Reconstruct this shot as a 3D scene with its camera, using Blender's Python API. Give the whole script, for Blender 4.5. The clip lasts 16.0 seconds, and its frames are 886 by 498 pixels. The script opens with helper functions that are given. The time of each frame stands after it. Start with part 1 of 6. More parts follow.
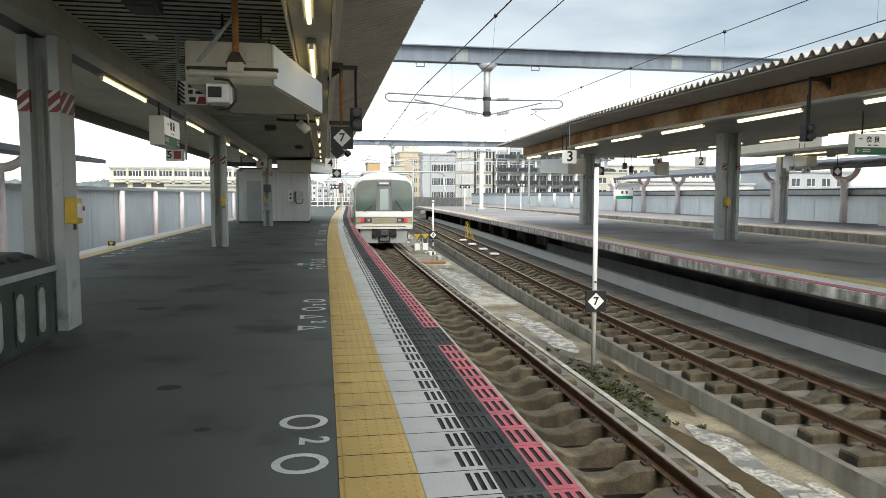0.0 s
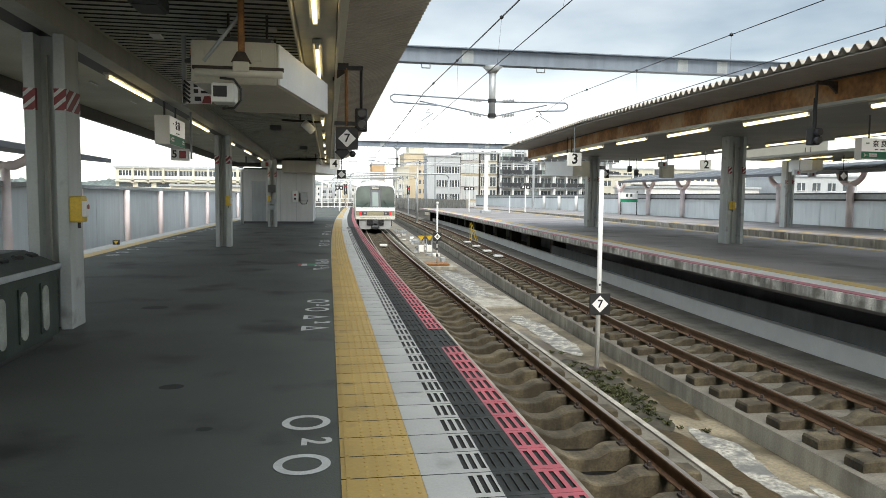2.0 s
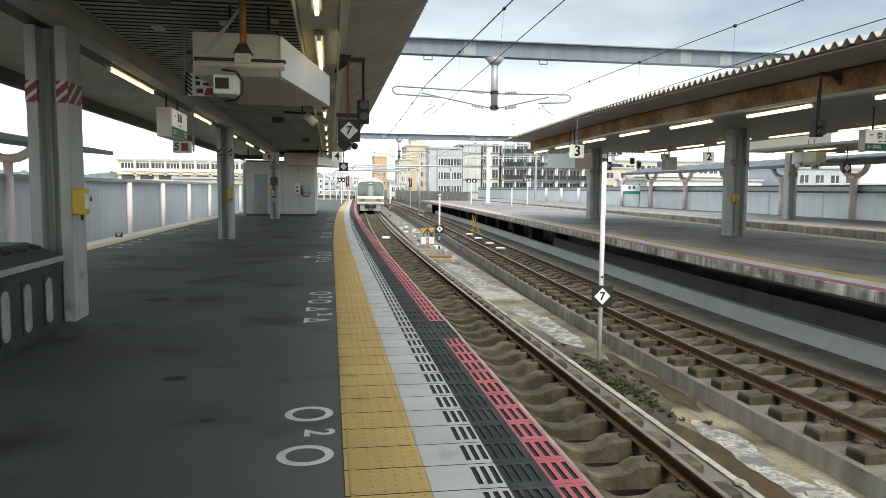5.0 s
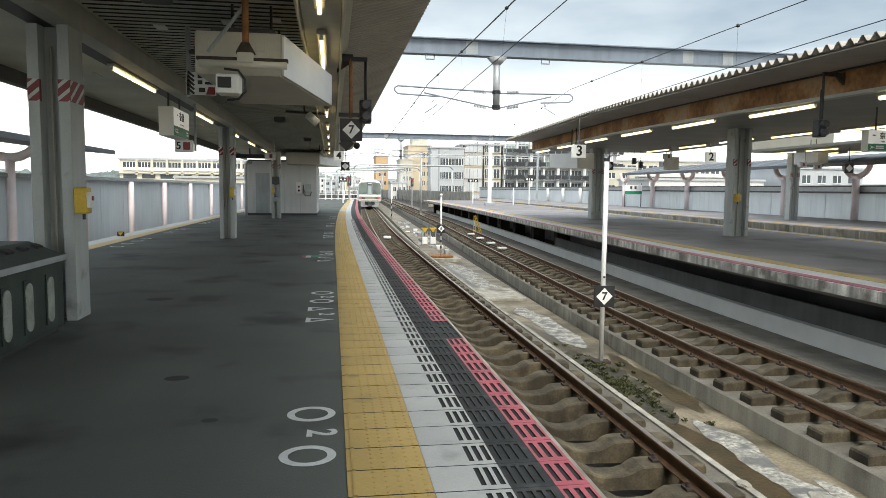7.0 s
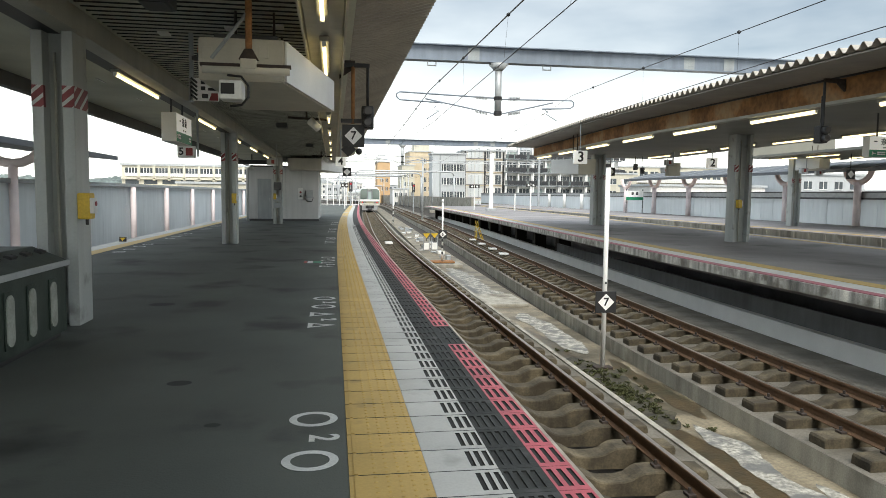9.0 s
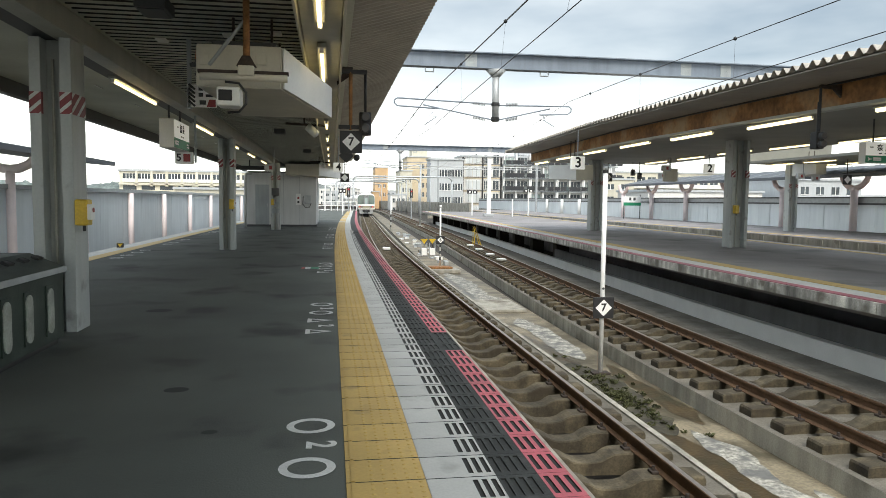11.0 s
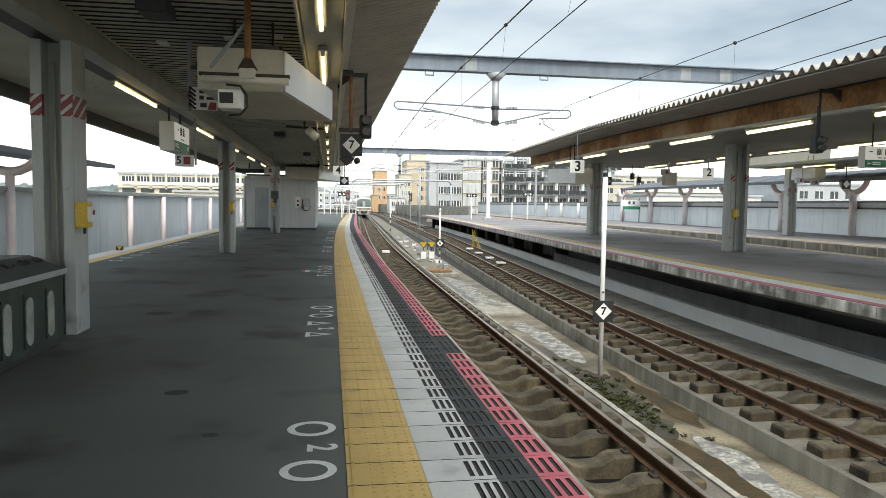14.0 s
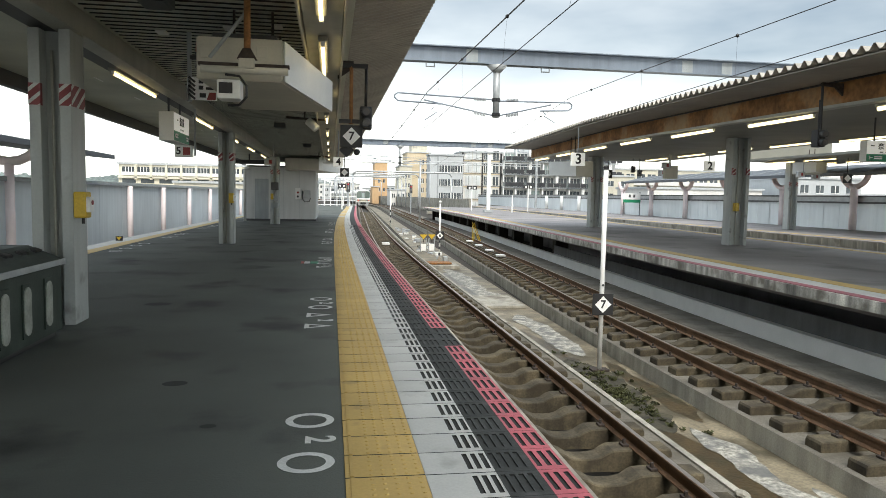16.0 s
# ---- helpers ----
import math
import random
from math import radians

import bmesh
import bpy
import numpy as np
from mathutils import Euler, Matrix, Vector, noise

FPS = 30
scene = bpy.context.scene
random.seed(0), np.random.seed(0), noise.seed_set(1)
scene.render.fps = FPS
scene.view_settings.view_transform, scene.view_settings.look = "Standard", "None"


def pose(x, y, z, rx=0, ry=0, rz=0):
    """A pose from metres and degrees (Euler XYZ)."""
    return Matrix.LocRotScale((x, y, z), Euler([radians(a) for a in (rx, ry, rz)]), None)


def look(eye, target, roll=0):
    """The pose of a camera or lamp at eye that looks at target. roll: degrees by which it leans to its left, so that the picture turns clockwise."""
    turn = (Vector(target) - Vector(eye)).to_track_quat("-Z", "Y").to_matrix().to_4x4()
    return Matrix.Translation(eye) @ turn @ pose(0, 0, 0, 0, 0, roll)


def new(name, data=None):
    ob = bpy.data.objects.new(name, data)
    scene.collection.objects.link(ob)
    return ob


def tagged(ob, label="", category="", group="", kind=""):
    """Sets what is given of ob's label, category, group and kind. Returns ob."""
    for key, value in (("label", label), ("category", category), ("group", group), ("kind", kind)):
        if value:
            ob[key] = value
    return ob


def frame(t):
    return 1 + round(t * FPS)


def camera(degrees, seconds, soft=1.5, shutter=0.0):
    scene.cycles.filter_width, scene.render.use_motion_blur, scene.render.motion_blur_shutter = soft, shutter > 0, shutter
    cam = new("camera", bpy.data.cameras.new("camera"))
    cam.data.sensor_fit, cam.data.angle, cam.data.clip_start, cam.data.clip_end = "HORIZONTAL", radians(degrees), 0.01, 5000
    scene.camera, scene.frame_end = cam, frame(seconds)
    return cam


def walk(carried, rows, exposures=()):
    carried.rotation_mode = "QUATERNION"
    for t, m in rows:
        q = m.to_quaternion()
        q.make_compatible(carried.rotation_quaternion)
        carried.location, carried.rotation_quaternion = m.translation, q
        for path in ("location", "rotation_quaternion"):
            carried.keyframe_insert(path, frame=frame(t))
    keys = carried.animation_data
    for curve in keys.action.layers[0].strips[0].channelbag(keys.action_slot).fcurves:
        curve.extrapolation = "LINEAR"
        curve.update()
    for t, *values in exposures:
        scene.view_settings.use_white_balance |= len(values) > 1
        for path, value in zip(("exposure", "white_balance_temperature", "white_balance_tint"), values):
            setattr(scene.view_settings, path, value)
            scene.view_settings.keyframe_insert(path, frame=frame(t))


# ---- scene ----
# one hand-held stand on the platform; y runs along the platform, x to the right, z = 0 is the platform's top
WALK = [
    (0.0, -9.691, -4.414, -0.141, -0.005, -0.016, 1.424),
    (0.5, -9.504, -4.276, -0.525, 0.004, 0.001, 1.422),
    (1.0, -9.529, -4.357, -0.616, -0.001, 0.001, 1.421),
    (1.5, -9.611, -4.273, -0.592, -0.003, -0.000, 1.418),
    (2.0, -9.336, -4.270, -0.560, -0.005, 0.004, 1.417),
    (2.5, -9.084, -4.464, -0.623, -0.010, 0.000, 1.417),
    (3.0, -9.165, -4.570, -0.805, -0.006, -0.003, 1.417),
    (3.5, -9.102, -4.651, -0.771, -0.015, 0.006, 1.417),
    (4.0, -9.084, -4.767, -0.621, -0.011, 0.003, 1.415),
    (6.5, -9.175, -4.934, -0.499, -0.005, 0.012, 1.414),
    (7.0, -9.038, -4.923, -0.628, -0.014, 0.020, 1.414),
    (7.5, -9.062, -4.850, -0.631, -0.015, 0.017, 1.417),
    (8.0, -8.976, -4.669, -0.742, -0.013, 0.014, 1.417),
    (8.5, -9.178, -4.414, -0.730, -0.023, 0.013, 1.410),
    (9.0, -8.918, -4.450, -0.664, -0.021, 0.007, 1.413),
    (11.5, -9.214, -3.804, -0.670, -0.018, 0.000, 1.420),
    (12.0, -9.417, -3.664, -0.794, -0.030, 0.003, 1.418),
    (12.5, -9.464, -3.862, -0.774, -0.025, 0.005, 1.417),
    (13.0, -9.135, -3.832, -0.455, -0.030, -0.010, 1.419),
    (13.5, -9.271, -3.539, -0.514, -0.025, 0.010, 1.418),
    (14.0, -9.163, -3.712, -0.755, -0.032, 0.003, 1.416),
    (14.5, -9.284, -3.699, -0.741, -0.036, 0.010, 1.412),
    (15.0, -9.142, -3.990, -0.630, -0.028, 0.013, 1.416),
    (15.5, -9.162, -4.106, -0.702, -0.028, 0.017, 1.415),
    (16.0, -9.138, -4.351, -1.063, -0.025, 0.023, 1.414),
]
cam = camera(65.0, 16.0, soft=0.8)
walk(cam, [(t, pose(x, y, z, 90 + p, r, w)) for t, w, p, r, x, y, z in WALK], exposures=((0, 0.83, 7050, 8), (16, 0.83, 7050, 8)))

# ---- sky and sun: bright overcast ----
world = bpy.data.worlds.new("overcast")
scene.world = world
world.use_nodes = True
wt = world.node_tree
wt.nodes.clear()
w_out = wt.nodes.new("ShaderNodeOutputWorld")
w_bg = wt.nodes.new("ShaderNodeBackground")
w_sky = wt.nodes.new("ShaderNodeTexSky")
w_sky.sky_type, w_sky.sun_disc = 'NISHITA', False
w_sky.sun_elevation, w_sky.sun_rotation = radians(44), radians(174)
w_co = wt.nodes.new("ShaderNodeTexCoord")
w_map = wt.nodes.new("ShaderNodeMapping")
w_map.inputs["Scale"].default_value = (1.0, 1.0, 3.2)
w_no = wt.nodes.new("ShaderNodeTexNoise")
w_no.inputs["Scale"].default_value, w_no.inputs["Detail"].default_value = 2.6, 5.0
w_ra = wt.nodes.new("ShaderNodeValToRGB")
w_ra.color_ramp.elements[0].position, w_ra.color_ramp.elements[0].color = 0.33, (0.17, 0.21, 0.255, 1)
w_ra.color_ramp.elements[1].position, w_ra.color_ramp.elements[1].color = 0.66, (0.42, 0.455, 0.485, 1)
w_sep = wt.nodes.new("ShaderNodeSeparateXYZ")
w_hz = wt.nodes.new("ShaderNodeMapRange")
w_hz.inputs["From Min"].default_value, w_hz.inputs["From Max"].default_value = 0.04, 0.19
w_hz.inputs["To Min"].default_value, w_hz.inputs["To Max"].default_value = 1.0, 0.0
w_mh = wt.nodes.new("ShaderNodeMix")
w_mh.data_type = 'RGBA'
w_mh.inputs["B"].default_value = (1.16, 1.20, 1.22, 1)
w_add = wt.nodes.new("ShaderNodeMix")
w_add.data_type, w_add.blend_type = 'RGBA', 'MIX'
w_add.inputs["Factor"].default_value = 0.03
wl = wt.links.new
wl(w_co.outputs["Generated"], w_map.inputs["Vector"])
wl(w_map.outputs["Vector"], w_no.inputs["Vector"])
wl(w_no.outputs["Fac"], w_ra.inputs["Fac"])
wl(w_co.outputs["Generated"], w_sep.inputs["Vector"])
wl(w_sep.outputs["Z"], w_hz.inputs["Value"])
wl(w_hz.outputs["Result"], w_mh.inputs["Factor"])
wl(w_ra.outputs["Color"], w_mh.inputs["A"])
wl(w_mh.outputs["Result"], w_add.inputs["A"])
wl(w_sky.outputs["Color"], w_add.inputs["B"])
wl(w_add.outputs["Result"], w_bg.inputs["Color"])
# an overcast sky is about three times brighter overhead than low down
w_zen = wt.nodes.new("ShaderNodeMapRange")
w_zen.inputs["From Min"].default_value, w_zen.inputs["From Max"].default_value = 0.40, 0.95
w_zen.inputs["To Min"].default_value, w_zen.inputs["To Max"].default_value = 1.0, 3.1
wl(w_sep.outputs["Z"], w_zen.inputs["Value"])
wl(w_zen.outputs["Result"], w_bg.inputs["Strength"])
wl(w_bg.outputs["Background"], w_out.inputs["Surface"])

sun_data = bpy.data.lights.new("sun", 'SUN')
sun_data.energy, sun_data.angle, sun_data.color = 1.5, radians(30), (1.0, 0.97, 0.93)
sun = new("sun", sun_data)
sun.matrix_world = look((12, -75, 95), (0, 20, 0))


# ---- materials ----
def mat(name, col, rough=0.6, metal=0.0, var=0.18, scale=1.2, grain=0.10, gscale=45.0, bump=0.15, spec=0.5,
        streak=0.0, dirt=None, dirt_amount=0.0, dirt_scale=0.7, emit=0.0, rnd=0.0):
    """Base colour with large stains, fine grain, optional run-down streaks and dirt patches, at real-world size."""
    m = bpy.data.materials.new(name)
    m.use_nodes = True
    nt = m.node_tree
    b = nt.nodes["Principled BSDF"]
    link = nt.links.new
    co = nt.nodes.new("ShaderNodeTexCoord")
    geo = nt.nodes.new("ShaderNodeNewGeometry")

    def noise_fac(sc, detail, stretch=(1, 1, 1)):
        mp = nt.nodes.new("ShaderNodeMapping")
        mp.inputs["Scale"].default_value = stretch
        link(geo.outputs["Position"] if rnd >= 0 else co.outputs["Object"], mp.inputs["Vector"])
        n = nt.nodes.new("ShaderNodeTexNoise")
        n.inputs["Scale"].default_value, n.inputs["Detail"].default_value = sc, detail
        link(mp.outputs["Vector"], n.inputs["Vector"])
        return n.outputs["Fac"]

    def scaled(fac, lo, hi):
        r = nt.nodes.new("ShaderNodeMapRange")
        r.inputs["From Min"].default_value, r.inputs["From Max"].default_value = 0.3, 0.7
        r.inputs["To Min"].default_value, r.inputs["To Max"].default_value = lo, hi
        link(fac, r.inputs["Value"])
        return r.outputs["Result"]

    def times(a, v):
        x = nt.nodes.new("ShaderNodeMath")
        x.operation = 'MULTIPLY'
        link(a, x.inputs[0])
        if isinstance(v, (int, float)):
            x.inputs[1].default_value = v
        else:
            link(v, x.inputs[1])
        return x.outputs[0]

    big = scaled(noise_fac(scale, 4), 1 - var, 1 + var)
    fine = scaled(noise_fac(gscale, 2), 1 - grain, 1 + grain)
    f = times(big, fine)
    if streak:
        f = times(f, scaled(noise_fac(5.0, 3, (1, 1, 0.08)), 1 - streak, 1 + 0.3 * streak))
    if rnd > 0:
        oi = nt.nodes.new("ShaderNodeObjectInfo")
        r = nt.nodes.new("ShaderNodeMapRange")
        r.inputs["To Min"].default_value, r.inputs["To Max"].default_value = 1 - rnd, 1 + rnd
        link(oi.outputs["Random"], r.inputs["Value"])
        f = times(f, r.outputs["Result"])
    mul = nt.nodes.new("ShaderNodeMix")
    mul.data_type, mul.blend_type = 'RGBA', 'MULTIPLY'
    mul.inputs["Factor"].default_value = 1.0
    mul.inputs["A"].default_value = (*col, 1)
    link(f, mul.inputs["B"])
    out = mul.outputs["Result"]
    if dirt:
        mx = nt.nodes.new("ShaderNodeMix")
        mx.data_type = 'RGBA'
        mx.inputs["B"].default_value = (*dirt, 1)
        r = nt.nodes.new("ShaderNodeMapRange")
        r.inputs["From Min"].default_value = 0.62 - 0.3 * dirt_amount
        r.inputs["From Max"].default_value = 0.74 - 0.2 * dirt_amount
        r.inputs["To Max"].default_value = 0.9
        link(noise_fac(dirt_scale, 6), r.inputs["Value"])
        link(r.outputs["Result"], mx.inputs["Factor"])
        link(out, mx.inputs["A"])
        out = mx.outputs["Result"]
    link(out, b.inputs["Base Color"])
    b.inputs["Roughness"].default_value, b.inputs["Metallic"].default_value = rough, metal
    b.inputs["Specular IOR Level"].default_value = spec
    if bump:
        bp = nt.nodes.new("ShaderNodeBump")
        bp.inputs["Strength"].default_value, bp.inputs["Distance"].default_value = bump, 0.01
        link(noise_fac(gscale * 0.6, 4), bp.inputs["Height"])
        link(bp.outputs["Normal"], b.inputs["Normal"])
    if emit:
        b.inputs["Emission Color"].default_value, b.inputs["Emission Strength"].default_value = (*col, 1), emit
    return m


def sheet(name, col, through_share):
    """Milky plastic sheeting that lets part of the daylight through."""
    m = mat(name, col, 0.5, var=0.07, scale=0.6, grain=0.03, streak=0.14, bump=0.03, rnd=0.03)
    nt = m.node_tree
    b = nt.nodes["Principled BSDF"]
    tr = nt.nodes.new("ShaderNodeBsdfTranslucent")
    tr.inputs["Color"].default_value = (0.86, 0.90, 0.92, 1)
    mx = nt.nodes.new("ShaderNodeMixShader")
    mx.inputs["Fac"].default_value = through_share
    out = nt.nodes["Material Output"]
    nt.links.new(b.outputs["BSDF"], mx.inputs[1])
    nt.links.new(tr.outputs["BSDF"], mx.inputs[2])
    nt.links.new(mx.outputs["Shader"], out.inputs["Surface"])
    return m


def glow(name, col, strength):
    m = bpy.data.materials.new(name)
    m.use_nodes = True
    b = m.node_tree.nodes["Principled BSDF"]
    b.inputs["Base Color"].default_value = (*col, 1)
    b.inputs["Emission Color"].default_value, b.inputs["Emission Strength"].default_value = (*col, 1), strength
    return m


M = dict(
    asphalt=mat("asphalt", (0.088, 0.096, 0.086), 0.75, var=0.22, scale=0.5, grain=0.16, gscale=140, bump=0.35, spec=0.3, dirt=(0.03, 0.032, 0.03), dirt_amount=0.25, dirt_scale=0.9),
    # asphalt paled and tinted to stand in for side light under the canopy
    asphalt_far_lit=mat("asphalt_far_lit", (0.245, 0.228, 0.225), 0.7, var=0.22, scale=0.4, grain=0.14, gscale=90, bump=0.3, spec=0.35, dirt=(0.12, 0.115, 0.11), dirt_amount=0.2, dirt_scale=0.5),
    tile_yellow=mat("tactile_yellow", (0.44, 0.30, 0.092), 0.55, var=0.12, scale=1.5, grain=0.06, gscale=60, bump=0.1, dirt=(0.27, 0.19, 0.07), dirt_amount=0.1, dirt_scale=3.0, rnd=0.05),
    tile_white=mat("pale_slab", (0.42, 0.425, 0.405), 0.6, var=0.1, scale=1.8, grain=0.05, gscale=70, bump=0.1, dirt=(0.3, 0.3, 0.28), dirt_amount=0.1, dirt_scale=4.0, rnd=0.06),
    tile_black=mat("black_slab", (0.036, 0.039, 0.038), 0.75, spec=0.25, var=0.2, scale=3, grain=0.15, gscale=60, bump=0.2, dirt=(0.07, 0.07, 0.07), dirt_amount=0.15, dirt_scale=6.0, rnd=0.1),
    tile_pink=mat("pink_slab", (0.40, 0.075, 0.095), 0.55, var=0.15, scale=2.5, grain=0.1, gscale=60, bump=0.15, dirt=(0.25, 0.06, 0.07), dirt_amount=0.12, dirt_scale=6.0, rnd=0.05),
    joint=mat("joint", (0.05, 0.05, 0.045), 0.9, bump=0),
    slot=mat("slot", (0.020, 0.022, 0.021), 0.8, bump=0),
    paint_white=mat("white_marking", (0.55, 0.56, 0.54), 0.6, var=0.12, scale=6, grain=0.12, gscale=90),
    paint_green=mat("green_marking", (0.03, 0.22, 0.12), 0.6, var=0.2, scale=9),
    paint_red=mat("red_marking", (0.35, 0.05, 0.04), 0.6, var=0.2, scale=9),
    concrete=mat("concrete", (0.37, 0.35, 0.295), 0.85, var=0.22, scale=0.8, grain=0.12, gscale=50, bump=0.3, streak=0.35, dirt=(0.12, 0.10, 0.075), dirt_amount=0.22, dirt_scale=1.1),
    # stained concrete, colour lowered to near black to carry shade between sleepers
    concrete_shaded=mat("concrete_shaded", (0.034, 0.027, 0.019), 0.9, var=0.25, scale=0.9, grain=0.14, gscale=40, bump=0.35, streak=0.3, dirt=(0.028, 0.022, 0.016), dirt_amount=0.35, dirt_scale=1.5),
    channel=mat("channel_floor", (0.19, 0.158, 0.105), 0.55, var=0.4, scale=1.6, grain=0.25, gscale=26, bump=0.6, dirt=(0.065, 0.052, 0.028), dirt_amount=0.50, dirt_scale=1.5),
    lime=mat("lime_deposit", (0.33, 0.315, 0.27), 0.75, var=0.4, scale=6, grain=0.5, gscale=22, bump=0.9, dirt=(0.12, 0.12, 0.115), dirt_amount=0.6, dirt_scale=3.6),
    sleeper=mat("sleeper_concrete", (0.095, 0.077, 0.047), 0.9, var=0.42, scale=3.2, grain=0.24, gscale=38, bump=0.6, streak=0.55, dirt=(0.040, 0.031, 0.019), dirt_amount=0.42, dirt_scale=3.4, rnd=0.16),
    rail_side=mat("rusty_rail", (0.125, 0.068, 0.034), 0.8, metal=0.2, var=0.25, scale=6, grain=0.2, gscale=80, bump=0.3),
    rail_top=mat("polished_rail", (0.34, 0.30, 0.26), 0.42, metal=0.9, var=0.1, scale=8, grain=0.05),
    iron=mat("dark_iron", (0.055, 0.042, 0.035), 0.8, metal=0.3, var=0.3, scale=20),
    steel_grey=mat("grey_paint", (0.33, 0.36, 0.37), 0.45, var=0.1, scale=1.2, grain=0.05, streak=0.15, bump=0.05),
    column=mat("column_paint", (0.41, 0.44, 0.43), 0.45, var=0.08, scale=1.0, grain=0.04, streak=0.14, bump=0.05, dirt=(0.2, 0.2, 0.19), dirt_amount=0.05, dirt_scale=3),
    gantry=mat("gantry_paint", (0.19, 0.23, 0.28), 0.5, var=0.12, scale=1.0, grain=0.05, streak=0.2, bump=0.05),
    galv=mat("galvanised", (0.42, 0.44, 0.45), 0.5, metal=0.4, var=0.15, scale=4, grain=0.06, bump=0.05),
    ceiling_slat=mat("ceiling_slat", (0.47, 0.485, 0.41), 0.6, var=0.15, scale=0.8, grain=0.05, bump=0.03),
    # near-black that paints the shade in and above the slat gaps
    ceiling_gap_shade=mat("ceiling_gap_shade", (0.03, 0.03, 0.027), 0.8, bump=0),
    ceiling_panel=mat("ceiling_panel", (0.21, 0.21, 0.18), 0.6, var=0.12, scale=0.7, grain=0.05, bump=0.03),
    beam_cream=mat("cream_beam", (0.36, 0.365, 0.315), 0.5, var=0.1, scale=1.2, grain=0.05, streak=0.12, bump=0.05),
    cream_box=mat("cream_casing", (0.52, 0.50, 0.42), 0.45, var=0.07, scale=1.5, grain=0.03, streak=0.08, bump=0.03),
    white_case=mat("white_casing", (0.74, 0.745, 0.72), 0.45, var=0.06, scale=2, grain=0.03, bump=0.03),
    rust=mat("rusty_fascia", (0.25, 0.12, 0.042), 0.85, var=0.45, scale=0.9, grain=0.3, gscale=9, bump=0.3, dirt=(0.33, 0.25, 0.15), dirt_amount=0.3, dirt_scale=0.9),
    rust_pipe=mat("rusty_pipe", (0.27, 0.125, 0.045), 0.8, var=0.3, scale=9, grain=0.2, gscale=60, bump=0.3),
    roof_sheet=mat("roof_sheet", (0.40, 0.375, 0.325), 0.6, metal=0.1, var=0.15, scale=1.0, grain=0.06, streak=0.1, bump=0.05),
    roof_dark=mat("dark_roof", (0.075, 0.085, 0.10), 0.5, var=0.15, scale=1.0, bump=0.05),
    weed=mat("weed_leaves", (0.055, 0.060, 0.020), 0.8, var=0.5, scale=5, grain=0.3, gscale=60, bump=0.0),
    mud=mat("mud", (0.040, 0.034, 0.020), 0.7, var=0.5, scale=4, grain=0.4, gscale=30, bump=0.9, dirt=(0.085, 0.075, 0.042), dirt_amount=0.4, dirt_scale=3.5),
    wet=mat("wet_stain", (0.070, 0.048, 0.022), 0.35, var=0.4, scale=3, grain=0.3, gscale=30, bump=0.6, spec=0.6, dirt=(0.033, 0.030, 0.014), dirt_amount=0.45, dirt_scale=2.6),
    pink_dull=mat("faded_pink", (0.26, 0.08, 0.10), 0.6, var=0.25, scale=2, grain=0.15, gscale=40),
    sign_face=mat("lit_sign_face", (0.85, 0.86, 0.82), 0.4, var=0.02, scale=3, bump=0, emit=0.18),
    face_pale=mat("pale_edge_concrete", (0.46, 0.44, 0.39), 0.8, var=0.3, scale=2.5, grain=0.15, gscale=40, bump=0.25, streak=0.7, dirt=(0.13, 0.115, 0.09), dirt_amount=0.35, dirt_scale=3.0, rnd=0.12),
    black=mat("black_paint", (0.018, 0.018, 0.019), 0.5, var=0.15, scale=5, bump=0.05),
    dark_grey=mat("dark_grey", (0.06, 0.062, 0.065), 0.55, var=0.15, scale=5, bump=0.05),
    white=mat("white_paint", (0.86, 0.86, 0.84), 0.5, var=0.07, scale=3, grain=0.04, streak=0.1, bump=0.03),
    booth=mat("booth_panel", (0.56, 0.57, 0.56), 0.5, var=0.06, scale=1.0, grain=0.03, streak=0.1, bump=0.03),
    booth_white=mat("booth_white", (0.72, 0.74, 0.74), 0.5, var=0.06, scale=1.0, grain=0.03, streak=0.08, bump=0.03),
    red=mat("red_paint", (0.26, 0.03, 0.03), 0.45, var=0.1, scale=6),
    stripe_red=mat("stripe_red", (0.20, 0.030, 0.036), 0.5, var=0.12, scale=6),
    green=mat("green_sign", (0.01, 0.24, 0.115), 0.4, var=0.05, scale=3, bump=0),
    yellow=mat("yellow_box", (0.60, 0.40, 0.03), 0.4, var=0.1, scale=8, bump=0.02),
    wall_panel=sheet("wind_wall", (0.62, 0.66, 0.68), 0.3),
    wall_white=sheet("white_wall", (0.84, 0.86, 0.86), 0.5),
    pink_steel=mat("pink_steel", (0.88, 0.77, 0.77), 0.5, var=0.08, scale=1.5, grain=0.04, streak=0.12, bump=0.03),
    copper=mat("copper_bracket", (0.76, 0.60, 0.56), 0.5, var=0.1, scale=2, bump=0.03),
    bin_green=mat("weathered_green_plastic", (0.040, 0.054, 0.046), 0.6, spec=0.2, var=0.2, scale=3, grain=0.08, streak=0.15, bump=0.1),
    # lighter copy of the bin green, painting the sheen on the lid
    bin_top_sheen=mat("bin_top_sheen", (0.065, 0.080, 0.072), 0.55, spec=0.3, var=0.2, scale=5, bump=0.1),
    clear=mat("clear_plastic", (0.34, 0.36, 0.33), 0.25, var=0.2, scale=6, bump=0.02, spec=0.8),
    wire=mat("wire", (0.03, 0.03, 0.032), 0.5, metal=0.5, bump=0),
    insulator=mat("insulator", (0.30, 0.31, 0.32), 0.3, bump=0),
    train_cream=mat("train_cream", (0.72, 0.71, 0.63), 0.35, var=0.05, scale=1.0, grain=0.03, streak=0.06, bump=0.0),
    train_band=mat("train_brown_band", (0.33, 0.30, 0.20), 0.4, var=0.06, scale=1.0, bump=0.0),
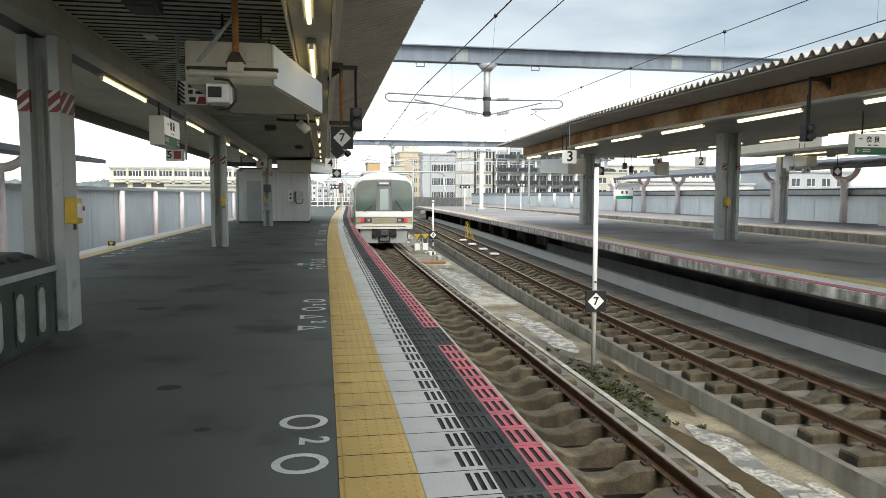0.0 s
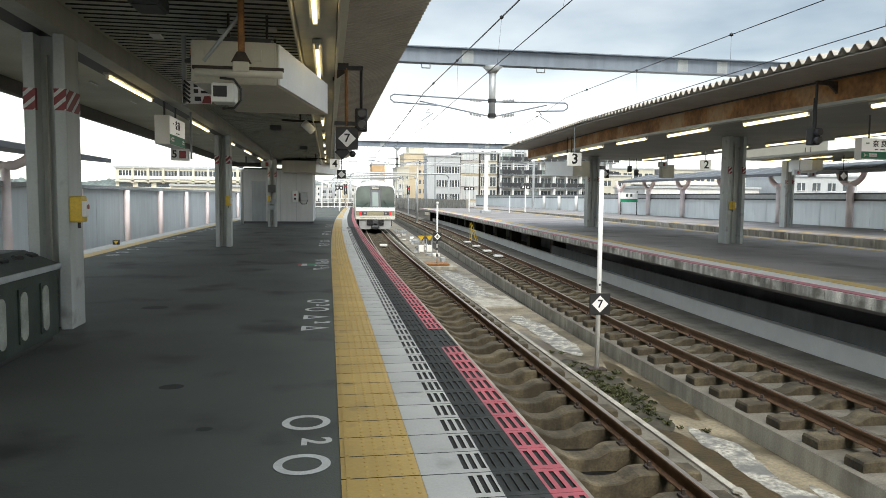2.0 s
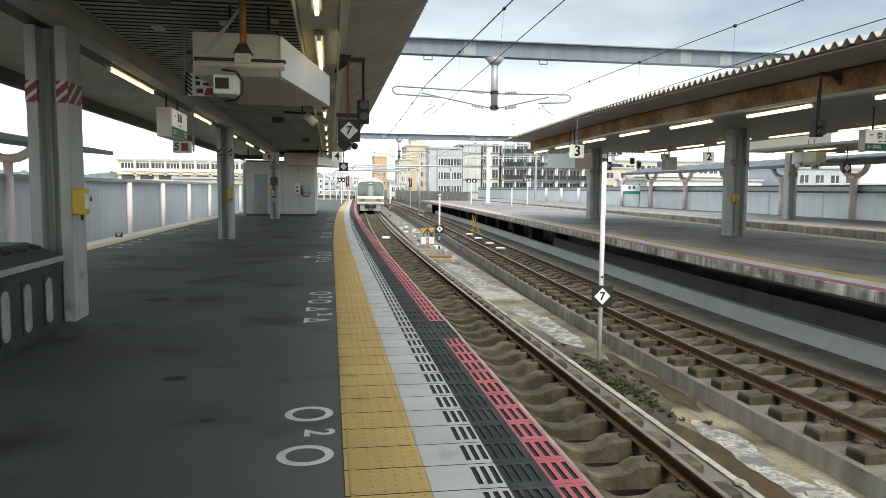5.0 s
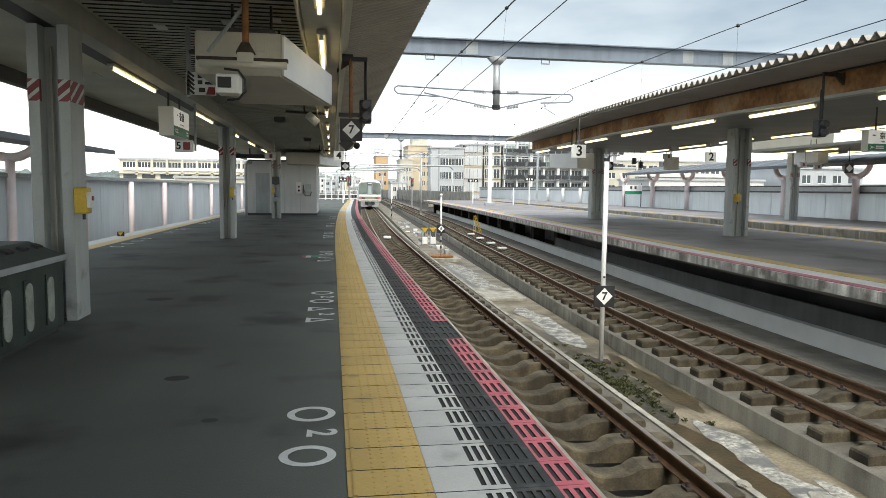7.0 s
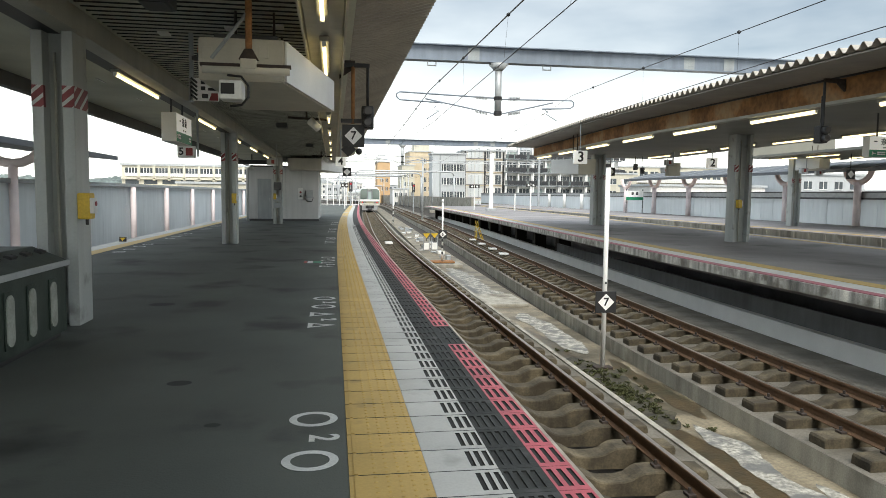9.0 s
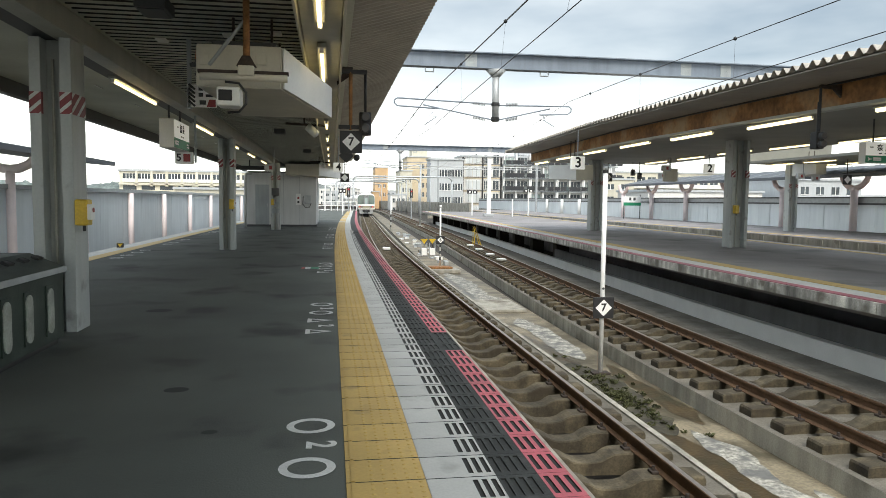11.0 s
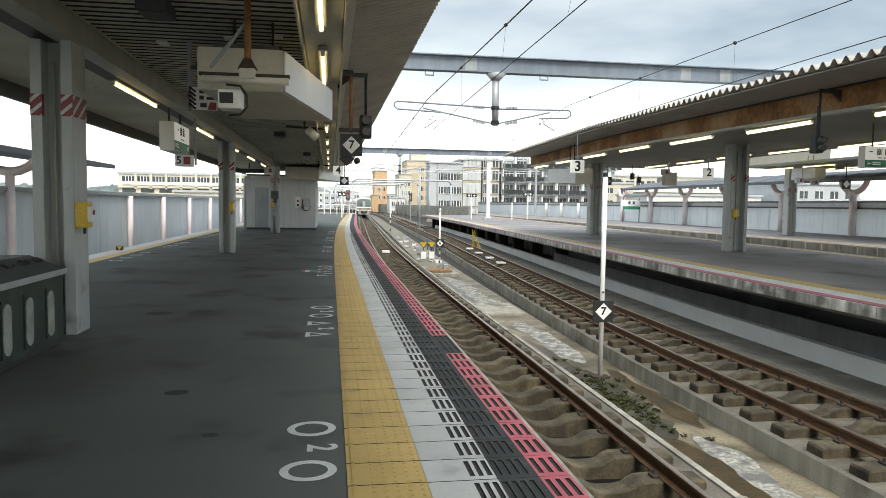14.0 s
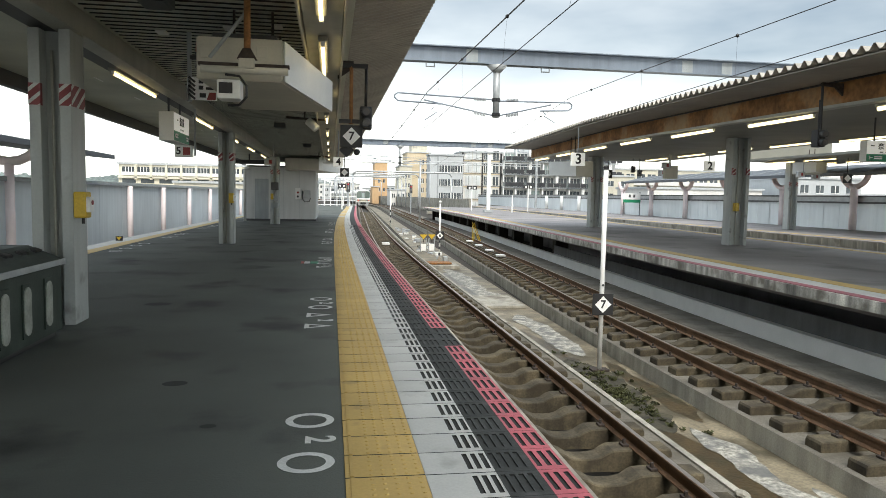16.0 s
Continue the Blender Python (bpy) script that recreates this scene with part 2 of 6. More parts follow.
    train_white=mat("train_white", (0.88, 0.89, 0.87), 0.35, var=0.05, scale=1.0, bump=0.0),
    train_grey=mat("train_grey", (0.34, 0.35, 0.35), 0.6, var=0.1, scale=2.0, bump=0.05),
    train_under=mat("underframe", (0.022, 0.021, 0.02), 0.8, var=0.2, scale=4, bump=0.1),
    glass=mat("dark_glass", (0.055, 0.080, 0.085), 0.08, var=0.1, scale=0.6, grain=0.0, bump=0.0, spec=0.9),
    windscreen=mat("windscreen_glass", (0.085, 0.130, 0.115), 0.05, var=0.45, scale=0.5, grain=0.0, bump=0.0, spec=0.8),
    # pale grey-green base colour paints the sky reflected in the glass
    glass_sky=mat("sky_tinted_glass", (0.34, 0.43, 0.42), 0.12, var=0.15, scale=0.4, grain=0.0, bump=0.0, spec=0.9),
    gangway=mat("gangway_door", (0.18, 0.19, 0.20), 0.45, var=0.06, scale=2, bump=0.0),
    tail_lamp=glow("tail_lamp", (0.9, 0.02, 0.03), 0.7),
    lamp_housing=mat("lamp_housing", (0.05, 0.045, 0.045), 0.3, bump=0),
    signal_red=glow("signal_red", (0.30, 0.012, 0.02), 0.25),
    tube_island=glow("fluorescent_tube_island", (1.0, 0.86, 0.52), 1.25),
    seat_slab=mat("grey_track_slab", (0.135, 0.122, 0.098), 0.9, var=0.3, scale=1.6, grain=0.2, gscale=40, bump=0.4, dirt=(0.09, 0.078, 0.058), dirt_amount=0.35, dirt_scale=2.0),
    orange_lamp=mat("orange_lamp", (0.55, 0.13, 0.02), 0.3, var=0.05, bump=0),
    under_wall=mat("under_wall", (0.15, 0.16, 0.168), 0.8, var=0.2, scale=0.8, grain=0.08, streak=0.2, bump=0.1),
    soffit=mat("soffit_sheet", (0.30, 0.285, 0.25), 0.6, var=0.12, scale=0.8, grain=0.05, streak=0.1, bump=0.05),
    tube=glow("fluorescent_tube", (1.0, 0.80, 0.42), 2.6),
    # plaster, beige, orange and grey walls: colours lightened to carry distance haze
    plaster=mat("hazy_apartment_white", (0.74, 0.73, 0.70), 0.8, var=0.08, scale=0.25, grain=0.05, gscale=8, streak=0.12, bump=0.05),
    balcony=mat("balcony_dark", (0.028, 0.030, 0.034), 0.6, var=0.2, scale=0.6, gscale=10, bump=0.0),
    beige=mat("hazy_beige_wall", (0.62, 0.52, 0.37), 0.85, var=0.08, scale=0.2, grain=0.05, gscale=6, streak=0.1, bump=0.05),
    orange=mat("hazy_orange_wall", (0.62, 0.42, 0.24), 0.85, var=0.08, scale=0.2, grain=0.05, gscale=6, streak=0.1, bump=0.05),
    hazy_grey_wall=mat("hazy_grey_wall", (0.50, 0.525, 0.54), 0.8, var=0.06, scale=0.2, grain=0.05, gscale=6, streak=0.1, bump=0.05),
    pale_wall=mat("pale_wall", (0.60, 0.57, 0.47), 0.8, var=0.07, scale=0.2, grain=0.05, gscale=6, streak=0.1, bump=0.05),
    cream_wall=mat("cream_wall", (0.74, 0.70, 0.58), 0.8, var=0.07, scale=0.2, grain=0.05, gscale=6, streak=0.1, bump=0.05),
    window_dark=mat("window_dark", (0.065, 0.080, 0.090), 0.2, var=0.4, scale=0.5, gscale=3, bump=0, spec=0.4),
    ground=mat("town_ground", (0.11, 0.11, 0.10), 0.9, var=0.4, scale=0.03, grain=0.3, gscale=0.4, bump=0.0),
    # woods colour lifted towards blue-grey to paint the haze of distance
    hill=mat("hazy_hill_woods", (0.135, 0.165, 0.155), 0.95, var=0.35, scale=0.06, grain=0.3, gscale=0.3, bump=0.0),
)


# ---- builders ----
def box(bm, x0, x1, y0, y1, z0, z1, bevel=0.0, at=None):
    m = Matrix.Translation(((x0 + x1) / 2, (y0 + y1) / 2, (z0 + z1) / 2)) @ Matrix.Diagonal((abs(x1 - x0), abs(y1 - y0), abs(z1 - z0), 1))
    made = bmesh.ops.create_cube(bm, size=1.0, matrix=(at @ m) if at else m)
    if bevel:
        edges = list({e for v in made["verts"] for e in v.link_edges})
        bmesh.ops.bevel(bm, geom=edges, offset=bevel, segments=2, affect='EDGES', profile=0.6)
    return bm


def rod(bm, a, b, r, n=8, r2=None):
    a, b = Vector(a), Vector(b)
    d = b - a
    m = Matrix.Translation((a + b) / 2) @ d.to_track_quat("Z", "Y").to_matrix().to_4x4()
    bmesh.ops.create_cone(bm, cap_ends=True, segments=n, radius1=r, radius2=r if r2 is None else r2, depth=d.length, matrix=m)
    return bm


def pipe(bm, pts, r, n=8):
    """A bent pipe through points: one continuous tube with mitred bends and capped ends."""
    pts = [Vector(p) for p in pts]
    rings, up = [], None
    for i, p in enumerate(pts):
        d = (pts[min(i + 1, len(pts) - 1)] - pts[max(i - 1, 0)]).normalized()
        if up is None:
            up = Vector((0, 0, 1)) if abs(d.z) < 0.9 else Vector((0, 1, 0))
        side = d.cross(up).normalized()
        up = side.cross(d).normalized()
        rings.append([bm.verts.new(p + r * (math.cos(2 * math.pi * k / n) * side + math.sin(2 * math.pi * k / n) * up)) for k in range(n)])
    for a, b in zip(rings, rings[1:]):
        for k in range(n):
            bm.faces.new((a[k], a[(k + 1) % n], b[(k + 1) % n], b[k]))
    bm.faces.new(rings[0][::-1])
    bm.faces.new(rings[-1])
    bmesh.ops.recalc_face_normals(bm, faces=bm.faces)
    return bm


def prism(bm, poly, y0, y1, at=None):
    """An outline in x and z, drawn out along y."""
    at = at or Matrix()
    a = [bm.verts.new(at @ Vector((x, y0, z))) for x, z in poly]
    b = [bm.verts.new(at @ Vector((x, y1, z))) for x, z in poly]
    n = len(poly)
    for i in range(n):
        bm.faces.new((a[i], a[(i + 1) % n], b[(i + 1) % n], b[i]))
    bm.faces.new(a[::-1])
    bm.faces.new(b)
    bmesh.ops.recalc_face_normals(bm, faces=bm.faces)
    return bm


def ribbon(bm, section, ys, shift, lift=lambda y: 0.0):
    """A closed section of (x, z) swept along y and bent sideways by shift(y)."""
    rings = [[bm.verts.new((x + shift(y), y, z + lift(y))) for x, z in section] for y in ys]
    n = len(section)
    for p, q in zip(rings, rings[1:]):
        for i in range(n):
            bm.faces.new((p[i], p[(i + 1) % n], q[(i + 1) % n], q[i]))
    bm.faces.new(rings[0][::-1])
    bm.faces.new(rings[-1])
    bmesh.ops.recalc_face_normals(bm, faces=bm.faces)
    return bm


def rect(x0, x1, z0, z1):
    return [(x0, z0), (x1, z0), (x1, z1), (x0, z1)]


def mesh_of(name, bm, material, smooth=False):
    me = bpy.data.meshes.new(name)
    bm.to_mesh(me)
    bm.free()
    for m in (material if isinstance(material, (list, tuple)) else [material]):
        me.materials.append(m)
    if smooth:
        for p in me.polygons:
            p.use_smooth = True
    return me


def part(name, bm, material, parent=None, label="", smooth=False):
    ob = new(name, bm if isinstance(bm, bpy.types.Mesh) else mesh_of(name, bm, material, smooth))
    ob.parent = parent
    if label:
        tagged(ob, label)
    return ob


def structure(name, bm, material, label, category, smooth=False):
    return tagged(part(name, bm, material, None, "", smooth), label, category, "", "structure")


def thing(name, label, category, m=None, group="", kind=""):
    ob = new(name)
    ob.empty_display_size = 0.2
    if m:
        ob.matrix_basis = m
    return tagged(ob, label, category, group, kind)


def B():
    return bmesh.new()


def words(name, text, size, m, material, parent=None, depth=0.003):
    """Lettering in the built-in font, as a mesh centred on its place."""
    cu = bpy.data.curves.new(name, 'FONT')
    cu.offset = size * 0.022
    cu.body, cu.size, cu.align_x, cu.align_y, cu.extrude, cu.resolution_u = text, size, 'CENTER', 'CENTER', depth, 3
    tmp = bpy.data.objects.new(name, cu)
    me = bpy.data.meshes.new_from_object(tmp)
    bpy.data.objects.remove(tmp)
    bpy.data.curves.remove(cu)
    me.materials.clear()
    me.materials.append(material)
    ob = new(name, me)
    ob.matrix_basis = m
    ob.parent = parent
    return ob


# ---- the lines of the place ----
RAIL = -1.13          # top of the rails
EDGE = 1.235          # edge of this platform
TRACK = 2.70          # centre of the track beside it
TRACK_FAR = 6.45      # centre of the next track
ISLAND = 7.90         # near edge of the next platform


def bend(y):
    """How far the line has swung to the right at y, and back to the left far away."""
    s = 0.0
    if y > 14:
        u = min(y, 58) - 14
        s += 0.00045 * u * u
    if y > 58:
        s += 0.036 * (y - 58)
    if y > 145:
        s -= 0.00060 * (y - 145) ** 2
    return s


def bend_far(y):
    s = 0.0
    if y > 8:
        u = min(y, 18) - 8
        s += 0.00275 * u * u
    if y > 18:
        s += 0.055 * (min(y, 54) - 18)
    if y > 54:
        s += 0.036 * (y - 54)
    if y > 145:
        s -= 0.00060 * (y - 145) ** 2
    return s


def steps(y0, y1, d):
    n = max(1, round((y1 - y0) / d))
    return [y0 + (y1 - y0) * i / n for i in range(n + 1)]

# ---- ground, deck and tracks ----
bm = B()
bmesh.ops.create_grid(bm, x_segments=8, y_segments=8, size=2400, matrix=Matrix.Translation((0, 900, -9)))
structure("ground", bm, M["ground"], "grey town ground far below the raised tracks", "ground")

far_ys = steps(-30, 60, 6) + steps(60, 420, 8)[1:]
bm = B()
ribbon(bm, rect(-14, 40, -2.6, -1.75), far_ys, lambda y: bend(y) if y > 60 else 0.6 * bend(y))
structure("viaduct_deck", bm, M["concrete_shaded"], "weathered concrete deck of the raised railway", "deck")

RAIL_PROFILE = [(-0.062, 0), (0.062, 0), (0.062, 0.012), (0.012, 0.03), (0.009, 0.105), (0.032, 0.115), (0.033, 0.146), (0.026, 0.153), (-0.026, 0.153), (-0.033, 0.146), (-0.032, 0.115), (-0.009, 0.105), (-0.012, 0.03), (-0.062, 0.012)]


def sleeper_mesh():
    """A concrete sleeper with raised rail seats and a waisted, dished middle."""
    bm = B()
    half = [(0.0, -0.050, 0.128), (0.10, -0.046, 0.128), (0.17, -0.030, 0.132), (0.24, 0.012, 0.140), (0.30, 0.036, 0.145), (0.40, 0.040, 0.145), (0.70, 0.040, 0.145), (0.80, 0.034, 0.145), (0.955, 0.026, 0.142), (0.97, 0.0, 0.138)]
    stations = [(-x, t, w) for x, t, w in half[:0:-1]] + half
    rings = []
    for x, top, w in stations:
        rings.append([bm.verts.new((x, -w, -0.19)), bm.verts.new((x, w, -0.19)), bm.verts.new((x, w * 0.97, top - 0.014)), bm.verts.new((x, w * 0.88, top)), bm.verts.new((x, -w * 0.88, top)), bm.verts.new((x, -w * 0.97, top - 0.014))])
    for p, q in zip(rings, rings[1:]):
        for i in range(6):
            bm.faces.new((p[i], p[(i + 1) % 6], q[(i + 1) % 6], q[i]))
    bm.faces.new(rings[0][::-1])
    bm.faces.new(rings[-1])
    bmesh.ops.recalc_face_normals(bm, faces=bm.faces)
    return mesh_of("sleeper", bm, M["sleeper"])


def clip_mesh():
    bm = B()
    for s in (-1, 1):
        box(bm, s * 0.06, s * 0.135, -0.055, 0.055, 0.0, 0.028, 0.006)
        rod(bm, (s * 0.10, 0, 0.02), (s * 0.10, 0, 0.075), 0.018, 6)
    return mesh_of("rail_clip", bm, M["iron"])


SLEEPER, CLIP = sleeper_mesh(), clip_mesh()
SPACING = 0.68


def track(name, x, shift, y0, y1, pieces, label):
    """Two rails on sleepers. The nearest sleepers are pieces of their own."""
    seat = RAIL - 0.153
    t = tagged(new(name), label, "railway track", "", "structure")
    for side in (-0.5685, 0.5685):
        bm = B()
        ribbon(bm, [(x + side + a, seat + b) for a, b in RAIL_PROFILE], steps(y0, 70, 3) + steps(70, y1, 8)[1:], shift)
        for f in bm.faces:
            f.material_index = 1 if f.normal.z > 0.9 and f.calc_center_median().z > RAIL - 0.01 else 0
        part("rail", bm, [M["rail_side"], M["rail_top"]], t)
    rest, y, n = [], y0 + 0.3, 0
    while y < 110:
        if 4.0 < y and n < pieces:
            o = new("sleeper", SLEEPER)
            o.location, o.parent = (x + shift(y), y, seat - 0.04), t
            n += 1
            if y < 26:
                for side in (-0.5685, 0.5685):
                    c = new("rail_clip", CLIP)
                    c.location, c.parent = (side, 0, 0.04), o
        else:
            rest.append(y)
        y += SPACING
    bm = B()
    for y in rest:
        bm2 = B()
        bm2.from_mesh(SLEEPER)
        bmesh.ops.transform(bm2, matrix=Matrix.Translation((x + shift(y), y, seat - 0.04)), verts=bm2.verts)
        tmp = bpy.data.meshes.new("tmp")
        bm2.to_mesh(tmp)
        bm2.free()
        bm.from_mesh(tmp)
        bpy.data.meshes.remove(tmp)
    if rest:
        tagged(part("far_sleepers", bm, M["sleeper"], t), kind="stuff")
    return t


track("track_1", TRACK, bend, 2.0, 420, 90, "rusty rails on worn concrete sleepers beside the platform")
track("track_2", TRACK_FAR, bend_far, 2.0, 420, 90, "rusty rails on concrete sleepers beside the island platform")
track("track_3", 17.4, bend_far, 2.0, 200, 0, "rails sunk between the island and side platforms")

near_ys = steps(-20, 80, 2)
long_ys = near_ys + steps(80, 420, 8)[1:]
SLAB = RAIL - 0.36
BED = RAIL - 0.60
# the bed's dark colour includes the shadow between the sleepers
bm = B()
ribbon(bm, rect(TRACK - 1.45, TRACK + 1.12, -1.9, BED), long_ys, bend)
structure("track_bed_1", bm, M["concrete_shaded"], "brown-stained concrete bed under the near track, sleeper shade in its colour", "track bed")
bm = B()
ribbon(bm, rect(TRACK + 1.12, TRACK + 1.20, -1.9, SLAB + 0.13), long_ys, bend)
structure("track_kerb", bm, M["concrete"], "low pale concrete kerb along the near track", "kerb")
bm = B()
ribbon(bm, rect(TRACK + 0.68, TRACK + 1.12, -1.9, -1.385), long_ys, bend)
ribbon(bm, rect(TRACK - 1.12, TRACK - 0.72, -1.9, -1.385), long_ys, bend)
structure("track_shoulder", bm, M["seat_slab"], "grey stained concrete shoulder outside the near rail", "track bed")
bm = B()
ribbon(bm, rect(TRACK + 1.20, TRACK_FAR - 1.05, -1.9, -1.67), long_ys, lambda y: bend(y) * 0.6 + bend_far(y) * 0.4)
structure("drain_channel", bm, M["channel"], "wet stained floor of the channel between the tracks", "drain")
bm = B()
ribbon(bm, rect(TRACK_FAR - 1.07, TRACK_FAR - 0.85, -1.9, -1.412), long_ys, bend_far)
for f in bm.faces:
    f.material_index = 1 if f.normal.z > 0.9 else 0
structure("channel_wall", bm, [M["concrete"], M["seat_slab"]], "streaked concrete wall of the drain channel", "low wall")
bm = B()
ribbon(bm, rect(TRACK_FAR - 0.85, TRACK_FAR + 2.31, -1.9, -1.412), long_ys, bend_far)
structure("track_bed_2", bm, M["seat_slab"], "brown-stained concrete bed under the second track", "track bed")
bm = B()
ribbon(bm, rect(TRACK_FAR + 2.31, TRACK_FAR + 2.50, -1.9, -1.06), near_ys, bend_far)
structure("trough_wall", bm, M["white_case"], "pale grey low wall below the island platform", "low wall")

# ---- this platform ----
plat_ys = steps(-20, 20, 4) + steps(20, 88, 2)[1:]
LEFT = -6.05
bm = B()
ribbon(bm, [(LEFT + 0.3, -1.7), (0.9, -1.7), (0.9, -0.28), (1.2, -0.28), (1.2, -0.03), (0.06, -0.03), (0.06, 0.0), (-5.62, 0.0), (-5.62, -0.012), (LEFT, -0.012), (LEFT, -0.28), (LEFT + 0.3, -0.28)], plat_ys, bend)
structure("platform_floor", bm, M["asphalt"], "dark grey asphalt platform with faint stains", "platform")
bm = B()
ribbon(bm, rect(-5.62, -5.30, 0.0, 0.006), plat_ys, bend)
structure("tactile_line_left", bm, M["tile_yellow"], "worn yellow warning line on the far platform side", "tactile paving")
bm = B()
ribbon(bm, rect(LEFT, -5.62, -0.012, 0.004), plat_ys, bend)
structure("edge_slab_left", bm, M["tile_white"], "pale coping along the platform's other edge", "coping")

# unseen pale face, added to bounce daylight onto the marker post
bm = B()
ribbon(bm, rect(0.905, 0.93, -1.64, -0.285), plat_ys, bend)
structure("platform_face", bm, M["face_pale"], "unseen pale face added below this platform's edge to bounce light", "platform face")

# ---- wind wall on the left, beyond the hidden track ----
WALL_L = -9.6
wall = thing("wall_left", "pale blue-grey panelled wind wall beyond the track", "wall", kind="structure")
bm = B()
ribbon(bm, rect(WALL_L - 0.2, WALL_L - 0.08, -1.9, 1.62), plat_ys, bend)
part("backing", bm, M["wall_panel"], wall)
bm = B()
ribbon(bm, rect(WALL_L - 0.28, WALL_L + 0.08, 1.62, 1.76), plat_ys, bend)
part("capping", bm, M["steel_grey"], wall, "grey metal capping rail")


# ---- island platform across the tracks ----
isl_ys = steps(-6, 88, 2)
ISL_R = 15.9
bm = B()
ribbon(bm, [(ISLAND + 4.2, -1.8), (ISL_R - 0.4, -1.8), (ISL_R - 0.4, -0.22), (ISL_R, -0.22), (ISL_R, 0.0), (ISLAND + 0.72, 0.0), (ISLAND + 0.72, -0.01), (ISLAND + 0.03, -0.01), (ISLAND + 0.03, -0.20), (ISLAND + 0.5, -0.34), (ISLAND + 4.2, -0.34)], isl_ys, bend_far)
structure("island_platform", bm, M["asphalt_far_lit"], "grey asphalt island platform across the tracks", "platform")
bm = B()
ribbon(bm, rect(ISLAND, ISLAND + 0.03, -0.19, -0.012), isl_ys, bend_far)
structure("island_edge_face", bm, M["face_pale"], "streaked pale concrete edge of the island platform", "coping")
for name, a, b, z, mt, lab in (("island_tactile", 0.72, 1.08, 0.008, "tile_yellow", "worn yellow warning line on the island platform"), ("island_slab", 0.24, 0.72, 0.0, "tile_white", "pale slabs on the island platform"), ("island_pink_line", 0.03, 0.24, 0.002, "pink_dull", "faded pink edge line of the island platform")):
    bm = B()
    ribbon(bm, rect(ISLAND + a, ISLAND + b, -0.01, z), isl_ys, bend_far)
    structure(name, bm, M[mt], lab, "paving")
bm = B()
ribbon(bm, rect(ISL_R - 0.7, ISL_R - 0.4, 0.0, 0.008), isl_ys, bend_far)
structure("island_tactile_back", bm, M["tile_yellow"], "yellow line along the island's other edge", "tactile paving")


bm = B()
ribbon(bm, rect(ISLAND + 1.06, ISLAND + 1.16, -1.8, -0.70), steps(-6, 30, 2), bend_far)
structure("island_low_wall", bm, M["under_wall"], "grey concrete wall below the island platform", "retaining wall")
under = thing("island_piers", "concrete piers carrying the island platform, darkened with painted shade", "piers", kind="structure")
for i in range(13):
    y = 30.2 + 4.6 * i
    # piers share the concrete whose colour already holds shade
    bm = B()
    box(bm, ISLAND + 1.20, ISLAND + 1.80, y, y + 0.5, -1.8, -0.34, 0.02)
    part("pier", bm, M["concrete_shaded"], under).location.x = bend_far(y)


# ---- canopies ----
def corrugated(bm, x0, x1, y0, y1, z0, z1, pitch=0.3, depth=0.10, shift=lambda y: 0.0, lift=lambda y: 0.0):
    """A sheet roof whose ribs run across the platform; it rises from z0 at x0 to z1 at x1."""
    ys, y = [], y0
    while y < y1:
        ys += [(y, 0.0), (y + pitch * 0.12, 0.0), (y + pitch * 0.42, depth), (y + pitch * 0.58, depth), (y + pitch * 0.88, 0.0)]
        y += pitch
    ys.append((y, 0.0))
    for t in (0.0, 0.012):
        a = [bm.verts.new((x0 + shift(y), y, z0 + d + t + lift(y))) for y, d in ys]
        b = [bm.verts.new((x1 + shift(y), y, z1 + d + t + lift(y))) for y, d in ys]
        for i in range(len(ys) - 1):
            bm.faces.new((a[i], a[i + 1], b[i + 1], b[i]))
    return bm


def column(name, x, y, h, label, wide=0.40, deep=0.40, tall=3.0):
    """A boxed steel column: two thick flanges joined by a recessed web, with warning stripes."""
    t = thing(name, label, "column", pose(x, y, 0), "canopy columns")
    fl = 0.11
    for s in (-1, 1):
        bm = B()
        box(bm, s * wide / 2, s * (wide / 2 - fl), -deep / 2, deep / 2, 0, h, 0.008)
        part("flange", bm, M["column"], t)
    bm = B()
    box(bm, -wide / 2 + fl, wide / 2 - fl, -0.03, 0.05, 0, h)
    part("web", bm, M["column"], t)
    bm = B()
    rod(bm, (-0.02, -0.07, 0.02), (-0.02, -0.07, h - 0.2), 0.016)
    part("conduit", bm, M["beam_cream"], t)
    Z0, Z1 = 2.26, 2.48

    def slanted(bm, a, b, rise, pitch, thick, put):
        """White stripes that climb from a to b, cut off level with the band."""
        k = -int(rise / pitch) - 1
        while Z0 + k * pitch < Z1:
            z = Z0 + k * pitch
            poly = [(a, z), (b, z + rise), (b, z + rise + thick), (a, z + thick)]
            for lim, sign in ((Z0, 1), (Z1, -1)):
                out = []
                for (p, q), (r, w) in zip(poly, poly[1:] + poly[:1]):
                    inside, then = sign * (q - lim) >= 0, sign * (w - lim) >= 0
                    if inside:
                        out.append((p, q))
                    if inside != then:
                        u = (lim - q) / (w - q)
                        out.append((p + (r - p) * u, lim))
                poly = out
                if len(poly) < 3:
                    break
            if len(poly) >= 3:
                bm.faces.new([bm.verts.new(put(p, q)) for p, q in poly])
            k += 1

    for s in (-1, 1):
        xa, xb = sorted((s * (wide / 2 + 0.002), s * (wide / 2 - fl - 0.002)))
        bm = B()
        box(bm, xa, xb, -deep / 2 - 0.004, -deep / 2 + 0.05, Z0, Z1)
        bd = part("warning_band", bm, M["stripe_red"], t, "dark red and white warning band")
        bm = B()
        slanted(bm, xa, xb, 0.10, 0.125, 0.045, lambda p, q: (p, -deep / 2 - 0.006, q))
        part("stripes", bm, M["paint_white"], bd)
    bm = B()
    box(bm, wide / 2 - 0.02, wide / 2 + 0.004, -deep / 2 - 0.003, deep / 2, Z0, Z1)
    bd = part("warning_band", bm, M["stripe_red"], t, "dark red and white warning band")
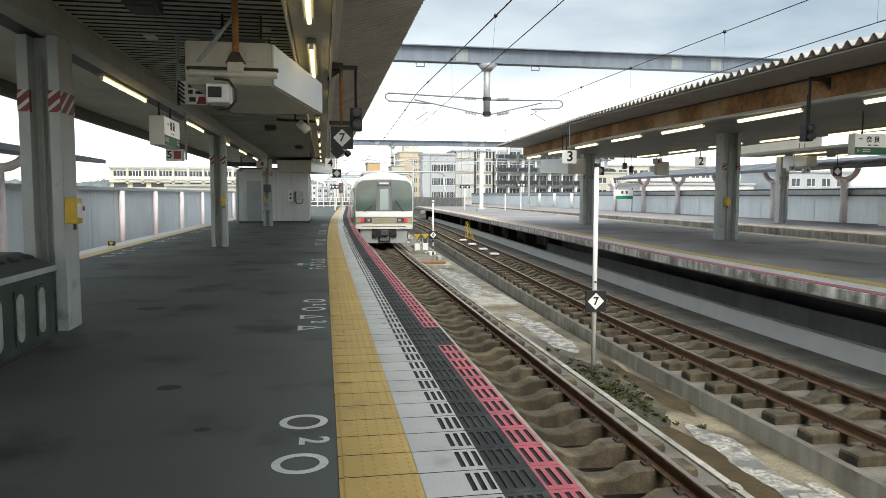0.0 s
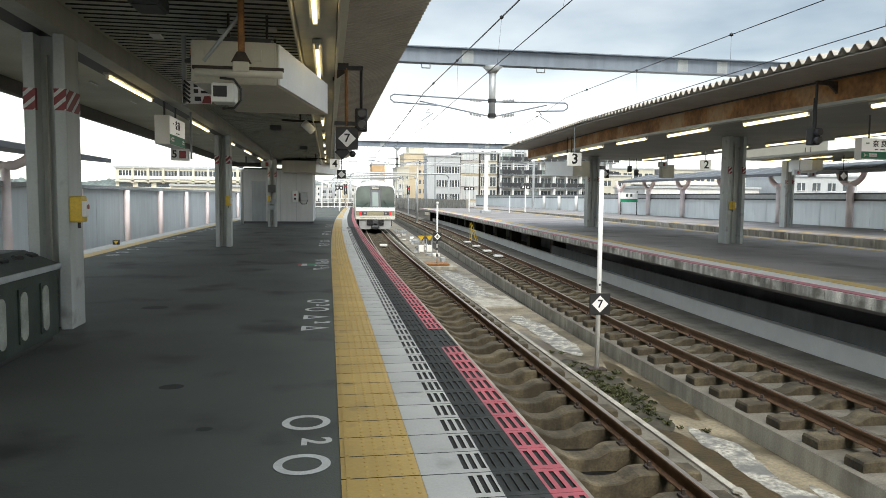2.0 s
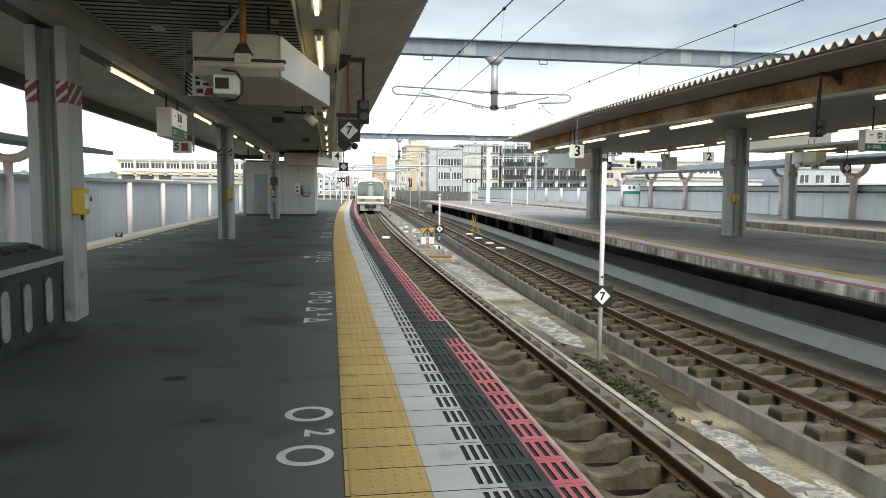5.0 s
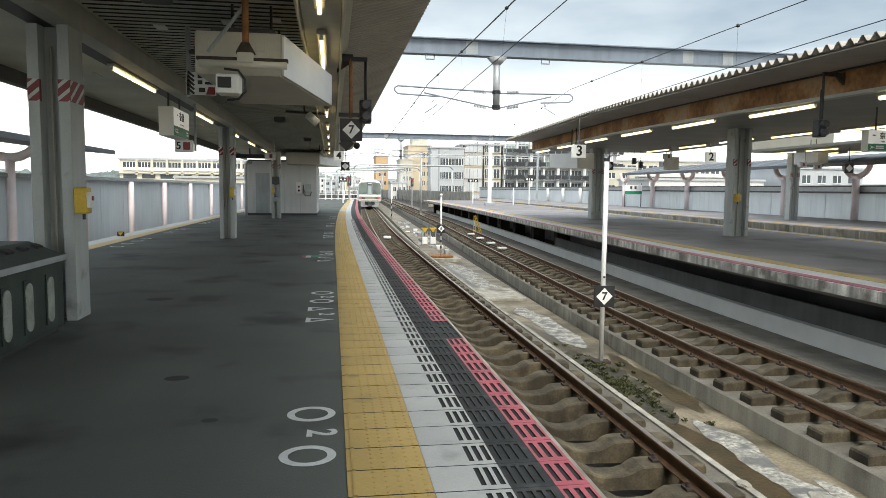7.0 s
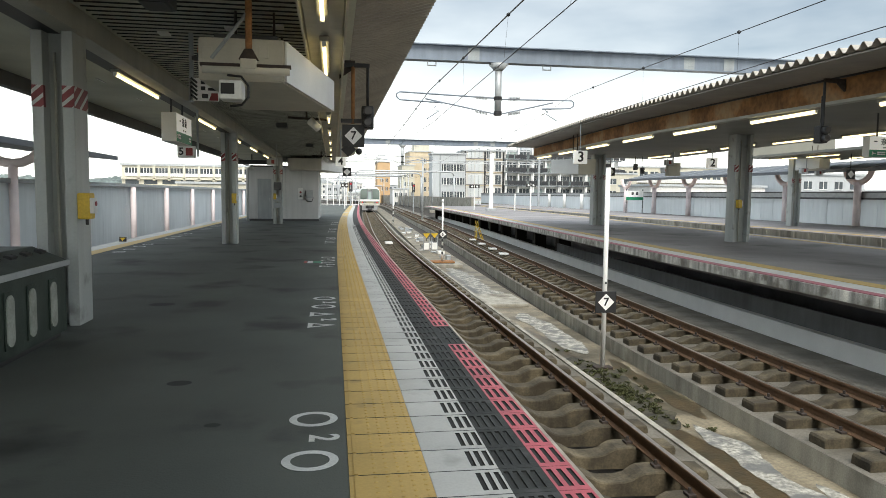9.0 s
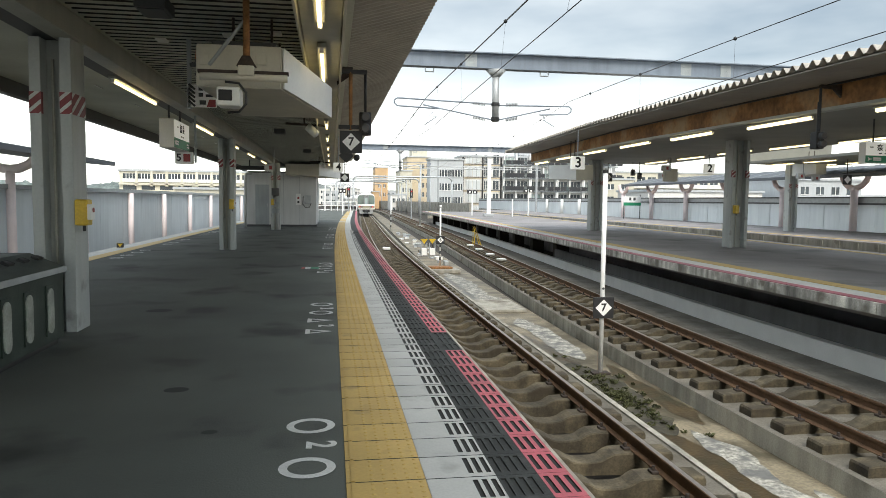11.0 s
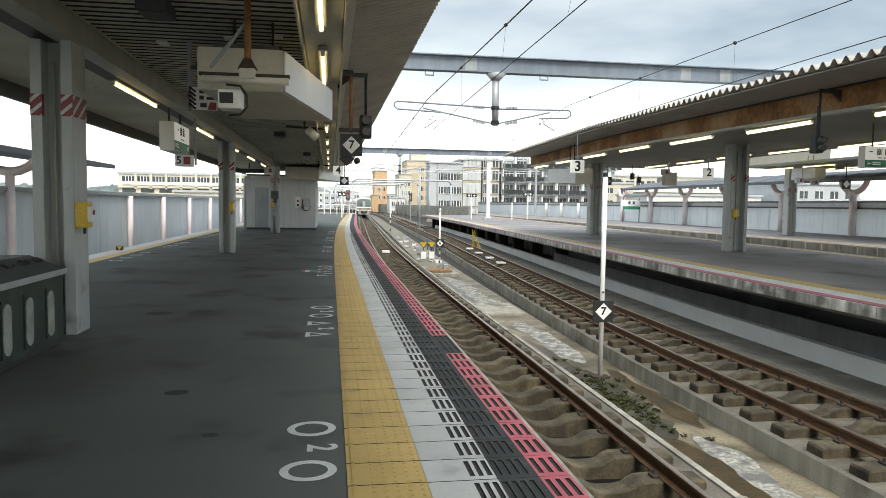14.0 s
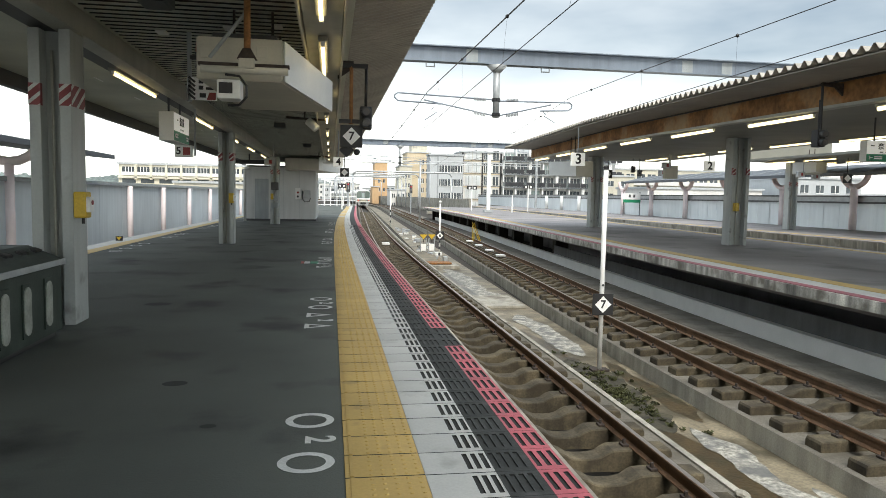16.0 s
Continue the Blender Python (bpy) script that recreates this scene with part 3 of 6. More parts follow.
    bm = B()
    slanted(bm, -deep / 2, deep / 2, 0.30, 0.15, 0.05, lambda p, q: (wide / 2 + 0.006, p, q))
    part("stripes", bm, M["paint_white"], bd)
    return t


COLS = [column("canopy_column", x, y, 3.03, "light grey boxed steel column with red warning band") for x, y in ((-2.845, -4.1), (-2.845, 7.92), (-2.84, 19.9), (-2.52, 32.6))]

CEIL = 3.28
bm = B()
y = -6.0
while y < 44:
    box(bm, -2.52, -0.32, y, y + 0.105, CEIL - 0.035, CEIL)
    y += 0.172
for x0, x1 in ((-5.2, -2.52), (-0.32, 0.2)):
    box(bm, x0, x1, -6, 44, CEIL, CEIL + 0.03)
bm.normal_update()
# slat sides get the near-black, as shade between the slats
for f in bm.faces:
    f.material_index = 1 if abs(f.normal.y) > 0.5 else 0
ceil = structure("ceiling_slats", bm, [M["ceiling_slat"], M["ceiling_gap_shade"]], "grey-beige slatted metal canopy ceiling", "ceiling")
# added sheet, coloured as the shade over the slats
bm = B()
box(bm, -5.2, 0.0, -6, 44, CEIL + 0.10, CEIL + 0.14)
structure("ceiling_void", bm, M["ceiling_gap_shade"], "near-black sheet painting the shade above the ceiling slats", "ceiling")
bm = B()
corrugated(bm, 0.05, 1.25, -6, 44, CEIL + 0.20, CEIL + 0.55, 0.16, 0.06)
structure("canopy_roof_edge", bm, M["roof_sheet"], "grey-beige corrugated roof sheet along the track", "roof")
bm = B()
corrugated(bm, -6.0, 0.1, -6, 44, CEIL + 0.30, CEIL + 0.22, 0.3, 0.06)
structure("canopy_roof", bm, M["roof_sheet"], "corrugated sheet roof over the platform", "roof")
bm = B()
box(bm, -2.82, -2.60, -6, 36, 3.03, CEIL - 0.002, 0.006)
structure("canopy_beam", bm, M["beam_cream"], "cream steel beam along the columns", "beam")
# solid black box stands in for the shade inside the slot
bm = B()
box(bm, -3.06, -2.822, -6, 36, 3.05, CEIL - 0.004)
structure("beam_slot", bm, M["black"], "black strip beside the lamps, painting the shade of a slot", "cable slot")
for x in (-0.335, 0.085):
    bm = B()
    box(bm, x, x + 0.025, -6, 44, 3.0, CEIL - 0.006, 0.004)
    structure("trough_lip_1" if x < 0 else "trough_lip_2", bm, M["cream_box"], "cream side lip of the lighting trough", "trough")
bm = B()
box(bm, -0.30, 0.08, -6, 44, 3.08, CEIL - 0.002, 0.006)
structure("light_trough", bm, M["beam_cream"], "cream lighting trough under the canopy edge", "trough")
bm = B()
box(bm, -5.25, -5.10, -6, 44, 3.05, 3.5)
structure("canopy_fascia_left", bm, M["dark_grey"], "dark fascia on the canopy's other side", "fascia")


def tube_light(x, y, z, length=1.25, glowing="tube", r=0.02):
    t = thing("fluorescent_lamp", "lit fluorescent tube lamp under the canopy", "ceiling lamp", pose(x, y, z), "canopy lamps")
    bm = B()
    box(bm, -0.05, 0.05, 0, length, 0.03, 0.08, 0.008)
    part("housing", bm, M["beam_cream"], t)
    bm = B()
    rod(bm, (0, 0.05, 0), (0, length - 0.05, 0), r, 10)
    part("tube", bm, M[glowing], t, "warm glowing tube", True)
    for y2 in (0.02, length - 0.05):
        bm = B()
        box(bm, -0.022, 0.022, y2, y2 + 0.03, -0.025, 0.04, 0.004)
        part("end_cap", bm, M["white_case"], t)
    return t


for y in (4.6, 7.6, 11.2, 14.6, 18.0, 21.4, 24.8, 28.2, 31.6):
    tube_light(-0.12, y, 2.99, 2.0 if y < 9 else 1.3)
for y in (2.0, 10.1, 15.8, 20.6, 25.4, 30.2):
    tube_light(-2.94, y, 2.985, 2.4)

# the island's canopy, which follows its platform and rises a little
IX = 8.12


def isl_shift(y):
    return 0.75 * bend_far(y)


def isl_lift(y):
    return 0.25 * min(max((y - 9.0) / 14.0, -0.6), 1.0)


can_ys = steps(-4, 36, 2)
bm = B()
corrugated(bm, IX, IX + 2.2, -4, 36, 3.74, 3.78, 0.27, 0.10, isl_shift, isl_lift)
structure("island_roof_edge", bm, M["roof_sheet"], "corrugated sheet roof edge of the island canopy", "roof")
bm = B()
ribbon(bm, rect(IX + 0.10, IX + 1.4, 3.705, 3.73), can_ys, isl_shift, isl_lift)
structure("island_soffit", bm, M["soffit"], "smooth grey-beige soffit under the island roof edge", "soffit")
bm = B()
ribbon(bm, rect(IX + 1.385, IX + 1.40, 3.66, 3.70), can_ys, isl_shift, isl_lift)
structure("island_soffit_joint", bm, M["black"], "dark joint between soffit and rusty beam", "joint")
bm = B()
ribbon(bm, rect(IX + 1.4, IX + 1.56, 3.26, 3.705), can_ys, isl_shift, isl_lift)
structure("island_fascia", bm, M["rust"], "rust-stained brown beam under the island roof", "beam")
bm = B()
ribbon(bm, rect(IX + 1.40, IX + 1.62, 3.20, 3.26), can_ys, isl_shift, isl_lift)
structure("island_fascia_flange", bm, M["beam_cream"], "pale flange under the rusty beam", "beam")
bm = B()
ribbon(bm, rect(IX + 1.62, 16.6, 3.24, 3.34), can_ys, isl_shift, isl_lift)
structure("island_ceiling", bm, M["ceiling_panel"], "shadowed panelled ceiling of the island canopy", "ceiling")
bm = B()
corrugated(bm, IX + 2.2, 17.0, -4, 36, 3.78, 3.86, 0.27, 0.1, isl_shift, isl_lift)
structure("island_roof", bm, M["roof_sheet"], "corrugated roof of the island canopy", "roof")
for y in (-3.4, 8.6, 20.85, 33.1):
    column("canopy_column", 12.95, y, 3.24 + isl_lift(y), "boxed steel column on the island platform, rust at its top", 0.60, 0.45)
for i in range(9):
    y = 0.99 + 4.07 * i
    tube_light(IX + 1.70 + isl_shift(y), y, 3.15 + isl_lift(y), 2.35, "tube_island", 0.046)
for i in range(7):
    y = 9.5 + 3.6 * i
    tube_light(15.0 + isl_shift(y), y, 3.14 + isl_lift(y), 2.4, "tube_island", 0.03)


# ---- overhead line ----
def gantry(y, z0, z1, x0, x1, masts, label):
    t = thing("overhead_gantry", label, "gantry", pose(0, y, 0), "overhead gantries")
    bm = B()
    sec = [(-0.16, z0), (0.16, z0), (0.16, z0 + 0.03), (0.012, z0 + 0.03), (0.012, z1 - 0.03), (0.16, z1 - 0.03), (0.16, z1), (-0.16, z1), (-0.16, z1 - 0.03), (-0.012, z1 - 0.03), (-0.012, z0 + 0.03), (-0.16, z0 + 0.03)]
    ends = [[bm.verts.new((x, yy, z)) for yy, z in sec] for x in (x0, x1)]
    for i in range(12):
        bm.faces.new((ends[0][i], ends[0][(i + 1) % 12], ends[1][(i + 1) % 12], ends[1][i]))
    bm.faces.new(ends[0][::-1])
    bm.faces.new(ends[1])
    bmesh.ops.recalc_face_normals(bm, faces=bm.faces)
    part("girder", bm, M["gantry"], t, "blue-grey steel girder")
    for x in (3.96, 10.6, 11.9):
        bm = B()
        box(bm, x - 0.17, x + 0.17, -0.024, -0.010, z0 + 0.05, z1 - 0.05)
        for i in range(5):
            for s in (-0.09, -0.03, 0.03, 0.09):
                bmesh.ops.create_icosphere(bm, subdivisions=1, radius=0.013, matrix=Matrix.Translation((x + s, -0.026, z0 + 0.08 + (z1 - z0 - 0.16) * i / 4)))
        part("splice_plate", bm, M["steel_grey"], t, "bolted splice plate")
    for x in (2.75, 6.15):
        bm = B()
        pipe(bm, [(x - 0.12, 0, z0), (x - 0.12, 0, z0 - 0.13), (x + 0.12, 0, z0 - 0.13), (x + 0.12, 0, z0)], 0.02)
        part("bracket", bm, M["galv"], t)
    for x in masts:
        bm = B()
        rod(bm, (x, 0, z0), (x, 0, z0 - 1.5), 0.10, 16)
        rod(bm, (x, 0, z0 - 0.02), (x, 0, z0 - 0.22), 0.30, 12, 0.11)
        part("drop_post", bm, M["galv"], t, "galvanised drop post", True)
    return t


G1 = gantry(20.0, 5.22, 5.68, -7.0, 16.2, (4.70,), "blue-grey steel gantry across the tracks")
gantry(52.0, 5.10, 5.50, -8.0, 20.0, (5.05,), "blue-grey steel gantry further along the line")


def cantilever(y, cx, side, z, reach, tip_x, tip_z):
    """A registration arm with insulators, a long hooped pipe and a steady arm."""
    t = thing("cantilever_arm", "galvanised overhead line arm with ribbed insulators", "overhead arm", pose(cx, y, z), "cantilever arms")
    s = side
    bm = B()
    if s < 0:
        pipe(bm, [(s * 0.12, 0, 0.03), (s * reach * 0.97, 0, 0.12), (s * reach, 0, 0.06), (s * reach, 0, -0.02), (s * reach * 0.97, 0, -0.10), (s * reach * 0.55, 0, -0.15)], 0.022)
    else:
        pipe(bm, [(s * 0.12, 0, 0.0), (s * reach * 0.97, 0, 0.03), (s * reach, 0, -0.03), (s * reach, 0, -0.12), (s * reach * 0.95, 0, -0.20), (s * reach * 0.58, 0, -0.24)], 0.022)
    part("hoop", bm, M["gantry"], t)
    bm = B()
    rod(bm, (s * 0.1, 0, -0.42), (s * reach * 0.72, 0, -0.05), 0.02)
    part("stay", bm, M["gantry"], t)
    bm = B()
    pipe(bm, [(s * reach * 0.62, 0, -0.26), (s * reach * 0.66, 0, -0.36), (tip_x - s * 0.35, 0, -0.38), (tip_x, 0, tip_z)], 0.013)
    part("steady_arm", bm, M["gantry"], t)
    for za, zb in ((0.02, 0.04), (-0.41, -0.35)):
        bm = B()
        for i in range(8):
            u = 0.32 + 0.045 * i
            rod(bm, (s * u, 0, za + (zb - za) * i / 8), (s * (u + 0.018), 0, za + (zb - za) * i / 8), 0.052, 10)
        part("insulator", bm, M["insulator"], t, "ribbed grey insulator")
    for zz in (0.02, -0.40):
        bm = B()
        rod(bm, (0, 0, zz - 0.05), (0, 0, zz + 0.05), 0.125, 12)
        part("clamp", bm, M["dark_grey"], t)
    return t


for y, cx in ((20.0, 4.70), (52.0, 5.05)):
    cantilever(y, cx, -1, 4.20, 2.95, -2.08, -0.62)
    cantilever(y, cx, 1, 4.20, 2.30, 1.80, -0.58)


def overhead(x, shift, label, sway, sag=0.26, thick=0.0075):
    t = thing("overhead_wires", label, "overhead wires", None, "overhead wires")
    spans = [(-30, 20), (20, 52), (52, 96), (96, 140)]

    def high(y):
        for a, b in spans:
            if a <= y <= b:
                u = (y - a) / (b - a)
                return 4.38 - 4 * sag * u * (1 - u)
        return 4.38

    def side(y):
        """The contact wire zigzags from support to support."""
        u = (y - 20) / 32.0
        return sway * (1 - 2 * abs((u % 2) - 1)) * -1
    for name, f, g, r in (("messenger", high, lambda y: 0.0, thick), ("contact_wire", lambda y: 3.50, lambda y: side(y) - 0.6 * sway, 0.0065)):
        bm = B()
        ys = steps(-20, 140, 2.0)
        for a, b in zip(ys, ys[1:]):
            rod(bm, (x + shift(a) + g(a), a, f(a)), (x + shift(b) + g(b), b, f(b)), r, 5)
        part(name, bm, M["wire"], t)
    for y in (7.5, 10.8, 14.6, 18.0, 23.5, 28, 33, 38, 43, 48):
        bm = B()
        rod(bm, (x + shift(y) + side(y) - 0.6 * sway, y, 3.50), (x + shift(y), y, high(y)), 0.0018, 5)
        bmesh.ops.create_icosphere(bm, subdivisions=1, radius=0.035, matrix=Matrix.Translation((x + shift(y), y, high(y))))
        part("dropper", bm, M["wire"], t)
    return t


overhead(2.67, bend, "dark overhead wires above the near track", 0.34, 0.26, 0.012)
overhead(6.55, bend_far, "dark overhead wires above the second track", 0.0, 0.40)

for y, xa, xb, top in ((118, 3.6, 20.4, 5.35), (138, 2.4, 17.2, 5.6), (160, 2.0, 17.0, 5.9), (175, 1.0, 17.5, 6.0), (190, 1.0, 18.0, 6.2), (225, -2.0, 16.0, 6.4), (205, -6.5, 5.5, 5.8), (250, -9.0, 8.0, 6.3), (285, -14.0, 4.0, 6.6), (330, -20.0, 0.0, 7.0)):
    t = thing("pipe_portal", "grey rounded pipe portal spanning the tracks", "gantry", pose(0, y, 0), "pipe portals")
    for x in (xa, xb):
        bm = B()
        rod(bm, (x, 0, -1.75), (x, 0, top - 0.7), 0.14, 10)
        part("leg", bm, M["galv"], t, "", True)
    bm = B()
    pipe(bm, [(xa, 0, top - 0.7), (xa + 0.2, 0, top - 0.25), (xa + 0.7, 0, top), (xb - 0.7, 0, top), (xb - 0.2, 0, top - 0.25), (xb, 0, top - 0.7)], 0.14, 10)
    part("crossbar", bm, M["galv"], t, "", True)


# ---- signs, poles and signals ----
def diamond_board(parent, x, y, z, size, digit, post=False):
    """A black board with a white diamond and its number, facing the camera's end of the platform."""
    bm = B()
    box(bm, x - size / 2, x + size / 2, y - 0.015, y + 0.015, z - size / 2, z + size / 2, 0.004)
    board = part("board", bm, M["black"], parent, "black board with a white diamond")
    r = size * 0.40
    bm = B()
    vs = [bm.verts.new(v) for v in ((x - r, y - 0.018, z), (x, y - 0.018, z - r), (x + r, y - 0.018, z), (x, y - 0.018, z + r))]
    bm.faces.new(vs)
    part("diamond", bm, M["white"], board)
    if digit:
        words("digit", digit, size * 0.52, pose(x, y - 0.022, z, 90, 0, 0), M["black"], board)
    return board


t = thing("marker_post", "white stop marker post with a black diamond board", "marker post", pose(4.75, 11.7, -1.67), "marker posts")
bm = B()
rod(bm, (0, 0, 0), (0, 0, 3.60), 0.042, 14)
part("post", bm, M["white"], t, "white painted post", True)
bm = B()
rod(bm, (0, 0, 3.60), (0, 0, 3.66), 0.048, 14)
part("cap", bm, M["black"], t)
diamond_board(t, 0.0, -0.06, 1.22, 0.38, "7")
bm = B()
box(bm, -0.16, 0.16, -0.10, 0.10, 0, 0.05, 0.01)
part("foot_plate", bm, M["iron"], t)
bm = B()
bmesh.ops.create_icosphere(bm, subdivisions=2, radius=0.022, matrix=Matrix.Translation((0, -0.04, 1.56)))
part("bolt", bm, M["dark_grey"], t)

t = thing("marker_post", "white marker post with banded foot and small diamond board", "marker post", pose(4.62, 29.6, -1.5), "marker posts")
bm = B()
rod(bm, (0, 0, 0), (0, 0, 2.6), 0.036, 12)
rod(bm, (0, 0, 2.6), (0, 0, 2.72), 0.05, 12)
part("post", bm, M["white"], t, "", True)
diamond_board(t, 0.0, -0.06, 1.22, 0.36, "6")
for z in (0.35, 0.62, 0.9):
    bm = B()
    rod(bm, (0, 0, z), (0, 0, z + 0.12), 0.040, 12)
    part("black_band", bm, M["dark_grey"], t)
bm = B()
box(bm, -0.5, 0.5, -0.35, 0.35, 0, 0.07, 0.01)
part("rusty_plate", bm, M["rust_pipe"], t)

for x in (4.98, 5.44):
    t = thing("warning_marker", "yellow and black triangle marker on a low grey frame", "track marker", pose(x - 0.05, 36.2 + 0.2 * x, -1.6), "track markers")
    bm = B()
    box(bm, -0.02, 0.02, -0.02, 0.02, 0.5, 0.72, 0.004)
    pl = part("plate", bm, M["black"], t)
    bm = B()
    vs = [bm.verts.new(v) for v in ((-0.20, -0.025, 0.93), (0, -0.025, 0.66), (0.20, -0.025, 0.93))]
    bm.faces.new(vs)
    part("triangle", bm, M["yellow"], pl)
    for s in (-0.15, 0.15):
        bm = B()
        rod(bm, (s, 0.0, 0), (s, 0, 0.72), 0.03)
        part("leg", bm, M["galv"], t)
    bm = B()
    box(bm, -0.14, 0.14, -0.1, 0.1, 0.05, 0.42, 0.02)
    part("box", bm, M["white"], t)

t = thing("yellow_ladder", "yellow steel steps leaning on the island platform", "steps", pose(8.55, 41.5, -1.4))
bm = B()
for s in (-0.25, 0.25):
    pipe(bm, [(0.45, s, 0), (0.0, s, 1.25), (0.0, s, 0.0)], 0.035)
part("frame", bm, M["yellow"], t)
for k in range(3):
    bm = B()
    rod(bm, (0.0, -0.25, 0.31 * (k + 1)), (0.0, 0.25, 0.31 * (k + 1)), 0.03)
    part("rung", bm, M["yellow"], t)


def lamp_signal(x, y, z, label):
    """Two dark lamps, one over the other, hung on a rod."""
    t = thing("platform_signal", label, "signal lamp", pose(x, y, z), "platform signals")
    bm = B()
    box(bm, -0.085, 0.085, -0.05, 0.14, -0.17, 0.15, 0.02)
    bd = part("body", bm, M["black"], t)
    bm = B()
    rod(bm, (0, 0.05, 0.14), (0, 0.05, 0.72), 0.018)
    part("hanger", bm, M["black"], t)
    for zz in (-0.085, 0.07):
        bm = B()
        rod(bm, (0, -0.05, zz), (0, -0.15, zz), 0.066, 16)
        part("hood", bm, M["dark_grey"], bd, "", True)
        bm = B()
        rod(bm, (0, -0.151, zz), (0, -0.153, zz), 0.052, 16)
        part("lens", bm, M["lamp_housing"], bd)
    return t


t = thing("hanging_sign", "black hanging board with white diamond seven on rusty rods", "hanging sign", pose(0, 10.0, 0), "hanging signs")
diamond_board(t, 0.255, -0.05, 2.225, 0.31, "7")
bm = B()
rod(bm, (0.25, 0, 2.40), (0.25, 0, 3.20), 0.027, 10)
part("rusty_rod", bm, M["rust_pipe"], t, "rusty hanger rod", True)
bm = B()
rod(bm, (0.46, 0, 2.62), (0.46, 0, 3.20), 0.016, 10)
part("black_rod", bm, M["black"], t, "", True)
for z, xa, xb in ((3.20, 0.05, 0.48), (2.43, 0.08, 0.40)):
    bm = B()
    box(bm, xa, xb, -0.025, 0.025, z - 0.02, z + 0.035)
    part("crossbar", bm, M["black"], t)
bm = B()
prism(bm, [(0.06, 3.28), (0.06, 3.02), (0.28, 3.18), (0.28, 3.28)], 0.03, 0.05)
part("gusset", bm, M["iron"], t)
bm = B()
box(bm, -0.075, 0.075, -0.012, 0.012, -0.075, 0.075, at=pose(0.19, -0.02, 2.035, 0, 45, 0))
part("small_diamond", bm, M["black"], t)
bm = B()
rod(bm, (0.335, -0.06, 2.01), (0.335, 0.06, 2.01), 0.045, 14)
part("small_lamp", bm, M["black"], t, "", True)
lamp_signal(0.455, 10.0, 2.50, "black two-lens signal hung from the canopy")


def number_sign(x, y, z, size, text, label, hang=0.5):
    t = thing("number_sign", label, "platform sign", pose(x, y, z), "platform number signs")
    bm = B()
    box(bm, -size / 2, size / 2, -0.07, 0.07, -size * 0.46, size * 0.46, 0.02)
    bd = part("panel", bm, M["sign_face"], t, "white sign box")
    words("digit", text, size * 1.0, pose(0, -0.075, 0, 90, 0, 0), M["black"], bd)
    bm = B()
    rod(bm, (0, 0, size * 0.45), (0, 0, size * 0.45 + hang), 0.02)
    part("hanger", bm, M["steel_grey"], t)
    return t


# platform numbers
number_sign(0.19, 21.0, 2.36, 0.30, "4", "white hanging sign box with black number four", 1.05)
number_sign(8.62, 23.8, 2.80, 0.50, "3", "white hanging sign box with black number three", 0.95)
number_sign(15.85, 27.6, 2.89, 0.46, "2", "white hanging sign box with black number two", 0.4)


def diamond_hanger(x, y, z, size, label):
    t = thing("hanging_sign", label, "hanging sign", pose(x, y, z), "hanging signs")
    diamond_board(t, 0, 0, 0, size, "")
    bm = B()
    rod(bm, (0, 0.03, size / 2), (0, 0.03, size / 2 + 1.0), 0.02)
    part("rod", bm, M["black"], t)
    return t


diamond_hanger(0.62, 34.0, 2.46, 0.42, "black hanging board with a small white diamond")
diamond_hanger(14.6, 35.5, 2.75, 0.45, "black diamond board under the island canopy")
diamond_hanger(24.4, 30.0, 2.62, 0.46, "black diamond board over the side platform")

for x, y, z, lab in ((9.1, 12.0, 2.64, "black two-lens signal under the island canopy"), (15.1, 33.5, 2.95, "black lamps under the island canopy"), (15.6, 33.8, 2.78, "black lamps under the island canopy")):
    lamp_signal(x, y, z, lab)
t = thing("signal_hanger", "dark rod and bracket carrying the island signal", "bracket", pose(9.12, 12.0, 0))
bm = B()
rod(bm, (0, 0.03, 2.8), (0, 0.03, 3.62), 0.025)
part("rod", bm, M["black"], t)
bm = B()
prism(bm, [(-0.02, 3.68), (0.42, 3.68), (0.42, 3.45), (0.25, 3.60), (-0.02, 3.62)], 0, 0.05)
part("bracket", bm, M["iron"], t)


def station_sign(m, w, h, d, label, off=0.0):
    """A lit sign box: white face with the station's name above a green band."""
    t = thing("station_sign", label, "station sign", m, "station name signs")
    bm = B()
    box(bm, -w / 2, w / 2, 0, d, -h / 2, h / 2, 0.008)
    bx = part("box", bm, M["white_case"], t)
    bm = B()
    box(bm, -w / 2 + 0.01, w / 2 - 0.01, -0.003, 0.0, -h / 2 + h * 0.36, h / 2 - 0.01)
    part("face", bm, M["sign_face"], bx, "white lit sign face")
    bm = B()
    box(bm, -w / 2 + 0.01, w / 2 - 0.01, -0.006, 0.0, -h / 2 + 0.01, -h / 2 + h * 0.36)
    part("green_band", bm, M["green"], bx)
    words("name", "奈 良", h * 0.33, pose(off, -0.006, h * 0.22, 90, 0, 0), M["black"], bx)
    for k, (x, z, l) in enumerate(((-w * 0.27 + off * 0.6, 0.26, 0.09), (off - 0.08, -0.04, 0.08), (off + 0.08, -0.04, 0.12))):
        bm = B()
        box(bm, x - l / 2, x + l / 2, -0.005, 0, h * z - 0.012, h * z + 0.012)
        part("lettering_bar", bm, M["dark_grey"], bx)
    for x, l in ((-w * 0.33, 0.20), (w * 0.36, 0.16)):
        for z in (-0.26, -0.35):
            bm = B()
            box(bm, x - l / 2, x + l / 2, -0.009, -0.005, h * z - 0.014, h * z + 0.014)
            part("white_bar", bm, M["white"], bx)
    bm = B()
    x = -w * 0.44
    for s in (1, -1):
        box(bm, -0.05, 0.02, -0.009, -0.006, -0.008, 0.008, at=pose(x, 0, -h * 0.31, 0, 45 * s, 0))
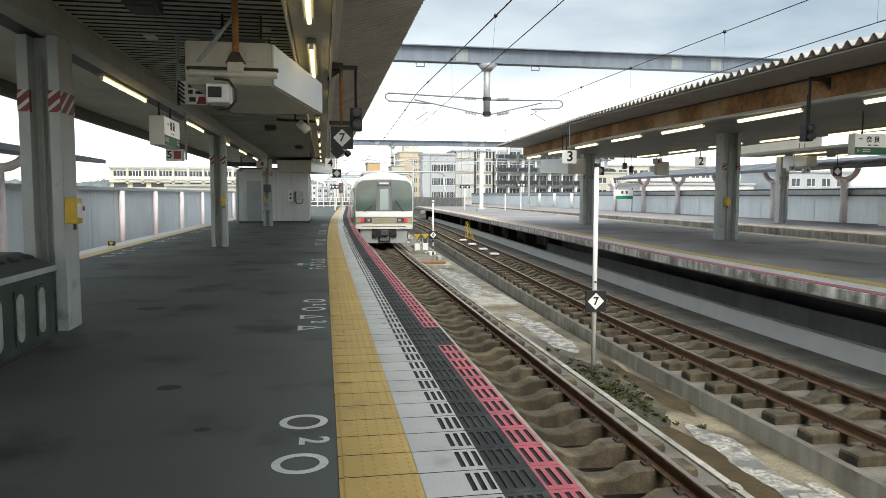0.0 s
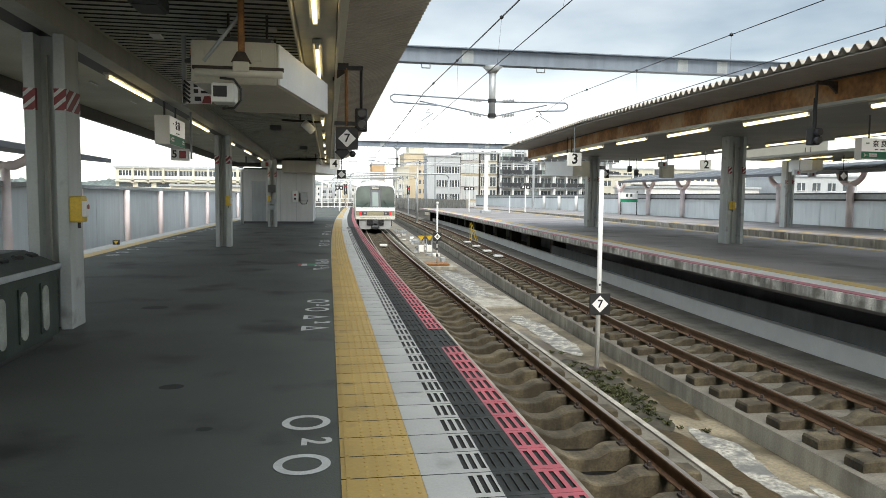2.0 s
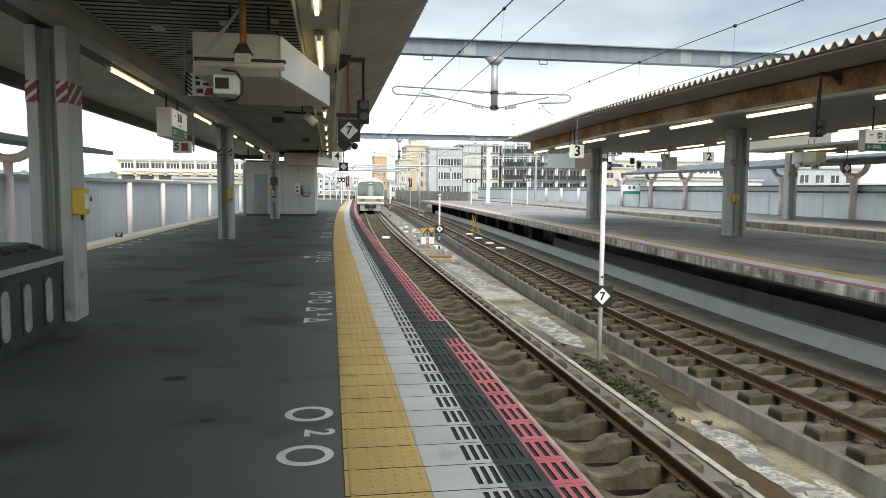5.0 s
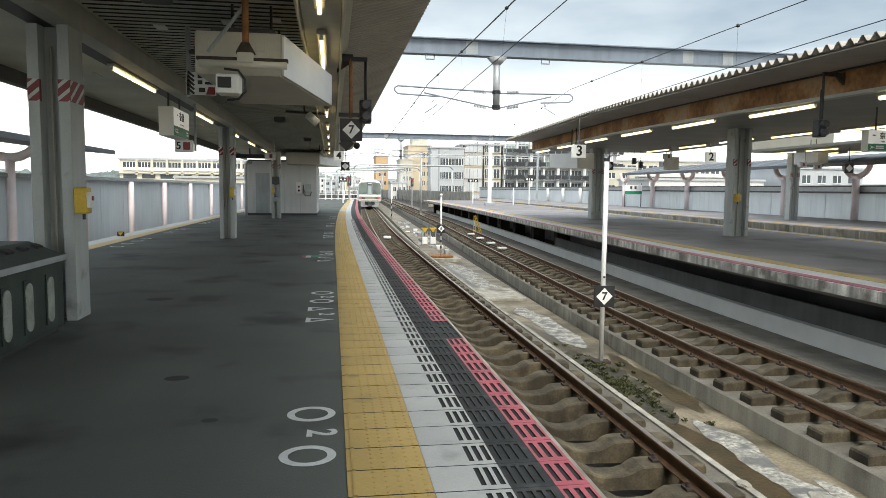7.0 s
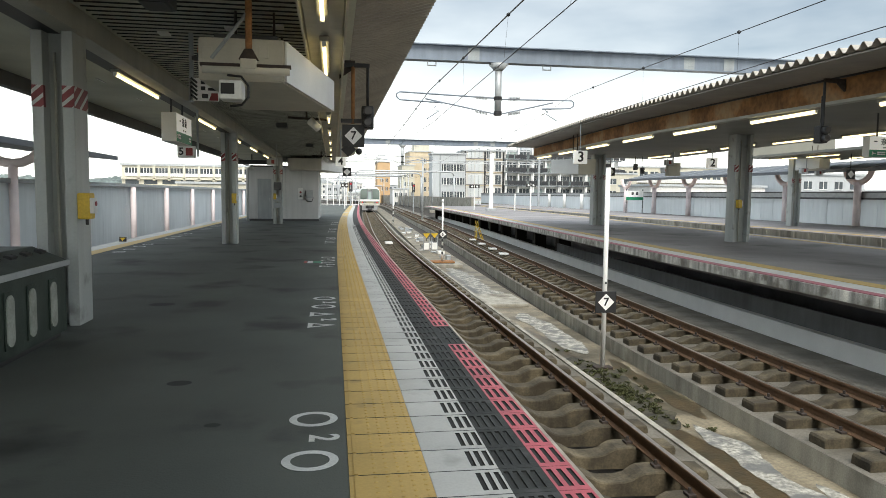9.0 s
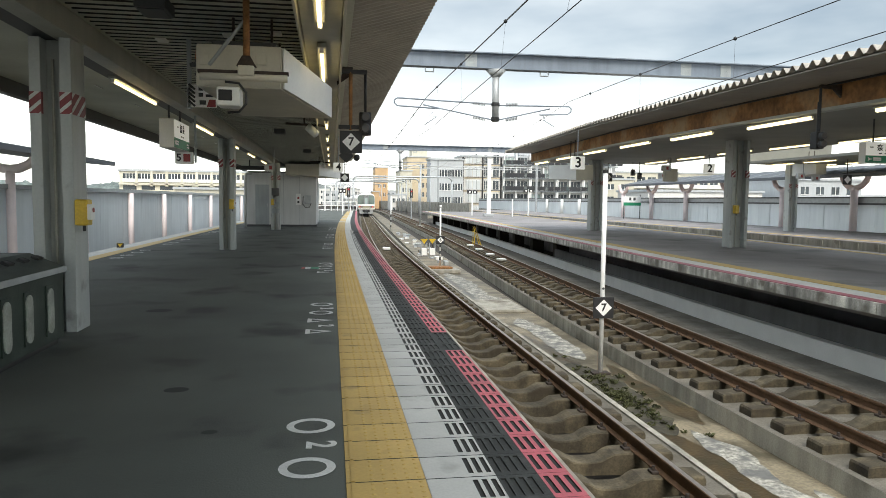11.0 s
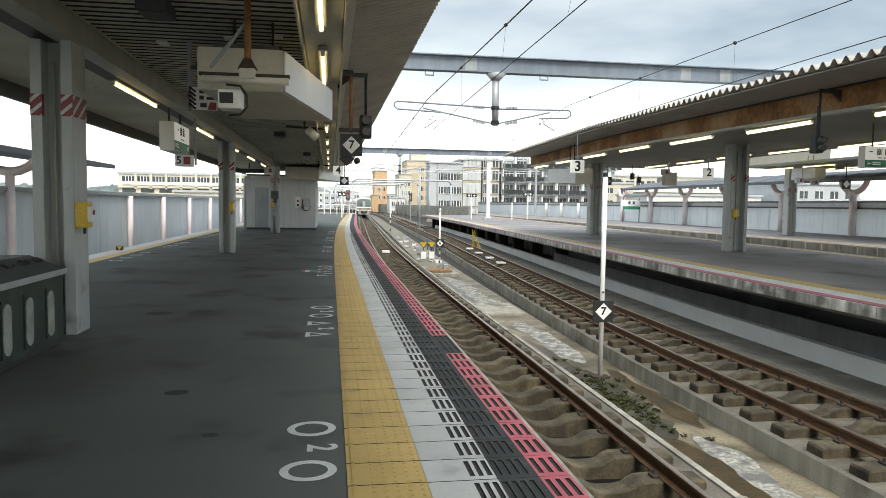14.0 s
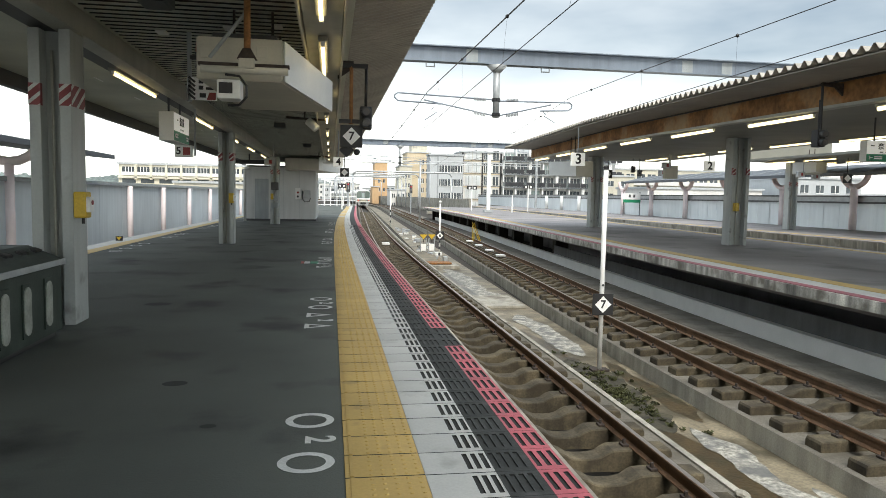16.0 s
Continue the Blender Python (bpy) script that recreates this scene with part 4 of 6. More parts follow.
    box(bm, x - 0.03, x + 0.06, -0.009, -0.006, -h * 0.31 - 0.008, -h * 0.31 + 0.008)
    part("arrow", bm, M["white"], bx)
    for x in (-w * 0.35, w * 0.35):
        bm = B()
        rod(bm, (x, d / 2, h / 2), (x, d / 2, h / 2 + 0.52), 0.018)
        part("hanger", bm, M["dark_grey"], t)
    return t


station_sign(pose(-2.72, 13.45, 2.54, 0, 0, 90 - 0.0), 1.30, 0.50, 0.25, "white and green station sign box hung under the canopy")
station_sign(pose(12.5, 13.8, 2.58, 0, 0, 0), 1.75, 0.46, 0.2, "white and green station sign over the island platform", -0.42)

t = thing("small_sign", "white hanging box with a red square and black number", "platform sign", pose(-2.86, 14.4, 2.2))
bm = B()
box(bm, -0.19, 0.14, 0, 0.16, -0.115, 0.115, 0.008)
part("box", bm, M["white_case"], t)
words("digit", "5", 0.2, pose(-0.115, -0.004, 0, 90, 0, 0), M["black"], t)
bm = B()
box(bm, -0.03, 0.1, -0.006, 0, -0.075, 0.075)
part("red_square", bm, M["red"], t)
bm = B()
box(bm, 0.17, 0.21, 0.03, 0.07, -0.09, 1.07, 0.006)
part("hanger", bm, M["steel_grey"], t)
for x, y, z in ((-2.3, 27.0, 2.58), (14.9, 29.5, 2.98), (17.2, 34.5, 2.85), (22.7, 31.0, 2.80), (25.2, 33.2, 2.80)):
    t = thing("small_sign", "small white hanging box with a red square", "platform sign", pose(x, y, z), "small hanging signs")
    bm = B()
    box(bm, -0.2, 0.2, 0, 0.16, -0.13, 0.13, 0.008)
    part("box", bm, M["galv"], t)
    bm = B()
    box(bm, -0.03, 0.08, -0.006, 0, -0.07, 0.07)
    part("red_square", bm, M["red"], t)
    bm = B()
    rod(bm, (0.15, 0.08, 0.12), (0.15, 0.08, 0.82), 0.02)
    part("hanger", bm, M["steel_grey"], t)


# ---- the big casing under this canopy ----
def wedge_case(m, front, back_l, back_r, depth, h, drop, label, flip=False):
    """A display casing: narrow towards the camera, with one slanting white side."""
    t = thing("display_casing", label, "display casing", m, "display casings")
    a0, a1 = front
    pts = [(a0, 0), (a1, 0), (back_r, depth), (back_l, depth)]
    bm = B()
    lo = [bm.verts.new((x, y, 0 if i < 2 else -drop)) for i, (x, y) in enumerate(pts)]
    hi = [bm.verts.new((x, y, h)) for x, y in pts]
    bm.faces.new(lo[::-1])
    bm.faces.new(hi)
    for i in range(4):
        bm.faces.new((lo[i], lo[(i + 1) % 4], hi[(i + 1) % 4], hi[i]))
    bmesh.ops.recalc_face_normals(bm, faces=bm.faces)
    bmesh.ops.bevel(bm, geom=list(bm.edges), offset=0.012, segments=2, affect='EDGES')
    part("casing", bm, M["cream_box"], t, "cream sheet metal casing")
    # white side panel
    if flip:
        a1, back_r = a0, back_l
    d = Vector((back_r - a1, depth, 0)).normalized()
    nrm = Vector((d.y, -d.x, 0)) * (-1 if flip else 1)
    bm = B()
    q = [Vector((a1, 0, 0.01)) + d * 0.02, Vector((back_r, depth, 0.01 - drop)) - d * 0.02, Vector((back_r, depth, h - 0.01)) - d * 0.02, Vector((a1, 0, h - 0.01)) + d * 0.02]
    v1 = [bm.verts.new(p + nrm * 0.006) for p in q]
    v2 = [bm.verts.new(p + nrm * 0.022) for p in q]
    bm.faces.new(v1[::-1])
    bm.faces.new(v2)
    for i in range(4):
        bm.faces.new((v1[i], v1[(i + 1) % 4], v2[(i + 1) % 4], v2[i]))
    part("side_panel", bm, M["white_case"], t, "white side panel")
    for y in (0.25 * depth, 0.75 * depth):
        bm = B()
        rod(bm, ((a0 + a1) / 2, y, h - 0.01), ((a0 + a1) / 2, y, h + (1.0 if 9 < m.translation.x < 11 else 0.64)), 0.02)
        part("hanger", bm, M["iron"], t)
    return t


case = wedge_case(pose(0, 6.95, 2.47), (-1.28, -0.49), -1.15, -0.03, 2.35, 0.40, 0.0, "large cream display casing with white slanting side, hung from the ceiling")
for x in (-1.0, -0.62):
    for y in (0.5, 1.6):
        bm = B()
        rod(bm, (x, y, 0.40), (x, y, 0.82), 0.014)
        part("hanger", bm, M["iron"], case)
bm = B()
box(bm, -1.15, -0.55, 0.10, 1.2, 0.40, 0.46, 0.01)
part("top_tray", bm, M["dark_grey"], case)
for x, z in ((-0.68, 0.27), (-1.2, 0.25)):
    bm = B()
    box(bm, x - 0.05, x + 0.05, -0.012, 0.0, z - 0.05, z + 0.06, 0.005)
    part("label_plate", bm, M["cream_box"], case)

t = thing("camera_rig", "rusty pipe with crossbar and a boxed surveillance camera", "camera", pose(-0.77, 6.55, 0))
bm = B()
rod(bm, (0, 0, 2.62), (0, 0, 3.28), 0.030, 12)
part("drop_pipe", bm, M["rust_pipe"], t, "rusty drop pipe", True)
bm = B()
rod(bm, (-0.40, -0.02, 2.50), (0.36, -0.02, 2.50), 0.034, 12)
part("crossbar", bm, M["cream_box"], t, "cream crossbar", True)
bm = B()
box(bm, -0.42, 0.37, -0.035, 0.03, 2.53, 2.56, 0.004)
part("channel", bm, M["iron"], t, "dark rusted channel on the crossbar")
bm = B()
box(bm, -0.07, 0.07, -0.07, 0.05, 2.51, 2.60, 0.01)
part("clamp", bm, M["cream_box"], t)
bm = B()
prism(bm, [(-0.085, 2.60), (0.085, 2.60), (0.035, 2.69), (-0.035, 2.69)], -0.04, 0.04)
part("gusset", bm, M["iron"], t)
bm = B()
rod(bm, (-0.02, 0, 3.0), (-0.34, 0.1, 2.62), 0.018)
part("brace", bm, M["steel_grey"], t)
bm = B()
box(bm, -0.25, -0.05, -0.10, 0.14, 2.235, 2.405, 0.02)
cb = part("camera_body", bm, M["white_case"], t, "white camera housing")
bm = B()
box(bm, -0.232, -0.115, -0.108, -0.10, 2.28, 2.375, 0.003)
part("window", bm, M["black"], cb)
bm = B()
pipe(bm, [(-0.18, -0.06, 2.45), (-0.06, -0.06, 2.44), (0.0, -0.06, 2.36), (0.0, -0.06, 2.26), (-0.06, -0.06, 2.19), (-0.16, -0.06, 2.18)], 0.011)
part("cable", bm, M["black"], t)

t = thing("call_sign", "black and white notice board with an orange lamp", "notice board", pose(-1.51, 8.55, 0))
bm = B()
box(bm, -0.16, -0.11, -0.02, 0.02, 2.45, 3.24, 0.006)
part("pole", bm, M["steel_grey"], t)
bm = B()
rod(bm, (0, -0.03, 3.01), (0, -0.03, 3.12), 0.062, 16, 0.055)
part("lamp", bm, M["orange_lamp"], t, "orange warning lamp", True)
bm = B()
rod(bm, (0, -0.03, 2.97), (0, -0.03, 3.01), 0.066, 16)
box(bm, -0.12, 0.02, -0.05, -0.01, 2.93, 2.97)
part("lamp_base", bm, M["dark_grey"], t)
bm = B()
pipe(bm, [(-0.03, -0.03, 2.95), (-0.05, -0.05, 2.84), (-0.01, -0.05, 2.76), (0.06, -0.05, 2.72)], 0.012)
part("cable", bm, M["black"], t)
bm = B()
box(bm, -0.16, 0.17, -0.02, 0.0, 2.47, 2.73)
pb = part("plate", bm, M["white"], t)
for k in range(5):
    bm = B()
    box(bm, -0.045, 0.045, -0.026, -0.02, -0.012, 0.012, at=pose(-0.105, 0, 2.51 + 0.048 * k, 0, 40, 0))
    part("stripe", bm, M["black"], pb)
for xa, za, l, h in ((-0.03, 2.66, 0.05, 0.045), (0.05, 2.66, 0.05, 0.045), (-0.03, 2.59, 0.05, 0.045), (0.05, 2.59, 0.10, 0.03), (-0.02, 2.50, 0.07, 0.05)):
    bm = B()
    box(bm, xa, xa + l, -0.026, -0.02, za, za + h)
    part("lettering_bar", bm, M["black"], pb)
bm = B()
prism(bm, [(0.06, 2.475), (0.16, 2.475), (0.16, 2.56), (0.09, 2.56)], -0.028, -0.021)
part("red_patch", bm, M["red"], pb)

for x, y in ((-1.64, 6.95), (-1.36, 19.0), (-0.9, 26.5)):
    t = thing("ceiling_speaker", "dark square loudspeaker under the slatted ceiling", "loudspeaker", pose(x, y, 3.16), "ceiling speakers")
    bm = B()
    box(bm, -0.14, 0.14, -0.2, 0.2, -0.03, 0.09, 0.02)
    part("box", bm, M["dark_grey"], t)
    bm = B()
    box(bm, -0.11, 0.11, -0.17, 0.17, -0.037, -0.03)
    part("grille", bm, M["black"], t)

for x, y in ((-0.60, 15.6), (-0.55, 31.0)):
    t = thing("ceiling_bracket", "dark bracket with a small white lamp under the ceiling", "bracket lamp", pose(x, y, 3.02), "bracket lamps")
    bm = B()
    rod(bm, (-0.4, 0, 0.03), (0.45, 0, 0.0), 0.025)
    part("arm", bm, M["iron"], t)
    bm = B()
    rod(bm, (0, 0, 0), (0, 0, 0.26), 0.02)
    part("stem", bm, M["iron"], t)
    bm = B()
    rod(bm, (0.08, 0.0, -0.03), (0.26, -0.08, -0.2), 0.09, 14)
    part("lamp_head", bm, M["white_case"], t, "white lamp head", True)

# small clips on the left ceiling panels
for i in range(9):
    t = thing("ceiling_vent", "thin pale slot in the ceiling panel", "ceiling slot", pose(-3.9, 5.5 + 2.4 * i, 3.262), "ceiling slots")
    bm = B()
    box(bm, -0.012, 0.012, -0.22, 0.22, 0, 0.012, 0.003)
    part("cover", bm, M["white_case"], t)
for x, y in ((-1.95, 8.6), (-1.5, 8.9), (-1.15, 8.2), (-0.62, 8.0)):
    t = thing("ceiling_clip", "small white hanger clip on the slatted ceiling", "ceiling clip", pose(x, y, 3.22), "ceiling clips")
    bm = B()
    box(bm, -0.06, 0.06, -0.09, 0.09, 0, 0.02, 0.004)
    part("clip", bm, M["white_case"], t)

# yellow call boxes on the columns
for x, y, z in ((-2.55, 7.74, 1.12), (-2.68, 19.62, 1.12), (-2.63, 32.3, 1.12), (12.78, 20.55, 1.1)):
    t = thing("alarm_box", "yellow emergency button box fixed to a column", "alarm box", pose(x, y, z), "alarm boxes")
    bm = B()
    box(bm, -0.07, 0.055, -0.1, 0.07, 0, 0.27, 0.02)
    part("box", bm, M["yellow"], t, "yellow casing")
    bm = B()
    box(bm, 0.03, 0.09, -0.09, 0.03, 0.06, 0.22, 0.01)
    part("side_panel", bm, M["white_case"], t)
    bm = B()
    rod(bm, (0.0, -0.02, -0.06), (0, -0.02, 0), 0.016)
    part("cord", bm, M["black"], t)
    bm = B()
    rod(bm, (0.091, -0.03, 0.16), (0.10, -0.03, 0.16), 0.025)
    part("button", bm, M["red"], t)


# ---- recycling bin beside the column ----
t = thing("litter_bin", "weathered grey-green slotted bin with sloping top, beside the column", "litter bin", pose(-2.60, 0, 0))
bm = B()
prism(bm, [(0, 0.06), (0, 0.70), (-0.62, 0.70), (-0.62, 0.06)], 4.75, 7.22)
part("body", bm, M["bin_green"], t)
bm = B()
prism(bm, [(0.025, 0.70), (0.025, 0.735), (-0.30, 0.87), (-0.66, 0.87), (-0.66, 0.70)], 4.72, 7.25)
lid = part("top", bm, M["bin_top_sheen"], t, "sloping grey lid, its sheen in the colour")
bm = B()
box(bm, 0.015, 0.035, 4.72, 7.25, 0.69, 0.745, 0.006)
part("rim", bm, M["steel_grey"], t, "pale rim along the lid's edge")
for y in (4.95, 5.35, 5.75, 6.05, 6.35, 6.65, 6.95):
    bm = B()
    box(bm, -0.16, -0.09, y - 0.07, y + 0.07, -0.01, 0.012, 0.02, at=pose(0, 0, 0.80, 0, 22, 0))
    part("slot", bm, M["black"], lid)
for y in (5.1, 5.55, 6.0, 6.42, 6.88):
    bm = B()
    box(bm, 0.0, 0.014, y - 0.085, y + 0.085, 0.13, 0.60, 0.005)
    rec = part("window_frame", bm, M["bin_green"], t)
    bm = B()
    prism(bm, [(0.07 * math.cos(a) + y, 0.36 + 0.07 * math.sin(a) + (0.14 if math.sin(a) > 0 else -0.14)) for a in [2 * math.pi * (k + 0.5) / 20 for k in range(20)]], -0.022, -0.012, pose(0, 0, 0, 0, 0, 90))
    part("window", bm, M["clear"], rec, "cloudy plastic window")
bm = B()
box(bm, -0.58, -0.04, 4.8, 7.17, 0.0, 0.06)
part("plinth", bm, M["black"], t)

# ---- service hut at the end of the canopy ----
t = thing("service_hut", "pale grey panelled service hut under the canopy's end", "hut", pose(-2.42, 36.4, 0))
bm = B()
box(bm, -1.85, 1.62, 0, 6.4, 0.0, 2.72)
part("wall", bm, M["booth"], t, "pale grey metal wall")
bm = B()
box(bm, -1.9, 1.66, -0.03, 6.5, 0.0, 0.10)
part("base", bm, M["dark_grey"], t)
bm = B()
box(bm, -1.40, -0.72, -0.025, 0.0, 0.1, 2.12, 0.006)
d = part("door", bm, M["steel_grey"], t, "grey hut door")
bm = B()
box(bm, -0.82, -0.78, -0.06, -0.025, 1.0, 1.16, 0.006)
part("handle", bm, M["galv"], d)
for x in (-1.44, -0.68):
    bm = B()
    box(bm, x - 0.03, x + 0.03, -0.035, 0.0, 0.1, 2.18)
    part("door_jamb", bm, M["booth"], t)
for x in (0.0, 0.8):
    bm = B()
    box(bm, x - 0.008, x + 0.008, -0.008, 0, 0.1, 3.0)
    part("panel_joint", bm, M["steel_grey"], t)
bm = B()
box(bm, 1.622, 1.64, 0.4, 6.2, 0.1, 2.5)
part("side_panel", bm, M["booth_white"], t, "white side panel")
for y in (1.6, 3.4, 5.0):
    bm = B()
    box(bm, 1.64, 1.67, y - 0.04, y + 0.04, 0.1, 2.5)
    part("side_post", bm, M["booth_white"], t)

t = thing("fire_alarm_panel", "white panel with red lamp on the hut wall", "alarm panel", pose(-1.68, 36.36, 1.1))
bm = B()
box(bm, -0.13, 0.13, -0.06, 0, 0, 0.58, 0.01)
part("panel", bm, M["white_case"], t)
for z, mt in ((0.36, "red"), (0.16, "black")):
    bm = B()
    rod(bm, (0, -0.06, z), (0, -0.085, z), 0.055, 12)
    part("lamp", bm, M[mt], t)
t = thing("wall_telephone", "grey telephone box with hanging cable on the hut wall", "telephone", pose(-1.22, 36.36, 1.05))
bm = B()
box(bm, -0.16, 0.16, -0.12, 0, 0.12, 0.55, 0.02)
part("box", bm, M["galv"], t)
bm = B()
pipe(bm, [(-0.22, -0.05, 0.5), (-0.24, -0.05, 0.1), (-0.12, -0.05, -0.06), (0.1, -0.05, -0.05), (0.18, -0.05, 0.15)], 0.018)
part("cable", bm, M["black"], t)
bm = B()
box(bm, -4.7, -2.7, 34.6, 34.8, 2.78, 2.98, 0.01)
rod(bm, (-3.9, 34.7, 2.97), (-3.9, 34.7, 3.27), 0.03)
tagged(part("cable_tray", bm, M["black"]), "black cable tray hung before the hut", "cable tray")
bm = B()
box(bm, -4.2, -0.78, 36.42, 42.7, 2.722, 2.80)
tagged(part("hut_roof", bm, M["dark_grey"]), "dark flat roof on the service hut", "roof", "", "structure")
t = thing("floor_pipe", "grey standpipe beside the hut", "pipe", pose(-4.25, 35.9, 0))
bm = B()
pipe(bm, [(0, 0, 0), (0, 0, 2.55), (0.08, 0, 2.62), (0.3, 0, 2.62)], 0.07, 10)
part("pipe", bm, M["booth"], t, "", True)
wedge_case(pose(0, 34.4, 2.55), (-2.2, -0.62), -2.2, 0.55, 4.6, 0.55, 0.0, "cream display casing with white slanting side near the hut")
wedge_case(pose(9.75, 27.0, 2.30), (0.0, 0.70), -0.85, 0.70, 1.0, 0.62, -0.05, "cream display casing with white side under the island canopy", True)
wedge_case(pose(23.3, 31.0, 2.92), (0.2, 0.75), -0.55, 0.75, 0.8, 0.50, 0.1, "tilted cream display casing above the side platform", True)
for x, y, z in ((15.4, 30.0, 2.70),):
    t = thing("hanging_case", "beige hanging equipment box under the island canopy", "equipment box", pose(x, y, z), "hanging boxes")
    bm = B()
    box(bm, -0.30, 0.30, 0, 0.3, -0.30, 0.30, 0.015)
    part("box", bm, M["cream_box"], t)
    bm = B()
    rod(bm, (0, 0.15, 0.30), (0, 0.15, 0.80), 0.025)
    part("hanger", bm, M["steel_grey"], t)

# ---- left wall posts and roof ----
for i, y in enumerate((16.8, 22.6, 28.6, 34.6, 40.6, 46.9, 53.4, 60, 67, 74)):
    t = thing("wall_post", "pale pink steel post against the wind wall", "wall post", pose(WALL_L + bend(y) + 0.10, y, -1.7), "pink wall posts")
    bm = B()
    rod(bm, (0, 0, 0), (0, 0, 3.30 if i > 1 else 4.0), 0.13, 14)
    part("shaft", bm, M["pink_steel"], t, "", True)
    if i < 2:
        bm = B()
        pts = [(0.9 * math.cos(a), 0, 4.75 - 0.85 * math.sin(a)) for a in [math.pi * k / 10 for k in range(11)]]
        pipe(bm, pts, 0.14, 10)
        part("fork", bm, M["pink_steel"], t, "", True)
for y in steps(13, 85, 3.0):
    bm = B()
    box(bm, WALL_L - 0.08, WALL_L - 0.07, y - 0.015, y + 0.015, -1.5, 1.6)
    o = part("panel_rib", bm, M["wall_panel"], wall)
    o.location.x = bend(y)
bm = B()
prism(bm, [(-11.2, 3.25), (-8.4, 2.78), (-8.4, 2.62), (-11.2, 2.85)], 4, 29.2)
structure("wall_roof_left", bm, M["roof_dark"], "dark narrow roof over the left wall", "roof")

# ---- far side platform and its wall ----
SIDE, WALL_R = 20.2, 27.9
ys = steps(-5, 110, 5)
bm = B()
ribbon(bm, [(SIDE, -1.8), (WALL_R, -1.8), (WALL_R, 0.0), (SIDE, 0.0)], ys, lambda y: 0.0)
structure("side_platform", bm, M["asphalt_far_lit"], "grey asphalt side platform by the far wall", "platform")
bm = B()
ribbon(bm, rect(SIDE - 0.04, SIDE, -1.7, -0.02), ys, lambda y: 0.0)
side_face = structure("side_platform_face", bm, M["concrete"], "streaked concrete face of the side platform", "platform face")
bm = B()
ribbon(bm, rect(SIDE + 0.6, SIDE + 0.95, 0, 0.008), ys, lambda y: 0.0)
structure("side_tactile", bm, M["tile_yellow"], "yellow line on the side platform", "tactile paving")
for i in range(52):
    y = 18 + i * 1.0
    bm = B()
    box(bm, SIDE - 0.08, SIDE - 0.04, y, y + 0.22, -1.1, -0.04)
    part("pier", bm, M["concrete"], side_face)

wall_r = thing("wall_right", "white panelled wind wall behind the side platform", "wall", kind="structure")
for i in range(100):
    y = 6 + i * 1.25
    bm = B()
    box(bm, WALL_R, WALL_R + 0.03, y + 0.012, y + 1.238, 0, 1.42)
    part("panel", bm, M["wall_white"], wall_r)
bm = B()
box(bm, WALL_R + 0.04, WALL_R + 0.2, 6, 131, -1.8, 0.0)
part("footing", bm, M["concrete"], wall_r)
for i in range(51):
    bm = B()
    box(bm, WALL_R + 0.04, WALL_R + 0.12, 5.96 + 2.5 * i, 6.04 + 2.5 * i, 0.0, 1.5)
    part("stud", bm, M["galv"], wall_r)
for z0, z1, mt, x in ((1.42, 1.52, "dark_grey", 0.0), (1.52, 1.78, "galv", 0.06), (1.78, 1.86, "dark_grey", -0.02)):
    bm = B()
    box(bm, WALL_R + x, WALL_R + 0.2, 6, 131, z0, z1)
    part("capping", bm, M[mt], wall_r)
for i in range(11):
    y = 27.5 + 6.0 * i
    t = thing("wall_post", "pale pink steel post with a forked copper-pink top" if i < 7 else "white steel post against the wall", "wall post", pose(WALL_R - 0.18, y, 0), "side wall posts")
    bm = B()
    rod(bm, (0, 0, 0), (0, 0, 2.25 if i < 7 else 1.7), 0.19, 16)
    part("shaft", bm, M["pink_steel"] if i < 7 else M["white"], t, "", True)
    if i < 7:
        bm = B()
        rod(bm, (0, 0, 2.2), (0, 0, 2.36), 0.27, 16)
        part("collar", bm, M["pink_steel"], t)
        for s in (-1, 1):
            bm = B()
            pts = [(0, s * 0.95 * math.sin(a), 3.1 - 0.78 * math.cos(a)) for a in [math.pi / 2 * k / 6 for k in range(7)]]
            pipe(bm, pts, 0.15, 10)
            part("fork_arm", bm, M["copper"], t, "copper-pink curved arm", True)
bm = B()
prism(bm, [(WALL_R - 1.6, 3.02), (WALL_R + 0.9, 3.567), (WALL_R + 0.9, 3.36), (WALL_R - 1.6, 2.84)], 4, 60.5)
rf = structure("wall_roof_right", bm, M["roof_dark"], "dark blue-grey roof carried by the forked posts", "roof")
for i in range(28):
    y = 5 + 2 * i
    bm = B()
    box(bm, -1.6, 0.9, y - 0.02, y + 0.02, 0.0, 0.03, at=pose(WALL_R, 0, 3.375, 0, -12.34, 0))
    part("seam", bm, M["steel_grey"], rf)

column("canopy_column", 23.9, 33.4, 3.6, "grey boxed column on the side platform", 0.5, 0.4)
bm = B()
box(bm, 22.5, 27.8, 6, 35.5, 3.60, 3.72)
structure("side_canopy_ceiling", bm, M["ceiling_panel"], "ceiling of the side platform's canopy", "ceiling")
bm = B()
box(bm, 22.7, 27.8, 35.5, 35.62, 3.60, 5.4)
structure("side_canopy_fascia", bm, M["ceiling_panel"], "grey end fascia of the side canopy", "fascia")
for y in (25.0, 29.5, 32.5):
    tube_light(23.4, y, 3.50, 2.4)
    tube_light(25.8, y, 3.50, 2.4)
t = thing("white_cabinet", "small white equipment cabinet by the far wall", "cabinet", pose(27.0, 29.4, 0))
bm = B()
box(bm, -0.35, 0.35, -0.5, 0.5, 0, 0.95, 0.02)
part("body", bm, M["white"], t)
bm = B()
box(bm, -0.37, -0.35, -0.45, 0.45, 0.05, 0.9, 0.01)
part("door", bm, M["white"], t)
t = thing("station_board", "white and green station name board on two posts", "station sign", pose(26.0, 57.7, 0))
for x in (-0.75, 0.75):
    bm = B()
